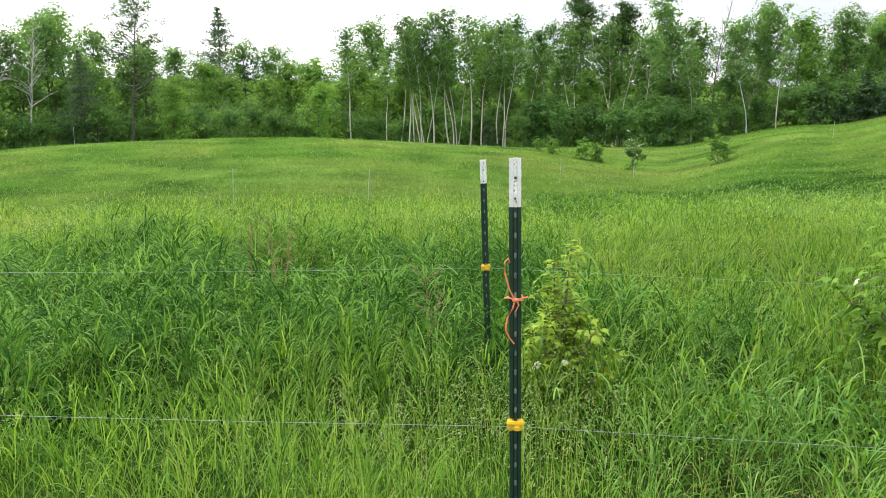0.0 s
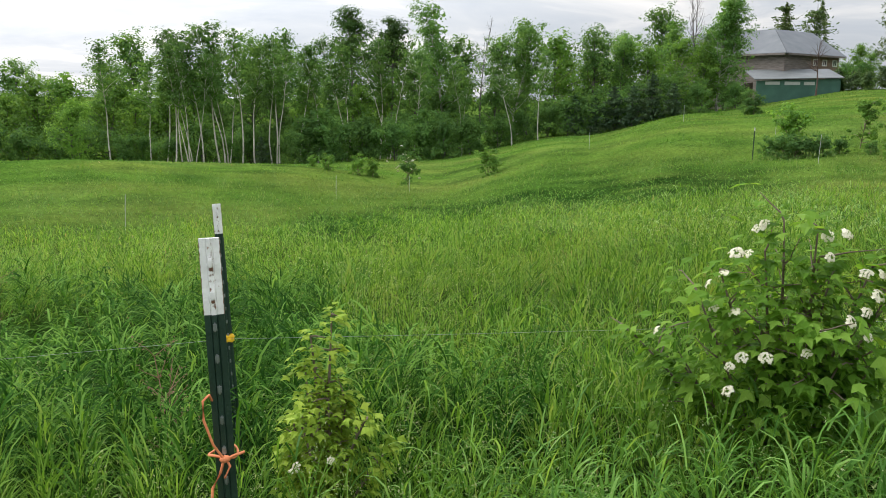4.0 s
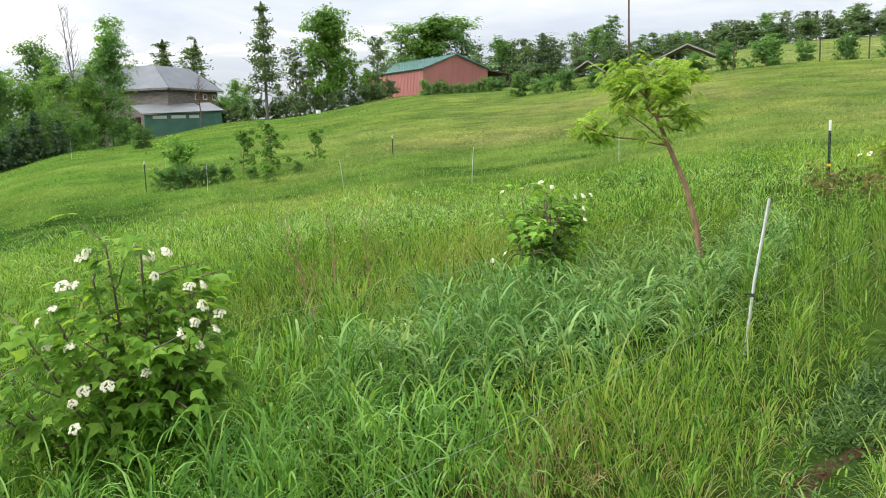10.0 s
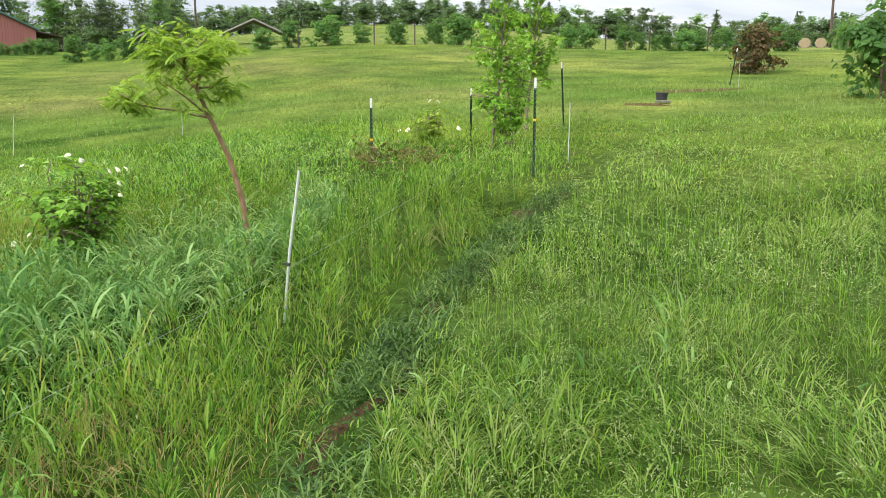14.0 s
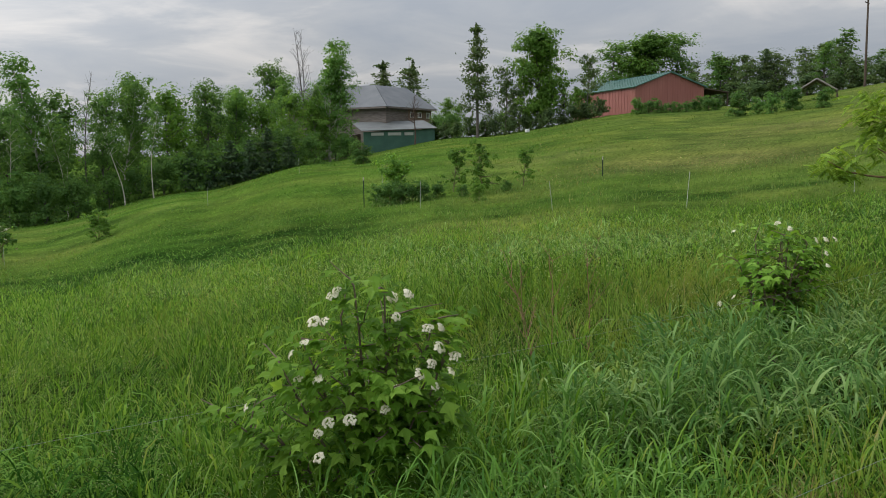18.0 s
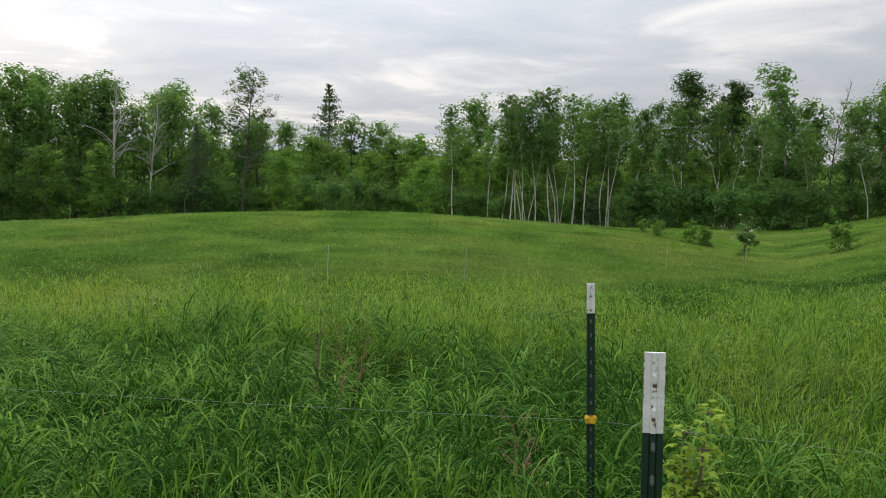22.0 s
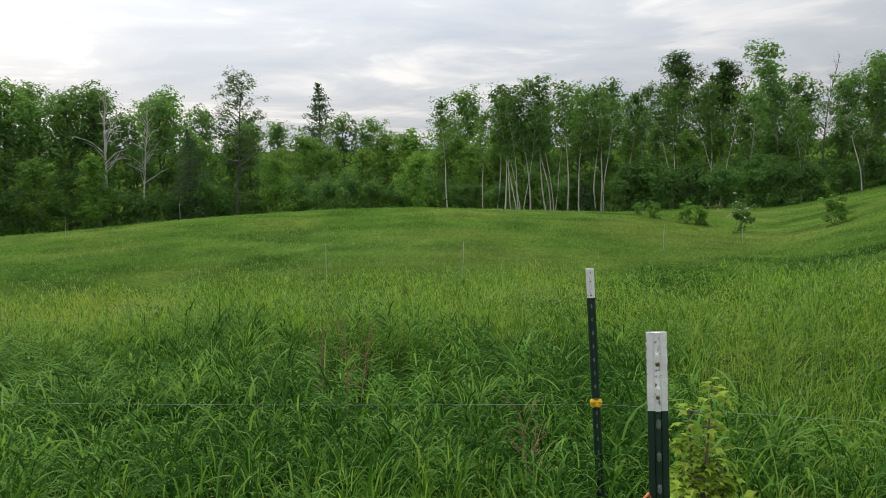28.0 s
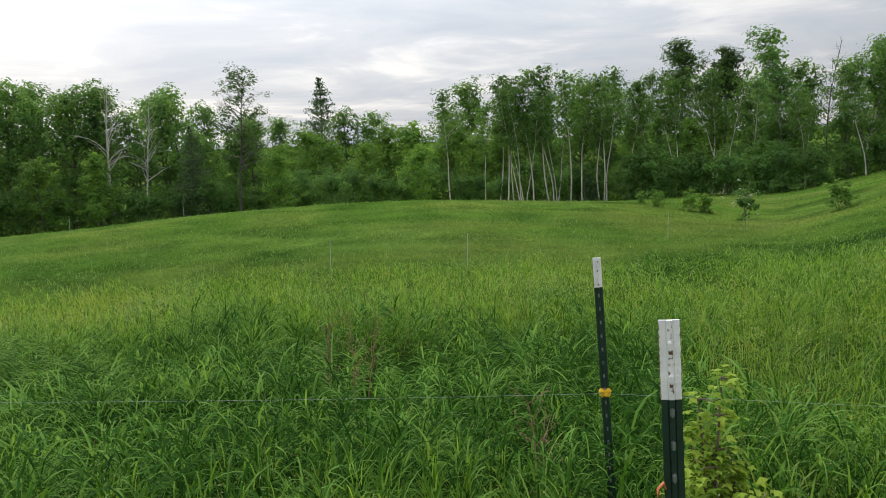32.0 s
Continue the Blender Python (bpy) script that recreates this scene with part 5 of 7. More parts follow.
def leaning_tree():
    """A young tree with a slanting trunk and drooping feathered leaves."""
    x, y = 7.10, 0.62
    rng = R(310)
    ob = thing("young_tree", pose(x, y, gz(x, y)), "young leaning tree with drooping feathered green leaves", "tree", GUARDED)
    trunk = np.array([(0, -0.02, -0.1), (0, 0.0, 0.25), (0, 0.04, 0.55), (0.0, 0.13, 0.88), (0.0, 0.26, 1.18), (0, 0.35, 1.40), (0.02, 0.41, 1.50), (0.02, 0.46, 1.60)])
    lines = [(trunk, np.array([0.030, 0.026, 0.023, 0.020, 0.018, 0.013, 0.009, 0.005]))]
    spots = []
    arm = np.array([(0, 0.26, 1.18), (0, 0.36, 1.20), (0.02, 0.50, 1.235), (0.02, 0.66, 1.25), (0, 0.80, 1.28), (0, 0.94, 1.36)])
    lines.append((arm, np.linspace(0.011, 0.004, 6)))
    spots += [(arm[5], np.array([0, 0.3, 0.1]))] * 6 + [(arm[4], np.array([0, 0.3, 0.1]))] * 4
    for start, way, L_ in ((4, (-0.3, 0.7, 0.6), 0.6), (5, (0.4, -0.2, 0.7), 0.5), (5, (-0.5, -0.3, 0.6), 0.45), (5, (0.2, 0.9, 0.8), 0.5), (6, (0.4, 0.5, 0.8), 0.45), (6, (-0.4, -0.6, 0.7), 0.5), (6, (0.2, -0.7, 0.6), 0.5), (7, (0, -0.5, 0.6), 0.4), (7, (-0.3, 0.6, 0.5), 0.4), (5, (0.1, -0.9, 0.1), 0.38), (6, (0.1, 0.2, 1), 0.5)):
        b = wander(trunk[start], way, L_ * 0.72, 5, rng, 0.05, 0.1)
        lines.append((b, np.linspace(0.010, 0.004, 6)))
        spots += [(b[i], b[i] - trunk[4]) for i in (2, 3, 4, 4, 5, 5, 5) if b[i][2] > 1.12]
    n = 520
    i = rng.integers(0, len(spots), n)
    c = np.array([spots[k][0] for k in i]) + rng.normal(size=(n, 3)) * 0.06
    az = rng.random(n) * 6.283
    ahead = np.stack([np.cos(az), np.sin(az), rng.uniform(-0.6, 0.3, n)], 1)
    nrm = np.stack([rng.normal(size=n) * 0.3, rng.normal(size=n) * 0.3, np.ones(n)], 1)
    mesh_part("trunk", mesh_of("trunk", *tubes(lines, 8), bark("bark_russet", (0.13, 0.075, 0.038), (0.27, 0.165, 0.090), 30.0), True), ob)
    mesh_part("leaves", mesh_of("leaves", *scatter(PINN_V, PINN_F, c, nrm, ahead, rng.uniform(0.065, 0.125, n)), LEAF_BRIGHT2), ob)


LEAF_BRIGHT2 = foliage("leaf_feather", (0.125, 0.225, 0.030), (0.215, 0.355, 0.048), (0.31, 0.46, 0.085), through=0.45, patch=2.0)
leaning_tree()

# the farther planted group, beyond the second pair of posts
mid_vib = shrub_mesh(R(304), 1.55, 0.5, 12, 900, 0.10, LEAF_VIB, low=0.1)
low_lime = shrub_mesh(R(305), 0.8, 0.42, 9, 520, 0.085, LEAF_LIME, low=0.1)
LEAF_MAPLE = foliage("leaf_maple", (0.075, 0.165, 0.022), (0.140, 0.275, 0.036), (0.22, 0.37, 0.06), patch=2.0)
VARIANTS["sapling"] = (lambda t_: (mesh_of("trunk", *tubes(t_[0], 6), BARK_YOUNG, True), mesh_of("crown", *scatter(LOBED_V, LOBED_F, t_[1], R(1).normal(size=(len(t_[1]), 3)) + np.array([0, 0, 1.0]), R(2).normal(size=(len(t_[1]), 3)), t_[2]), LEAF_MAPLE)))(broadleaf(2.7, 0.46, R(306), 0.36, 28, 0.085, 1500, thin=0.011, clump=0.12, shape=0.7))
for b_, d_, s_ in ((98.3, 15.0, 1.05), (100.2, 17.5, 1.1)):
    x, y = at(b_, d_)
    plant("maple_sapling", VARIANTS["sapling"], x, y, "slim young maple sapling with fresh green leaves", "sapling", GUARDED, 40 * s_, s_)
x, y = at(99.5, 15.2)
shrub("flowering_bush", x, y, mid_vib, "tall green viburnum bush topped with white flowers", "bush", GUARDED, flowers=[(-0.05 - 0.1 * (k % 3), 0.35 - 0.09 * k, 1.52 - 0.035 * abs(k - 2), 1.4) for k in range(8)] + [(-0.3, 0.3, 1.2, 1.2), (-0.35, 0.2, 1.12, 1.2)])
x, y = at(94.6, 14.2)
shrub("flowering_bush", x, y, low_lime, "low pale green bush with a few white flowers", "bush", GUARDED, flowers=[(0, 0.05, 0.85, 1.2), (0, -0.08, 0.83, 1.2), (-0.3, 0.42, 0.4, 1.2), (-0.35, -0.4, 0.42, 1.2), (-0.3, 0.55, 0.38, 1.0)])
steel_post(*at(96.9, 15.9), 1.60, 20)
steel_post(18.65, -4.19, 2.18, 20, -4)
lp = at(112.4, 33.5)
steel_post(*lp, gz(*lp) + 1.38, 20, 0, label="dark steel fence post leaning by the bare earth").rotation_euler = Euler((radians(3), radians(-14), 0))
steel_post(30.1, 16.1, 1.25, 30)
steel_post(*at(45.6, 33), 0.62, 30)


def rod(a, b, collar=None, label="thin white fibreglass fence rod", r=0.0046):
    ob = thing("fence_rod", pose(*a), label, "fence rod", "fence rods")
    a, b = np.array(a), np.array(b)
    mesh_part("shaft", mesh_of("shaft", *tubes([(np.array([(0, 0, -0.2), (b - a) * 0.5, b - a]), np.full(3, r))], 8), ROD_WHITE, True), ob)
    if collar:
        q = (b - a) * collar
        bm = bmesh.new(); box(bm, (0.022, 0.028, 0.03), q, bevel=0.005); box(bm, (0.012, 0.045, 0.012), q + np.array([0, 0.015, 0.002]), bevel=0.003)
        part("clip", bm, RUBBER, ob, "black plastic wire clip")


rod((5.44, 0.15, 0.06), (5.46, 0.01, 1.03), 0.42, "leaning white fibreglass fence rod with a black clip", 0.0085)
for b_, d_, top, lx in ((-5.4, 20, 0.95, 0.02), (4.1, 21, 0.95, 0.05), (-21.9, 40, 0.9, 0.05), (-14.9, 43, 0.9, 0.0), (17.8, 30, 0.9, 0.02), (22.8, 36, 0.75, 0.0), (103.7, 12.6, 0.85, -0.04), (113, 29, 1.0, 0.0), (58.8, 24, 0.9, -0.2), (67.6, 22, 0.9, 0.2), (77.5, 22, 0.85, 0.02), (49.5, 30, 0.95, 0.05), (46.8, 36, 1.0, 0.0), (35, 44, 0.9, 0.0), (41, 50, 0.95, 0.02)):
    x, y = at(b_, d_)
    rod((x, y, gz(x, y)), (x + lx, y, gz(x, y) + top), r=0.007)


def twine():
    """Orange baling twine knotted round the near post, with loose ends."""
    rng = R(320)
    ob = thing("twine", pose(0.455, 1.215, 0.0, 0, -2, 0), "frayed orange baling twine knotted round a fence post", "twine")
    z = 0.922
    loop = [(0.024 * math.cos(a) , 0.012 + 0.024 * math.sin(a), z + 0.004 * math.sin(2 * a)) for a in np.linspace(0, 6.283, 20)]
    up_ = [(-0.004, -0.016, z), (-0.02, -0.02, z + 0.03), (-0.032, -0.018, z + 0.075), (-0.030, -0.01, z + 0.105), (-0.018, 0.0, z + 0.11), (-0.01, 0.01, z + 0.09)]
    down = [(-0.004, -0.016, z), (-0.012, -0.022, z - 0.02), (-0.026, -0.02, z - 0.045), (-0.03, -0.016, z - 0.08), (-0.018, -0.014, z - 0.105), (-0.006, -0.014, z - 0.12)]
    end = [(0.0, -0.016, z), (0.012, -0.022, z + 0.006), (0.03, -0.02, z + 0.008)]
    end2 = [(0.0, -0.016, z), (0.004, -0.022, z - 0.012), (-0.006, -0.024, z - 0.03)]
    for name, l in (("band", loop), ("loop", up_), ("tail", down), ("tail", end), ("tail", end2)):
        mesh_part(name, mesh_of(name, *tubes([(np.array(l), np.full(len(l), 0.0024))], 6), TWINE, True), ob)
    bm = bmesh.new(); bmesh.ops.create_icosphere(bm, subdivisions=2, radius=0.007, matrix=Matrix.Translation((-0.002, -0.016, z)) @ Matrix.Diagonal((1.4, 1, 0.9, 1)))
    part("knot", bm, TWINE, ob)


twine()


def tub():
    x, y = at(108.5, 25.0)
    z = gz(x, y) + 0.10
    slab_ = new("stone_slab"); slab_.matrix_world = pose(x - 0.1, y, z)
    tagged(slab_, "flat pale stone slab on bare earth", "slab")
    bm = bmesh.new(); box(bm, (0.36, 0.42, 0.06), (0, 0, -0.04), bevel=0.03); part("slab", bm, STONE, slab_)
    ob = thing("feed_tub", pose(x, y, z) @ Matrix.Scale(0.72, 4), "black rubber feed tub on a stone slab", "tub")
    bm = bmesh.new()
    prof = [(0.0, 0.0), (0.19, 0.0), (0.205, 0.02), (0.235, 0.26), (0.262, 0.27), (0.265, 0.285), (0.24, 0.29), (0.222, 0.275), (0.19, 0.03), (0.0, 0.03)]
    n = 28
    rings = []
    for r, h in prof:
        rings.append([bm.verts.new((r * math.cos(6.2832 * k / n), r * math.sin(6.2832 * k / n), h)) for k in range(n)] if r else [bm.verts.new((0, 0, h))])
    for a, b in zip(rings[:-1], rings[1:]):
        for k in range(n):
            j = (k + 1) % n
            vs = [a[0] if len(a) == 1 else a[k], a[0] if len(a) == 1 else a[j], b[0] if len(b) == 1 else b[j], b[0] if len(b) == 1 else b[k]]
            vs = list(dict.fromkeys(vs))
            bm.faces.new(vs)
    bmesh.ops.recalc_face_normals(bm, faces=bm.faces)
    part("body", bm, RUBBER, ob)
    for s in (-1, 1):
        bm = bmesh.new(); box(bm, (0.03, 0.12, 0.025), (s * 0.27, 0, 0.24), bevel=0.008); part("handle", bm, RUBBER, ob)


tub()


def soil_patch(name, cx, cy, ax, ay, turn, label, seed, lift=0.03):
    """Bare trodden earth, an uneven low sheet let into the meadow."""
    rng = R(seed)
    n, m = 48, 9
    ang = np.linspace(0, 6.2832, n, endpoint=False)
    wob = 1 + 0.16 * np.sin(3 * ang + seed) + 0.10 * np.sin(5 * ang + 2 * seed) + 0.06 * rng.normal(size=n)
    c, s = math.cos(turn), math.sin(turn)
    V, F = [(cx, cy, gz(cx, cy) + lift)], []
    for i in range(1, m + 1):
        f = i / m
        lx, ly = ax * f * wob * np.cos(ang), ay * f * wob * np.sin(ang)
        x, y = cx + lx * c - ly * s, cy + lx * s + ly * c
        z = land(x, y) + lift * (1 - f**3) - 0.05 * (f == 1) + rng.normal(size=n) * 0.012
        V += list(zip(x, y, z))
    q = [(1 + (i - 1) * n + j, 1 + i * n + j, 1 + i * n + (j + 1) % n, 1 + (i - 1) * n + (j + 1) % n) for i in range(1, m) for j in range(n)]
    t = [(0, 1 + j, 1 + (j + 1) % n) for j in range(n)]
    tagged(new(name, mesh_of(name, np.array(V), [q, t], SOIL, True)), label, "ground", kind="structure")


x, y = at(110.6, 31.0)
soil_patch("bare_earth", x, y, 1.9, 0.8, 1.95, "trodden bare brown earth beyond the feed tub", 5, 0.04)
x, y = at(107.4, 24.5)
soil_patch("bare_earth", x, y, 0.8, 0.35, 0.6, "trodden bare brown earth beside the feed tub", 4)


def stalks(x, y, n, h, label, seed, spread=0.25):
    """Dry branching weed stems."""
    rng = R(seed)
    for k in range(n):
        px_, py_ = x + rng.normal() * spread, y + rng.normal() * spread
        ob = thing("dry_weed", pose(px_, py_, gz(px_, py_)), label, "weed", "dry weeds")
        s = wander((0, 0, 0), (rng.normal() * 0.12, rng.normal() * 0.12, 1), h * rng.uniform(0.75, 1.1), 6, rng, 0, 0.05)
        lines = [(s, np.linspace(0.0045, 0.002, 7))]
        for i in range(2, 7):
            for _ in range(2):
                w = wander(s[i], (rng.normal() * 0.6, rng.normal() * 0.6, 0.8), h * 0.26, 3, rng, 0, 0.1)
                lines.append((w, np.linspace(0.0022, 0.001, 4)))
        c = np.concatenate([l[0][2:] for l in lines])
        c = np.repeat(c, 4, 0) + rng.normal(size=(len(c) * 4, 3)) * 0.012
        for i, line in enumerate(lines):
            kind_ = "side_stem" if i else "stem"
            mesh_part(kind_, mesh_of(kind_, *tubes([line], 5), DOCK, True), ob)
        mesh_part("seeds", mesh_of("seeds", *cards(c, 0.012, rng), DOCK), ob)["kind"] = "stuff"


stalks(5.0, 2.72, 4, 0.78, "dry reddish-brown branching weed stalk", 330, 0.2)
stalks(0.52, 3.35, 2, 0.55, "dry rust-brown dock stalk in tall grass", 331, 0.06)
stalks(-0.35, 5.2, 3, 0.7, "dry rust-brown dock stalk in tall grass", 332, 0.25)


def brush_pile():
    x, y = 10.9, -0.66
    rng = R(340)
    ob = thing("brush_pile", pose(x, y, gz(x, y)), "heap of cut branches with wilted brown leaves", "brush pile")
    lines, spots = [], []
    for k in range(17):
        s = wander((rng.normal() * 0.12, rng.uniform(-0.3, 0.4), rng.uniform(0.3, 0.5)), (rng.normal() * 0.4, rng.normal() * 1.0, rng.uniform(-0.1, 0.4)), rng.uniform(0.2, 0.42), 4, rng, 0.05, 0.2)
        lines.append((s, np.linspace(0.008, 0.003, 5))); spots += list(s[1:])
    spots = np.array(spots)
    n = 420
    c = spots[rng.integers(0, len(spots), n)] + rng.normal(size=(n, 3)) * 0.06
    mesh_part("branches", mesh_of("branches", *tubes(lines, 5), DOCK, True), ob)
    mesh_part("leaves", mesh_of("leaves", *scatter(OVAL_V, OVAL_F, c, rng.normal(size=(n, 3)) + np.array([0, 0, 0.5]), rng.normal(size=(n, 3)) + np.array([0, 0, -0.5]), rng.uniform(0.05, 0.10, n)), LEAF_DRY), ob)


brush_pile()

# ---- shrubs about the meadow ----
tree_kind("red", lambda: broadleaf(2.1, 0.95, R(350), 0.03, 34, 0.15, 2600, clump=0.26, stems=3, thin=0.012, shape=0.7), BARK_YOUNG, LEAF_RED)
tree_kind("white", lambda: broadleaf(1.5, 0.45, R(351), 0.3, 18, 0.12, 560, clump=0.16, thin=0.012), BARK_YOUNG, LEAF_BIRCH)
MEADOW = "meadow shrubs"
rr = random.Random(21)
x, y = at(113.5, 40)
plant("red_bush", VARIANTS["red"], x, y, "rounded bush with reddish-brown leaves", "bush", MEADOW, 0, 1.05)
x, y = at(121.0, 27)
plant("bush", VARIANTS["hedge1"], x, y, "tall green bush on the pasture", "bush", MEADOW, 60, 1.35)
x, y = at(22.7, 38)
ws = plant("flowering_shrub", VARIANTS["white"], x, y, "small upright shrub covered in white blossom", "shrub", MEADOW, 0, 1.15)
rng_ = R(352)
for k in range(22):
    f = mesh_part("flower_head", HEADS[k % 3], ws, "white blossom")
    p_ = rng_.normal(size=3) * np.array([0.26, 0.26, 0.30]) + np.array([0, 0, 1.02])
    f.matrix_local = pose(*p_, rng_.uniform(-40, 40), rng_.uniform(-40, 40), 0) @ Matrix.Scale(1.7, 4)
for b_, d_, h, kind in ((17.2, 44, 0.95, "shrub0"), (19.2, 43, 1.15, "shrub1"), (20.2, 43, 1.0, "shrub2"), (16.0, 46, 0.7, "shrub2"), (28.2, 40, 1.45, "shrub1"), (48.0, 34, 1.9, "shrub2"), (46.6, 33.2, 0.9, "hedge1"), (47.3, 32.8, 0.95, "hedge0"), (48.1, 32.6, 0.95, "hedge1"), (48.9, 32.8, 0.9, "hedge2"), (49.7, 33, 0.8, "hedge0"), (50.6, 33.6, 0.7, "hedge2"), (53.5, 31.4, 0.8, "shrub2"), (52.4, 33.5, 0.55, "hedge1"), (55.4, 34, 0.5, "hedge1"), (45.2, 60, 1.6, "hedge0")):
    x, y = at(b_, d_)
    plant("bush", VARIANTS[kind], x, y, "small leafy green bush in the meadow", "bush", MEADOW, rr.uniform(0, 360), h / 2.1, 0.05, "leaves", "stem")
for b_, d_, s_ in ((51.7, 35, 0.92), (53.75, 34, 1.08), (56.5, 35, 0.78)):
    x, y = at(b_, d_)
    plant("sapling", VARIANTS[f"pyramid{int(d_) % 3}"], x, y, "small upright leafy sapling in the meadow", "sapling", MEADOW, 70 * b_, s_)
for b_, s_ in ((33.8, 1.0), (35.2, 0.9), (36.4, 1.1), (37.6, 1.0), (38.8, 1.15), (40.2, 0.8), (12.6, 0.7)):
    x, y = at(b_, 71 + 2 * s_)
    plant("spruce_sapling", VARIANTS["youngspruce"], x, y, "small dark green spruce before the wood", "tree", MEADOW, 50 * b_, s_)

HEDGE = "hilltop hedge bushes"
for b_, h, w in ((70.1, 1.9, 1), (71.3, 1.4, 1), (72.1, 1.7, 0.8), (73.3, 2.0, 1), (75.1, 1.5, 1), (81.6, 1.6, 1.2), (83.4, 2.3, 0.9), (85.8, 2.4, 1.25), (88.1, 1.6, 1), (90.4, 2.0, 1), (92.9, 2.1, 1), (94.7, 2.6, 1.3), (97.0, 1.9, 1), (101.8, 2.0, 1), (103.0, 2.1, 0.9), (105.4, 2.0, 0.9), (106.5, 1.3, 0.8), (107.3, 1.2, 0.8), (108.1, 1.4, 1), (109.1, 1.8, 1.3), (110, 1.7, 1.2), (111.6, 1.8, 1.1), (113, 2.0, 1), (115.2, 1.9, 1.1), (118.5, 2.0, 1), (121, 2.1, 1)):
    x, y = at(b_, 70 + rr.uniform(-1.5, 1.5))
    o_ = plant("hedge_bush", VARIANTS[f"hedge{rr.randrange(3)}"], x, y, "rounded green bush in the hilltop row", "bush", HEDGE, rr.uniform(0, 360), h / 2.1, 0.05, "leaves", "stem")
    o_.scale = (o_.scale[0] * w, o_.scale[1] * w, o_.scale[2])
for k in range(12):
    x, y = at(63.7 + k * 0.45, 88 + rr.uniform(-2, 2))
    plant("hedge_bush", VARIANTS[f"hedge{rr.randrange(3)}"], x, y, "green bush along the barn", "bush", HEDGE, rr.uniform(0, 360), rr.uniform(0.45, 0.8), 0.05, "leaves", "stem")
for b_ in (83.9, 88.9, 91.6, 95.4, 104.2, 110.6, 99.3, 107):
    x, y = at(b_, 68)
    bm = bmesh.new(); box(bm, (0.10, 0.10, 2.0), (0, 0, 0.75), bevel=0.02)
    part("shaft", bm, DARK_WOOD, thing("wooden_post", pose(x, y, gz(x, y)), "thin dark wooden fence post", "fence post", "hilltop fence posts"))
x, y = at(48.7, 96)
plant("dead_tree", VARIANTS["deadbrown"], x, y, "small bare brown dead tree before the house", "tree", MEADOW, 0, 1.0)
x, y = at(56.4, 88)
bm = bmesh.new(); box(bm, (0.45, 0.35, 0.35), (0, 0, 0.2), bevel=0.05)
part("body", bm, WHITE_PAINT, thing("white_box", pose(x, y, gz(x, y)), "small white box on the grass", "box"))


def shelter(b_, d_, w, h, turn):
    """A sagging open roof frame of pale poles over rusty sheets."""
    x, y = at(b_, d_)
    ob = thing("shelter_frame", pose(x, y, gz(x, y), 0, 0, turn), "open pole shelter with a sagging rusty roof", "shelter", "pole shelters")
    pale = STONE
    for yy in (0, 3.0):
        for s in (-1, 1):
            mesh_part("rafter", mesh_of("rafter", *tubes([(np.array([(0, yy, h), (s * w / 2, yy, h * 0.42)]), np.full(2, 0.09))], 6), pale, True), ob)
            mesh_part("post", mesh_of("post", *tubes([(np.array([(s * w / 2, yy, -0.3), (s * w / 2, yy, h * 0.45)]), np.full(2, 0.08))], 6), DARK_WOOD, True), ob)
    for s in (-1, 1):
        bm = bmesh.new(); slab(bm, (0, 0.1, h - 0.1), (0, 3.0, h - 0.1), (s * w / 2, 3.0, h * 0.4), (s * w / 2, 0.1, h * 0.4), 0.05)
        part("roof_sheet", bm, DARK_WOOD, ob, "dark rusty roof sheet")


shelter(81.0, 84, 5.8, 2.3, -81)
shelter(74.6, 88, 3.6, 2.0, -75)


def hay_bale(x, y, turn):
    ob = thing("hay_bale", pose(x, y, gz(x, y) + 0.55, 0, 0, turn), "round straw-coloured hay bale on the hilltop", "hay bale", "hay bales")
    bm = bmesh.new()
    n, prof = 32, [(-0.62, 0.0), (-0.62, 0.56), (-0.58, 0.63), (-0.2, 0.66), (0.2, 0.66), (0.58, 0.63), (0.62, 0.56), (0.62, 0.0)]
    rings = [[bm.verts.new((a, r * math.cos(6.2832 * k / n) * (1 + 0.02 * math.sin(5 * k)), r * math.sin(6.2832 * k / n))) for k in range(n)] if r else [bm.verts.new((a, 0, 0))] for a, r in prof]
    for a, b in zip(rings[:-1], rings[1:]):
        for k in range(n):
            j = (k + 1) % n
            bm.faces.new(list(dict.fromkeys([a[0] if len(a) == 1 else a[k], a[0] if len(a) == 1 else a[j], b[0] if len(b) == 1 else b[j], b[0] if len(b) == 1 else b[k]])))
    bmesh.ops.recalc_face_normals(bm, faces=bm.faces)
    part("bale", bm, STRAW, ob)


for k in range(5):
    x, y = at(116.2 + k * 0.9, 112)
    hay_bale(x, y, -25)
for b_, d_ in ((117.6, 112), (77.2, 126)):
    x, y = at(b_, d_)
    ob = thing("utility_pole", pose(x, y, gz(x, y)), "tall weathered wooden utility pole", "utility pole", "utility poles")
    mesh_part("shaft", mesh_of("shaft", *tubes([(np.array([(0, 0, -0.5), (0, 0, 6), (0, 0, 11.5)]), np.array([0.17, 0.14, 0.11]))], 10), DARK_WOOD, True), ob)
    bm = bmesh.new(); box(bm, (2.2, 0.1, 0.12), (0, 0.12, 10.9), bevel=0.015); part("crossarm", bm, DARK_WOOD, ob)

# ---- grass ----
GRASS_MEADOW = foliage("grass_meadow", (0.034, 0.098, 0.011), (0.108, 0.232, 0.027), (0.225, 0.375, 0.066), through=0.42, patch=0.7, tint=(0.21, 0.29, 0.07), gloss=0.06, single=0.8, tuft=(3.5, 1.1))
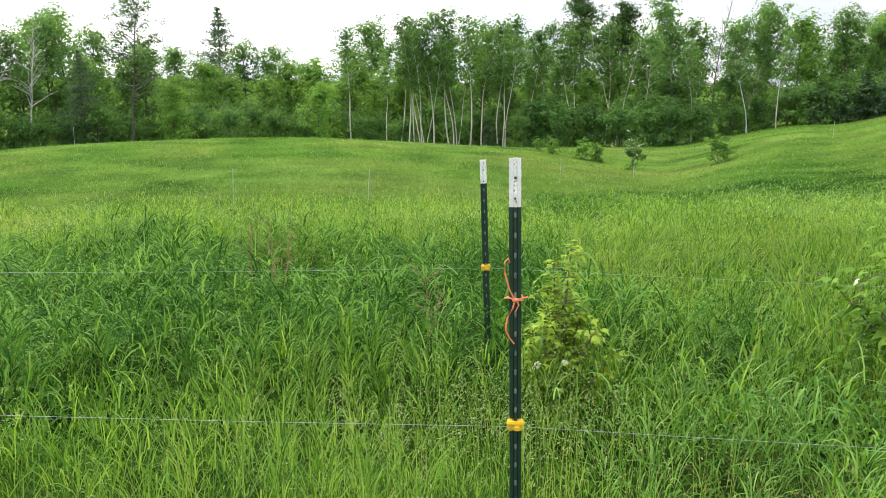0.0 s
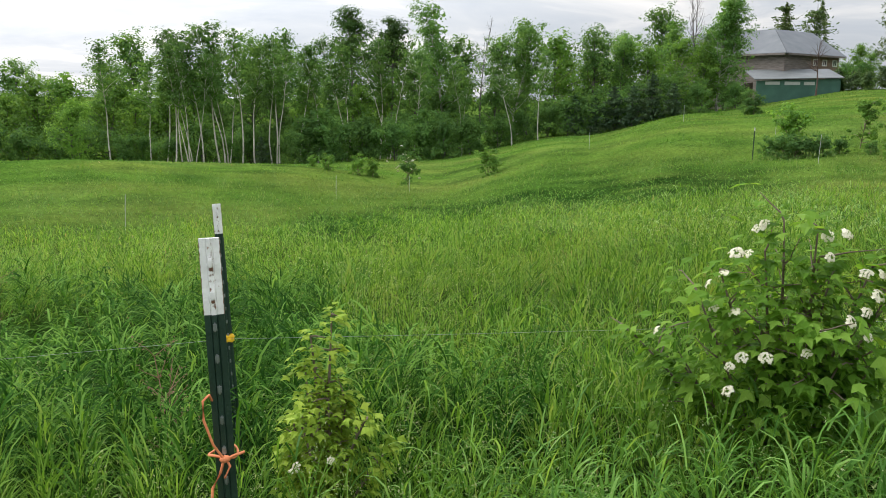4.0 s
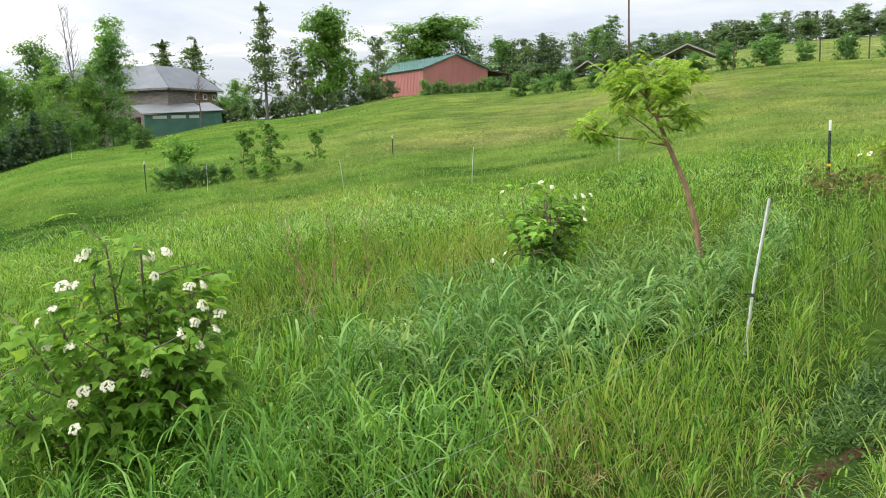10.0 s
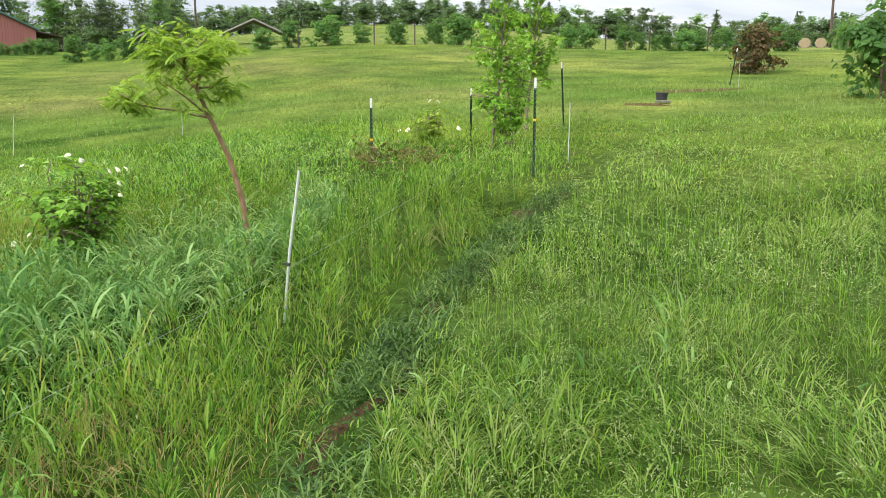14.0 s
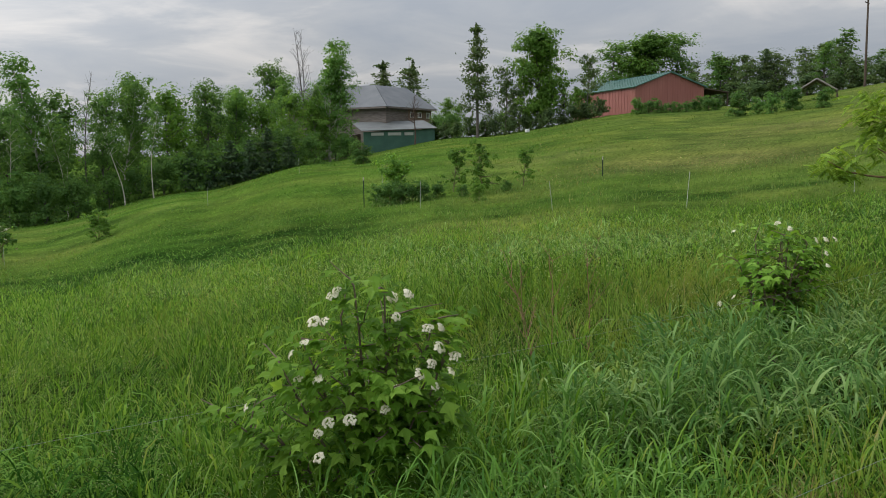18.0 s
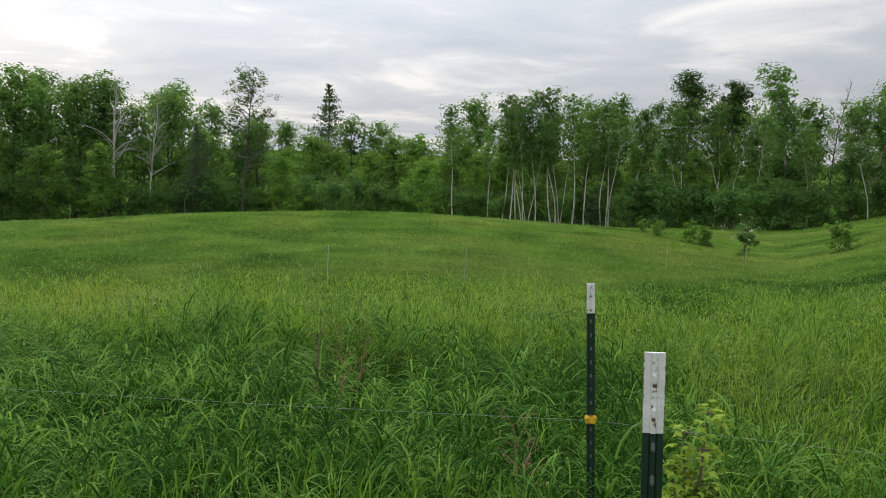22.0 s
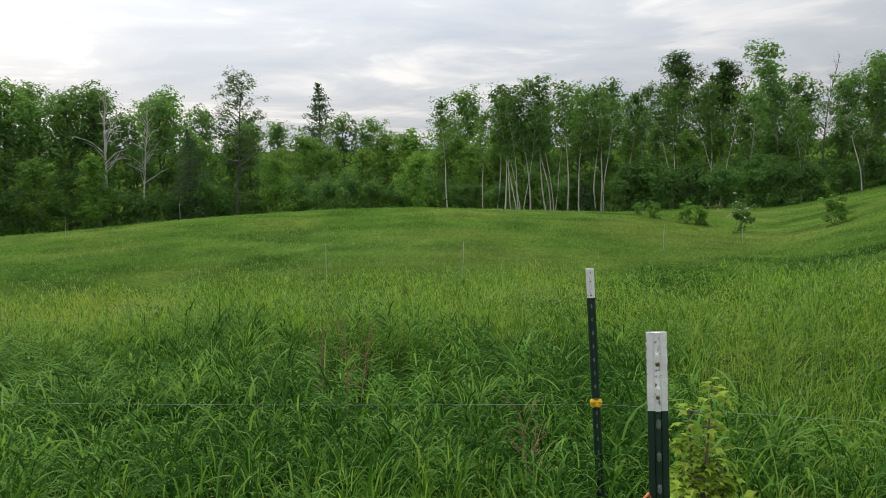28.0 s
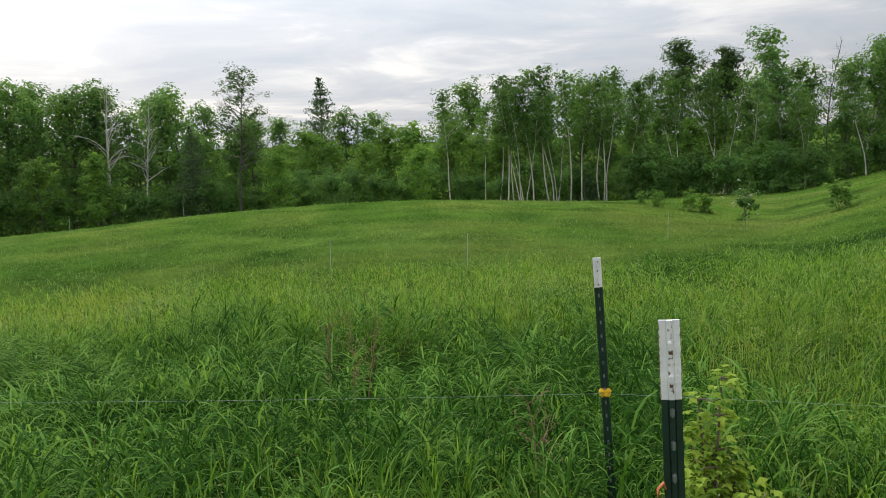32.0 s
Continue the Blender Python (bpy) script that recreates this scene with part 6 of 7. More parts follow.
GRASS_YELLOW = foliage("grass_yellow", (0.090, 0.160, 0.020), (0.165, 0.255, 0.036), (0.27, 0.36, 0.075), through=0.42, patch=0.8, tint=(0.36, 0.32, 0.12), single=0.6, tuft=(3.0, 0.9))
GRASS_LUSH = foliage("grass_lush", (0.013, 0.050, 0.006), (0.044, 0.124, 0.016), (0.160, 0.300, 0.060), rough=0.6, through=0.40, patch=0.6, gloss=0.02, single=0.85, tuft=(2.2, 0.9))
GRASS_RYE = foliage("grass_rye", (0.058, 0.140, 0.034), (0.130, 0.248, 0.066), (0.265, 0.390, 0.145), rough=0.5, through=0.38, patch=0.9, gloss=0.05, single=0.85)
GRASS_BROAD = foliage("grass_broad", (0.044, 0.120, 0.016), (0.100, 0.222, 0.034), (0.200, 0.345, 0.085), rough=0.42, through=0.42, patch=1.2, gloss=0.1, single=0.8)
GRASS_PASTURE = foliage("grass_pasture", (0.046, 0.102, 0.013), (0.118, 0.218, 0.030), (0.235, 0.350, 0.080), rough=0.45, through=0.42, patch=0.8, tint=(0.28, 0.33, 0.11), gloss=0.08, single=0.8, tuft=(4.5, 1.0))
GRASS_TRAIL = foliage("grass_trail", (0.024, 0.066, 0.011), (0.070, 0.150, 0.027), (0.185, 0.295, 0.070), rough=0.45, through=0.3, patch=2.0, gloss=0.2)
WEED_LEAF = foliage("weed_leaf", (0.022, 0.052, 0.012), (0.050, 0.100, 0.022), (0.095, 0.155, 0.04), through=0.3, patch=3.0, gloss=0.06)
GRASS_FAR = foliage("grass_far", (0.036, 0.106, 0.014), (0.084, 0.188, 0.026), (0.140, 0.250, 0.045), through=0.42, patch=0.28, single=0.3, tuft=(1.3, 1.3))
GRASS_FAR_YELLOW = foliage("grass_far_yellow", (0.076, 0.140, 0.023), (0.114, 0.188, 0.037), (0.160, 0.225, 0.054), through=0.42, patch=0.28, single=0.3, tuft=(1.3, 1.2))
GRASS_PALE = foliage("grass_pale", (0.17, 0.20, 0.07), (0.22, 0.24, 0.09), (0.28, 0.28, 0.12), through=0.3, patch=0.2)
GRASS_DRY = foliage("grass_dry", (0.20, 0.155, 0.060), (0.34, 0.275, 0.115), (0.46, 0.40, 0.19), through=0.25, patch=1.5)
GRASS_SPIKE = foliage("grass_spike", (0.12, 0.20, 0.05), (0.17, 0.26, 0.075), (0.24, 0.33, 0.11), through=0.35, patch=0.5)
GRASS_SEED = foliage("grass_seed", (0.19, 0.27, 0.09), (0.28, 0.36, 0.145), (0.40, 0.45, 0.23), through=0.3, patch=1.0)


def rough(x, y, scale, seed):
    """Cheap smooth noise, about 0 to 1."""
    rng = R(seed)
    v = np.zeros_like(x)
    for k in range(6):
        a, p = rng.random() * 6.283, rng.random() * 6.283
        f = scale * rng.uniform(0.6, 1.9)
        v += np.sin((x * math.cos(a) + y * math.sin(a)) * f + p + 1.2 * np.sin((y * math.cos(a) - x * math.sin(a)) * f * 0.6 + 2 * p))
    return np.clip(0.5 + v / 6.5, 0, 1)


def tufts(x, y, cell, pull):
    """Draws the roots together into tufts; gives the new places, the way out of each tuft and two numbers of its own."""
    ix, iy = np.floor(x / cell), np.floor(y / cell)

    def own(a, b):
        v = np.sin(ix * a + iy * b) * 43758.5453
        return v - np.floor(v)
    r1, r2, r3, r4 = own(127.1, 311.7), own(269.5, 183.3), own(419.2, 371.9), own(77.7, 153.1)
    cx, cy = (ix + 0.1 + 0.8 * r1) * cell, (iy + 0.1 + 0.8 * r2) * cell
    out = np.arctan2(y - cy, x - cx)
    return cx + (x - cx) * pull, cy + (y - cy) * pull, out, r3, r4


def blades(name, x, y, h, w, mat, rng, start=(2, 16), arch=(21, 96), levels=3, label="", wind=None, sway=1.0, lift=None, bend=1.6, laid=None):
    """Grass blades as thin strips that rise and arch over; start and arch: ranges in degrees; lift: where on its stem each begins; laid: how far each is beaten down."""
    n = len(x)
    z0 = land(x, y) - 0.03 + (0 if lift is None else lift)
    az = rng.random(n) * 6.283 if wind is None else wind + rng.normal(size=n) * sway
    face = az + 1.571 + rng.normal(size=n) * 0.5
    a0, a1 = np.radians(rng.uniform(*start, n)), np.radians(rng.uniform(*arch, n))
    if laid is not None:
        a0 = a0 + laid * np.radians(62)
        a1 = a1 * (1 - 0.6 * laid)
    V = np.zeros((n, 2 * levels + 1, 3))
    cx, cy, cz = x.copy(), y.copy(), z0.copy()
    for i in range(levels + 1):
        t = i / levels
        if i:
            m = (i - 0.5) / levels
            ang = np.minimum(a0 + a1 * m**bend, 2.6)
            cx = cx + np.cos(az) * np.sin(ang) * h / levels
            cy = cy + np.sin(az) * np.sin(ang) * h / levels
            cz = cz + np.cos(ang) * h / levels
        ww = w * 0.5 * (0.8 + 0.6 * t) * (1 - t**2.5)
        if i < levels:
            V[:, 2 * i] = np.stack([cx - np.cos(face) * ww, cy - np.sin(face) * ww, cz], 1)
            V[:, 2 * i + 1] = np.stack([cx + np.cos(face) * ww, cy + np.sin(face) * ww, cz], 1)
        else:
            V[:, 2 * i] = np.stack([cx, cy, cz], 1)
    k = (np.arange(n) * (2 * levels + 1))[:, None]
    quads = np.concatenate([k + [2 * i, 2 * i + 1, 2 * i + 3, 2 * i + 2] for i in range(levels - 1)] or [np.zeros((0, 4), int)])
    i = levels - 1
    tris = k + [2 * i, 2 * i + 1, 2 * i + 2]
    ob = new(name, mesh_of(name, V.reshape(-1, 3), [quads, tris], mat))
    return tagged(ob, label, "grass", kind="stuff")


FENCE = lambda x: 1.21 - 0.325 * (x - 0.41)
TRAIL = [(0.2, -0.35), (2.2, -0.22), (3.55, -0.31), (4.6, -0.52), (5.77, -0.81), (6.74, -1.16), (7.94, -1.66), (8.9, -2.0), (10.1, -2.6), (13.0, -3.9), (18, -6.0), (24, -8.3)]


def trail_distance(x, y):
    d = np.full(len(x), 99.0)
    for (x0, y0), (x1, y1) in zip(TRAIL[:-1], TRAIL[1:]):
        t = np.clip(((x - x0) * (x1 - x0) + (y - y0) * (y1 - y0)) / ((x1 - x0) ** 2 + (y1 - y0) ** 2), 0, 1)
        d = np.minimum(d, np.hypot(x - x0 - t * (x1 - x0), y - y0 - t * (y1 - y0)))
    return d


def trail_side(x, y):
    """How far a place lies beyond the trail, toward the fences."""
    pts = np.array(TRAIL)
    return y - np.interp(x, pts[:, 0], pts[:, 1])


def lush_of(x, y):
    """Where the dark rank grass of the wet hollow grows, 0 to 1."""
    b, d = np.degrees(np.arctan2(x, y)), np.hypot(x, y)
    v = (1.15 * np.exp(-((d - 6.9) / 1.7) ** 2) + 0.7 * np.exp(-((d - 4.4) / 1.6) ** 2)) * np.clip((24 - b) / 12, 0, 1)
    v += 0.62 * np.exp(-((d - 4.0) / 1.3) ** 2) * np.clip((46 - b) / 12, 0, 1) * np.clip((b - 8) / 10, 0, 1)
    torn = 0.15 + 1.5 * rough(x, y, 1.3, 6) * (0.4 + rough(x * 0.5 + y * 0.4, y * 1.3 - x * 0.7, 1.1, 9))
    v += 1.6 * np.exp(-((d - 18.4) / 1.3) ** 2) * np.exp(-((b - 18) / 6) ** 2) * torn
    v += 1.7 * np.exp(-((d - 25.0 + 0.05 * (b - 36)) / 4.0) ** 2) * np.exp(-((b - 36) / 10) ** 2) * torn
    v += 1.2 * np.exp(-((d - 21.5) / 1.6) ** 2) * np.exp(-((b - 25) / 6) ** 2) * torn
    v += 0.7 * np.exp(-((d - 25.6) / 2.0) ** 2) * np.exp(-((b - 66) / 14) ** 2) * torn
    v += 0.6 * np.exp(-((d - 16.5) / 2.0) ** 2) * np.exp(-((b - 80) / 9) ** 2) * torn
    v += 0.5 * np.clip(rough(x, y, 0.55, 7) * 2.6 - 1.55, 0, 1) * np.clip((d - 9) / 4, 0, 1) * np.clip((50 - b) / 14, 0, 1)
    v *= 0.55 + 0.9 * rough(x, y, 0.5, 5)
    return np.clip((v - 0.22) * 1.6, 0, 1)


def gold_of(x, y):
    """Where the grass is yellow-green, 0 to 1."""
    d, ang = np.hypot(x, y), np.degrees(np.arctan2(x, y))
    v = (0.10 + 0.62 * rough(x, y, 0.45, 13) ** 1.7) * (0.42 + 0.35 * np.clip((d - 12) / 8, 0, 1) + 0.6 * np.clip((ang - 34) / 36, 0, 1))
    v += 0.55 * np.exp(-((d - 15) / 2.5) ** 2 - ((ang + 22) / 7) ** 2) + 0.6 * np.exp(-((d - 37) / 6) ** 2 - ((ang - 20) / 6) ** 2) + 0.6 * np.exp(-((d - 8.9) / 1.2) ** 2 - ((ang - 34) / 5) ** 2)
    return np.clip(v, 0, 1)


def straw_of(x, y):
    """Dry patches up the hill."""
    d, ang = np.hypot(x, y), np.degrees(np.arctan2(x, y))
    v = 0.75 * np.exp(-((d - 36) / 5) ** 2 - ((ang - 68) / 9) ** 2) * rough(x, y, 0.45, 51) + 0.5 * np.exp(-((d - 48) / 8) ** 2 - ((ang - 80) / 14) ** 2) * rough(x, y, 0.35, 53)
    v += 0.35 * np.exp(-((d - 33) / 4) ** 2 - ((ang - 92) / 9) ** 2) * rough(x, y, 0.5, 57)
    return np.clip(v, 0, 1)


STRIP_X = np.array([2.4, 3.0, 3.4, 4.0, 4.8, 5.4, 7.0, 9.4, 12.0])
STRIP_Y = np.array([0.2, 0.7, 1.15, 1.25, 0.75, 0.15, -0.15, -0.9, -3.0])


def strip_of(x, y):
    """The thin yellowed strip between the trail and the rank grass."""
    top = np.interp(x, STRIP_X, STRIP_Y)
    return np.clip((trail_side(x, y) - 0.05) / 0.15, 0, 1) * np.clip((top - y) / 0.25, 0, 1) * np.clip((x - 1.6) / 0.7, 0, 1)


def mark_ground():
    me = bpy.data.objects["ground"].data
    co = np.zeros(len(me.vertices) * 3, np.float32)
    me.vertices.foreach_get("co", co)
    x, y = co[0::3].astype(float), co[1::3].astype(float)
    for name, v in (("rank", 0.85 * lush_of(x, y)), ("gold", gold_of(x, y) * np.clip((np.hypot(x, y) - 9) / 5, 0, 1)), ("straw", straw_of(x, y) )):
        me.attributes.new(name, "FLOAT", "POINT").data.foreach_set("value", np.clip(v, 0, 1).astype(np.float32))


mark_ground()


def make_grass():
    rng = R(77)
    # from, to, roots to the square metre, width, joints, height
    bands = ((0.9, 4.6, 2500, 0.0050, 3, 1.0), (4.6, 10, 1150, 0.0072, 3, 1.0), (10, 20, 330, 0.0125, 2, 0.85), (20, 38, 105, 0.027, 1, 0.6), (38, 64, 28, 0.058, 1, 0.42), (64, 126, 8, 0.12, 1, 0.45))
    sets = {}
    for r0, r1, dens, width, lev, short in bands:
        area = 0.5 * radians(168) * (r1**2 - r0**2)
        n = int(area * dens)
        d = np.sqrt(rng.uniform(r0**2, r1**2, n)); b = np.radians(rng.uniform(-38, 130, n))
        x, y = d * np.sin(b), d * np.cos(b)
        # clear of the walker
        keep = np.hypot(x - 0.3, y + 0.35) > 1.15
        x, y = x[keep], y[keep]
        d = np.hypot(x, y)
        cell = 0.15 if r0 < 4 else 0.30 if r0 < 9 else 0.42 if r0 < 19 else 0.9 if r0 < 37 else 1.8
        pull = 0.62 if r0 < 9 else 0.8 if r0 < 19 else 0.9
        x, y, out, own, own2 = tufts(x, y, cell, pull)
        n = len(x)
        if r0 > 19:                    # far off the meadow closes
            own, own2, out = rng.random(n), rng.random(n), rng.random(n) * 6.283
        chance = rng.random(n)
        s = y - FENCE(x)
        lush = lush_of(x, y)
        tr, side = trail_distance(x, y), trail_side(x, y)
        ang = np.degrees(np.arctan2(x, y))
        pasture = np.clip(-side / 0.2, 0, 1)
        strip = strip_of(x, y)
        # along and across lines beside the fence
        al, ac = (x - 5.7) * 0.955 - (y - 1.15) * 0.296, (x - 5.7) * 0.296 + (y - 1.15) * 0.955
        rye = np.clip(2.6 - 1.7 * np.hypot(al / 1.6, ac / 0.62), 0, 1)
        rye = np.maximum(rye, 0.8 * np.clip(2.4 - 1.7 * np.hypot((x - 8.6) / 1.2, (y - 0.25) / 0.3), 0, 1))
        al2, ac2 = (x - 2.6) * 0.955 - (y - 1.45) * 0.296, (x - 2.6) * 0.296 + (y - 1.45) * 0.955
        broad = np.clip(2.2 - 1.5 * np.hypot(al2 / 1.5, ac2 / 0.65), 0, 1) * 0.8
        tall = np.clip((s + 0.35) / 0.5, 0, 1)          # the ungrazed side of the fence
        tall = tall * (1 - 0.55 * np.clip((d - 11) / 8, 0, 1) * (ang > 62)) * (1 - 0.3 * strip)
        lump = rough(x, y, 2.3, 11)
        h = (0.19 + 0.28 * tall) * rng.uniform(0.6, 1.15, n) * (0.55 + 0.85 * lump) * (0.62 + 0.76 * own) * short
        h *= 1 - (0.12 if r0 < 9 else 0.22) * lush
        h *= np.clip(0.62 + 0.16 * d, 0.8, 1)
        matted = np.exp(-(((x - 1.42) / 0.40) ** 2 + ((y - 1.45) / 0.32) ** 2))      # old straw pressed flat
        h *= 1 - 0.5 * matted
        h *= 1 + 0.25 * np.exp(-(np.hypot(x - 2.30, y - 1.60) / 0.5) ** 2)
        alive = rng.random(n) > np.clip(1 - tr / 0.1, 0, 1) * np.clip(1.6 * rough(x, y, 3.5, 3) - 0.35, 0, 0.85)
        gold = gold_of(x, y)
        kind = np.where(0.5 * chance + 0.5 * own2 < lush, 2, np.where(0.5 * rng.random(n) + 0.5 * own < gold, 1, 0))
        kind = np.where(rng.random(n) < broad, 5, kind)
        kind = np.where(rng.random(n) < 0.5 * strip, np.where(rng.random(n) < 0.7, 1, 6), kind)
        kind = np.where(rng.random(n) < 0.85 * pasture * (d < 34), 6, kind)
        clover = 0.12 * pasture * rough(x, y, 2.8, 59) * (d < 16)
        kind = np.where(0.5 * rng.random(n) + 0.5 * own2 < clover, 3, kind)
        kind = np.where(rng.random(n) < rye, 3, kind)
        worn = np.clip(1.35 - tr / 0.16, 0, 1) * np.clip((x - 1.0) / 1.0, 0, 1) * np.clip((15 - x) / 6, 0, 1)
        kind = np.where(rng.random(n) < 0.8 * worn, 7, kind)
        h *= 1 - 0.6 * np.clip(1.3 - tr / 0.20, 0, 1) * (x > 1.2)
        sheen = 0.55 * np.exp(-((d - 14.5) / 3.0) ** 2 - ((ang - 62) / 22) ** 2) * (0.3 + rough(x, y, 0.7, 61))
        sheen += 0.6 * np.exp(-((d - 21.5) / 2.4) ** 2 - ((ang - 36) / 8) ** 2) * (0.2 + rough(x, y, 0.9, 63))
        kind = np.where(rng.random(n) < sheen, 3, kind)
        dry = 0.5 * matted + np.exp(-(((x - 3.1) / 0.6) ** 2 + ((y + 0.12) / 0.25) ** 2)) * 0.3
        dry += np.exp(-(((x - 3.2) / 0.75) ** 2 + ((y - 0.62) / 0.3) ** 2)) * 0.4 + np.exp(-(((x - 4.3) / 0.3) ** 2 + ((y + 0.2) / 0.15) ** 2)) * 0.4
        dry += 0.10 * strip * rough(x, y, 3.0, 65)
        dry += 0.6 * straw_of(x, y)
        pale = np.clip((d - 66) / 6, 0, 1) * np.clip((ang - 76) / 6, 0, 1)
        olive = np.clip((d - 24) / 14, 0, 1) * np.clip((ang - 50) / 12, 0, 1)
        kind = np.where(rng.random(n) < 0.45 * pale + 0.38 * olive * rough(x, y, 0.3, 55), 1, kind)
        dry += 0.6 * pale + 0.15 * olive * (0.2 + rough(x, y, 0.2, 49))
        kind = np.where(rng.random(n) < 0.006 + dry, 4, kind)
        h = np.minimum(np.where(kind == 4, h * 0.7, h), rng.uniform(0.46, 0.60, n))
        for k in range(8):
            m = alive & (kind == k)
            if m.any():
                sets[k, r0] = (x[m], y[m], h[m], width, lev, out[m], own[m])
    # name, material, label, start, arch, width near by, share that begins up the stem, where on the stem, how long there, how long from the root
    spec = {0: ("meadow_grass", GRASS_MEADOW, "fine bright green meadow grass", (3, 30), (25, 115), 0.0066, 0.84, (0.25, 0.92), (0.18, 0.36), 0.80),
            1: ("yellow_grass", GRASS_YELLOW, "yellow-green meadow grass", (3, 28), (20, 105), 0.0052, 0.74, (0.2, 0.9), (0.20, 0.40), 0.88),
            2: ("lush_grass", GRASS_LUSH, "dark lush lodged grass of the wet hollow", (10, 60), (50, 160), 0.0088, 0.88, (0.45, 1.05), (0.22, 0.42), 0.62),
            3: ("rye_grass", GRASS_RYE, "tall bluish broad-bladed grass", (8, 45), (60, 150), 0.0115, 0.85, (0.35, 0.9), (0.24, 0.42), 0.72),
            4: ("dry_grass", GRASS_DRY, "dry straw-coloured grass", (4, 44), (25, 110), 0.0045, 0.1, (0.1, 0.5), (0.4, 0.7), 0.9),
            5: ("broad_grass", GRASS_BROAD, "bright green broad-bladed drooping grass", (6, 36), (45, 145), 0.0084, 0.84, (0.25, 0.95), (0.18, 0.36), 0.66),
            6: ("pasture_grass", GRASS_PASTURE, "short bright green tangled pasture grass", (5, 50), (25, 125), 0.0050, 0.55, (0.15, 0.95), (0.40, 0.80), 1.0),
            7: ("trail_grass", GRASS_TRAIL, "short dark green grass trodden along the trail", (15, 70), (20, 110), 0.0065, 0.3, (0.1, 0.6), (0.45, 0.8), 0.9)}
    for (k, r0), (x, y, h, width, lev, out, own) in sets.items():
        name, mat, label, start, arch, wide, stemmed, on, long_, whole = spec[k]
        n = len(x)
        d = np.hypot(x, y)
        drop = k in (2, 3, 5)
        if k == 3 and r0 < 9:
            h = np.where(trail_side(x, y) > 0, np.where(d < 9, np.maximum(h, 0.40 * rng.uniform(0.75, 1.15, n)), h), h * 1.1)
        up = rng.random(n) < stemmed * (r0 < 37)
        lift = np.where(up, rng.uniform(*on, n) * h, 0)
        length = np.where(up, h * rng.uniform(*long_, n) * (1.25 if drop else 1.1), h * whole)
        if r0 < 9:
            thick = wide * np.clip(d / 2.8, 0.55, 1.2) * (1 if up.all() else np.where(up, 1.0, 0.75))
        else:
            thick = np.full(n, width * (1.3 if drop else 1.0))
        if r0 >= 20:
            mat = {0: GRASS_FAR, 1: GRASS_FAR_YELLOW, 6: GRASS_FAR_YELLOW, 4: GRASS_PALE if r0 > 60 else GRASS_DRY}.get(k, mat)
            start = (start[0] + 4, start[1] + (8 if k == 2 else 22))
        # beaten down in patches, all one way
        flat = rough(x, y, 1.5, 17)
        way = 6.283 * rough(x, y, 0.55, 15) + 0.9 * np.sin(own * 6.283)
        if k == 2:
            laid = np.clip(2.6 * flat - 0.85, 0, 1) * np.clip((d - 4.6) / 1.2, 0, 1) * (1 if r0 < 9 else 0.35)
        elif k == 7:
            laid = np.full(n, 0.3)
        else:
            laid = 0.75 * np.clip(2.6 * flat - 1.25, 0, 1) * np.clip((d - 5.0) / 2.5, 0.5 if k == 6 else 0, 1)
        wind = np.where(laid > 0.25, way, out)
        blades(name, x, y, length, thick * rng.uniform(0.55, 1.4, n), mat, rng, start, arch, max(lev, 4) if drop and r0 < 9 else lev, label, wind, 0.65, lift, 1.2 if drop else 1.5, laid)


make_grass()


def grass_behind():
    """The same meadow on the side the walker came from."""
    rng = R(79)
    n = 45000
    d = np.sqrt(rng.uniform(1.2, 24**2, n)); b = np.radians(rng.uniform(130, 322, n))
    x, y = d * np.sin(b), d * np.cos(b)
    keep = np.hypot(x - 0.3, y + 0.35) > 1.15
    x, y, out, own, own2 = tufts(x[keep], y[keep], 0.3, 0.7)
    h = 0.3 * rng.uniform(0.55, 1.2, len(x)) * (0.72 + 0.56 * own)
    for mat, label, m in ((GRASS_MEADOW, "fine bright green meadow grass", own2 < 0.7), (GRASS_YELLOW, "yellow-green meadow grass", own2 >= 0.7)):
        blades("meadow_grass", x[m], y[m], h[m], 0.024 * rng.uniform(0.6, 1.4, m.sum()), mat, rng, (2, 22), (20, 105), 2, label, out[m], 0.7)


grass_behind()


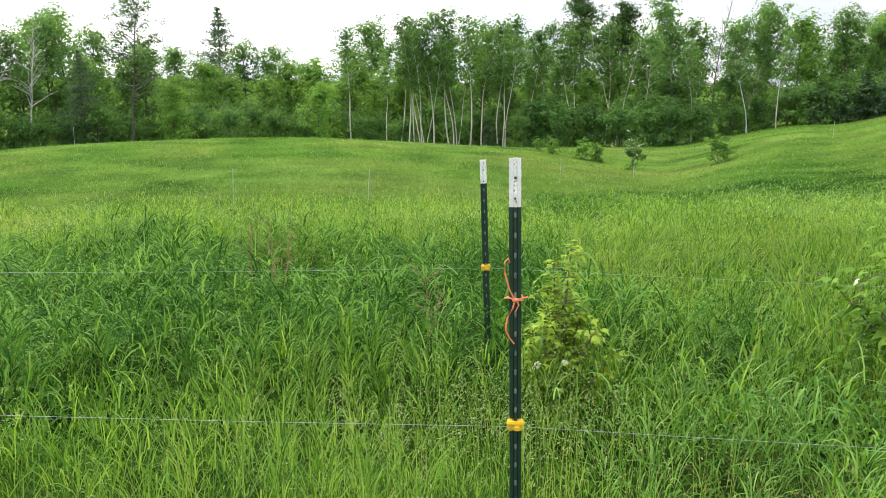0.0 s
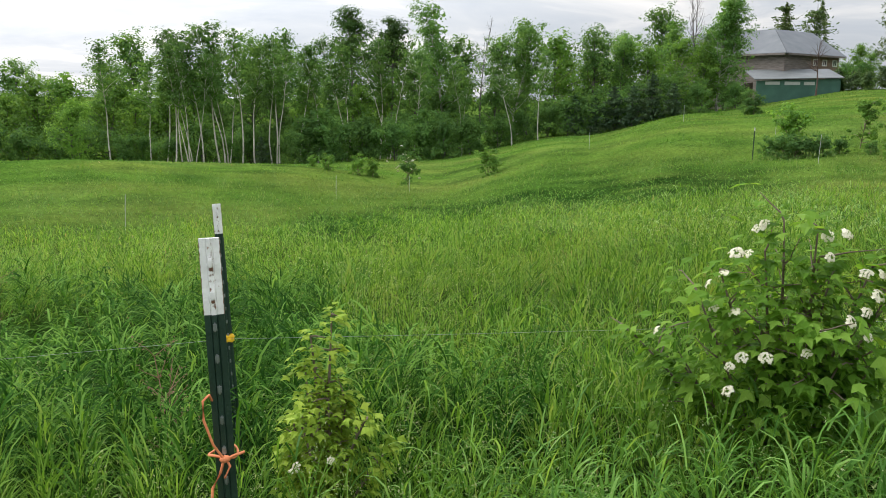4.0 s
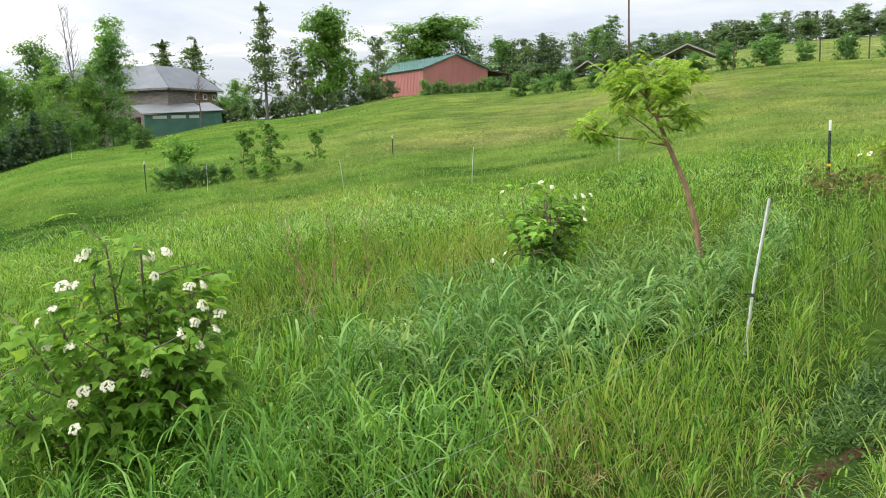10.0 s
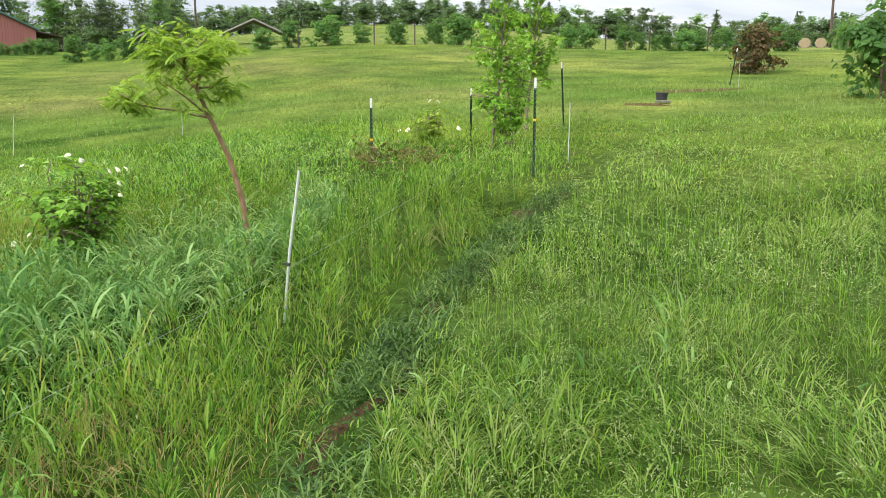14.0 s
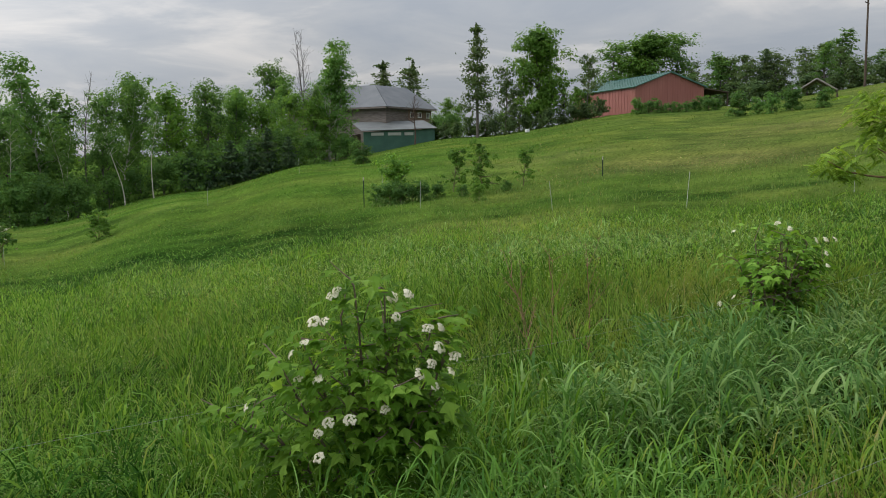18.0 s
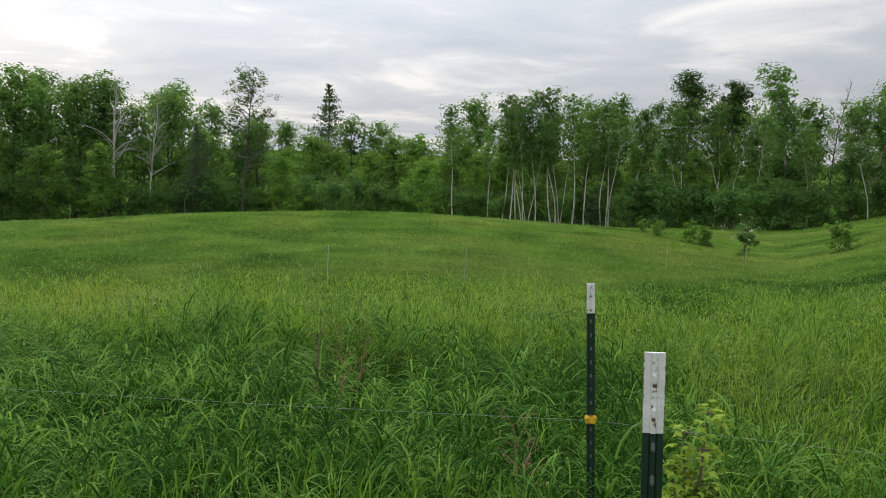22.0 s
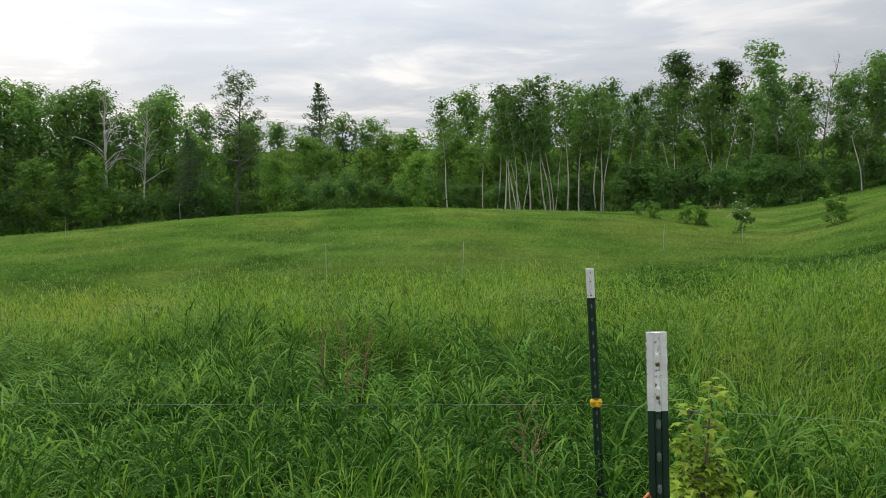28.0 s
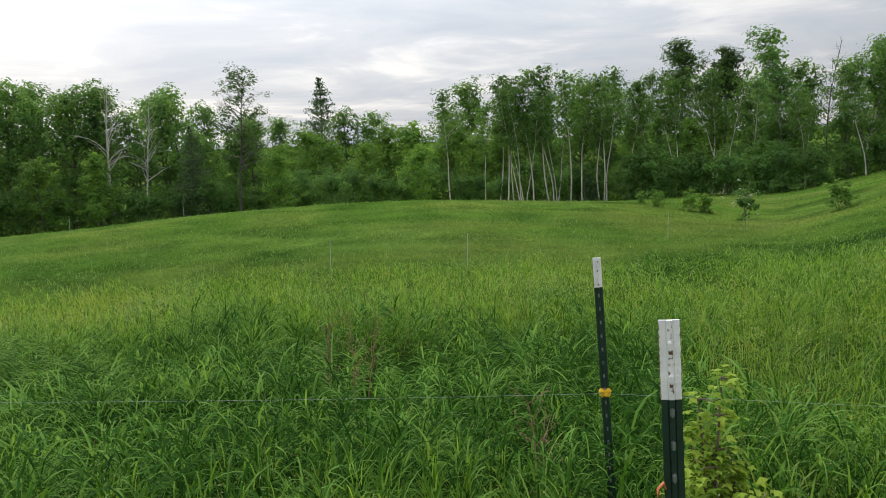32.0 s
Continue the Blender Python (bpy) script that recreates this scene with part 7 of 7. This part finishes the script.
def seed_heads():
    """Flowering grass stems: loose pale panicles near by, slim spikes farther off."""
    rng = R(88)
    for r0, r1, dens, per, leaf in ((1.5, 6.0, 110, 18, 0.0100), (6.0, 12.0, 55, 8, 0.0160), (12.0, 34.0, 16, 0, 0)):
        n = int(0.5 * radians(166) * (r1**2 - r0**2) * dens)
        d = np.sqrt(rng.uniform(r0**2, r1**2, n)); b = np.radians(rng.uniform(-38, 128, n))
        x, y = d * np.sin(b), d * np.cos(b)
        side = trail_side(x, y)
        thick = 0.10 + 0.75 * rough(x, y, 1.1, 23) ** 2 + 1.1 * np.clip(-side / 0.4, 0, 1) * rough(x, y, 1.9, 25)
        keep = (np.hypot(x - 0.3, y + 0.35) > 1.3) & (rng.random(n) < thick) & (trail_distance(x, y) > 0.3) & (lush_of(x, y) < 0.75)
        x, y = x[keep], y[keep]
        if r0 < 2:                     # a stand of them at the foot of the posts
            x = np.concatenate([x, rng.normal(0.5, 0.42, 240)]); y = np.concatenate([y, rng.normal(1.75, 0.28, 240)])
        n = len(x)
        d = np.hypot(x, y)
        h = np.where(y - FENCE(x) > -0.3, 0.56, 0.36) * rng.uniform(0.75, 1.2, n) * np.clip(1.25 - d / 40, 0.6, 1)
        z0 = land(x, y) - 0.03
        if per:
            blades("grass_stem", x, y, h, np.full(n, 0.0022 if r0 < 5 else 0.004), GRASS_MEADOW, rng, (0, 6), (4, 18), 2, "thin flowering grass stems")
            t = rng.uniform(0.70, 1.03, (n, per))
            wide = 0.036 * (1.05 - t) / 0.35 + 0.004
            cx = x[:, None] + rng.normal(size=(n, per)) * wide; cy = y[:, None] + rng.normal(size=(n, per)) * wide
            c = np.stack([cx, cy, z0[:, None] + h[:, None] * t], -1).reshape(-1, 3)
            ob = new("grass_seed_heads", mesh_of("grass_seed_heads", *cards(c, leaf * rng.uniform(0.6, 1.5, len(c)), rng, 0.2, 3.0), GRASS_SEED))
            tagged(ob, "pale loose grass seed heads", "grass", kind="stuff")
        else:
            k = np.repeat(np.arange(n), 2)
            blades("grass_seed_heads", x[k] + rng.normal(size=2 * n) * 0.03, y[k] + rng.normal(size=2 * n) * 0.03, rng.uniform(0.06, 0.14, 2 * n), np.clip(d[k] * 0.0006, 0.008, 0.017), GRASS_SPIKE, rng, (2, 30), (5, 40), 2, "pale grass seed heads over the meadow", lift=h[k] * rng.uniform(0.7, 0.95, 2 * n))


seed_heads()


def trail_soil():
    """Trodden earth along the foot trail: one uneven ribbon."""
    rng = R(91)
    pts = np.array(TRAIL[:9])
    seg = np.hypot(*np.diff(pts, axis=0).T)
    u = np.concatenate([[0], np.cumsum(seg)])
    q = np.arange(0.3, u[-1], 0.07)
    earth = material("trail_earth", [(0.3, (0.034, 0.021, 0.010)), (0.7, (0.090, 0.058, 0.028))], 9, 0.95, 0, 0.9)
    earth.node_tree.nodes["Principled BSDF"].inputs["Specular IOR Level"].default_value = 0.05
    x, y = np.interp(q, u, pts[:, 0]), np.interp(q, u, pts[:, 1])
    k = np.ones(9) / 9
    x, y = np.convolve(x, k, "valid"), np.convolve(y, k, "valid")
    y = y + 0.05 * np.sin(x * 2.3) + 0.03 * np.sin(x * 5.1 + 1)
    tx, ty = np.gradient(x), np.gradient(y)
    n_ = np.hypot(tx, ty); nx, ny = -ty / n_, tx / n_
    wl = 0.02 + 0.16 * rough(x, y, 2.5, 31) ** 2 + 0.02 * rng.random(len(x)); wr = 0.02 + 0.16 * rough(x, y, 2.5, 37) ** 2 + 0.02 * rng.random(len(x))
    rows = []
    for f in (-1, -0.5, 0, 0.5, 1):
        o = np.where(f < 0, wl, wr) * f
        X, Y = x + nx * o, y + ny * o
        rows.append(np.stack([X, Y, land(X, Y) + 0.014 * (1 - abs(f)) - 0.004 + rng.normal(size=len(x)) * 0.005], 1))
    V = np.stack(rows, 1).reshape(-1, 3)
    i, j = np.meshgrid(np.arange(len(x) - 1), np.arange(4), indexing="ij")
    a = i * 5 + j
    F = np.stack([a, a + 5, a + 6, a + 1], -1).reshape(-1, 4)
    tagged(new("trail", mesh_of("trail", V, [F], earth, True)), "trodden dark earth of a narrow foot trail", "trail", kind="structure")


trail_soil()


def trail_mat():
    """Short dark blades that close over the trodden trail."""
    rng = R(93)
    n = 9000
    pts = np.array(TRAIL)
    k, f = rng.integers(0, 8, n), rng.random(n)
    c = pts[k] + (pts[k + 1] - pts[k]) * f[:, None] + np.clip(rng.normal(size=(n, 2)), -2, 2) * 0.10
    keep = (rng.random(n) < 1.5 - 1.7 * rough(c[:, 0], c[:, 1], 3.5, 3)) & (np.hypot(c[:, 0] - 0.3, c[:, 1] + 0.35) > 1.15)
    x, y = c[keep].T
    n = len(x)
    blades("trail_grass", x, y, rng.uniform(0.07, 0.20, n), rng.uniform(0.006, 0.012, n), GRASS_TRAIL, rng, (10, 75), (20, 110), 3, "short dark green grass trodden along the trail", lift=rng.uniform(0, 0.05, n))


trail_mat()


def trail_weeds():
    """Low broad leaves that grow over the trodden trail."""
    rng = R(95)
    n = 10000
    k = rng.integers(1, 8, n)
    f = rng.random(n)
    pts = np.array(TRAIL)
    c = pts[k] + (pts[k + 1] - pts[k]) * f[:, None] + rng.normal(size=(n, 2)) * 0.075
    keep = rng.random(n) < 0.12 + 0.9 * rough(c[:, 0], c[:, 1], 3.2, 41)
    c = c[keep]; n = len(c)
    z = land(c[:, 0], c[:, 1]) + rng.uniform(0.01, 0.11, n)
    ahead = rng.normal(size=(n, 3)) * np.array([1, 1, 0.3]) + np.array([0, 0, 0.25])
    ob = new("trail_weeds", mesh_of("trail_weeds", *scatter(OVAL_V, OVAL_F, np.column_stack([c, z]), rng.normal(size=(n, 3)) * 0.5 + np.array([0, 0, 1.0]), ahead, rng.uniform(0.012, 0.032, n)), WEED_LEAF))
    tagged(ob, "low dark broad-leaved weeds on the trail", "weeds", kind="stuff")


trail_weeds()
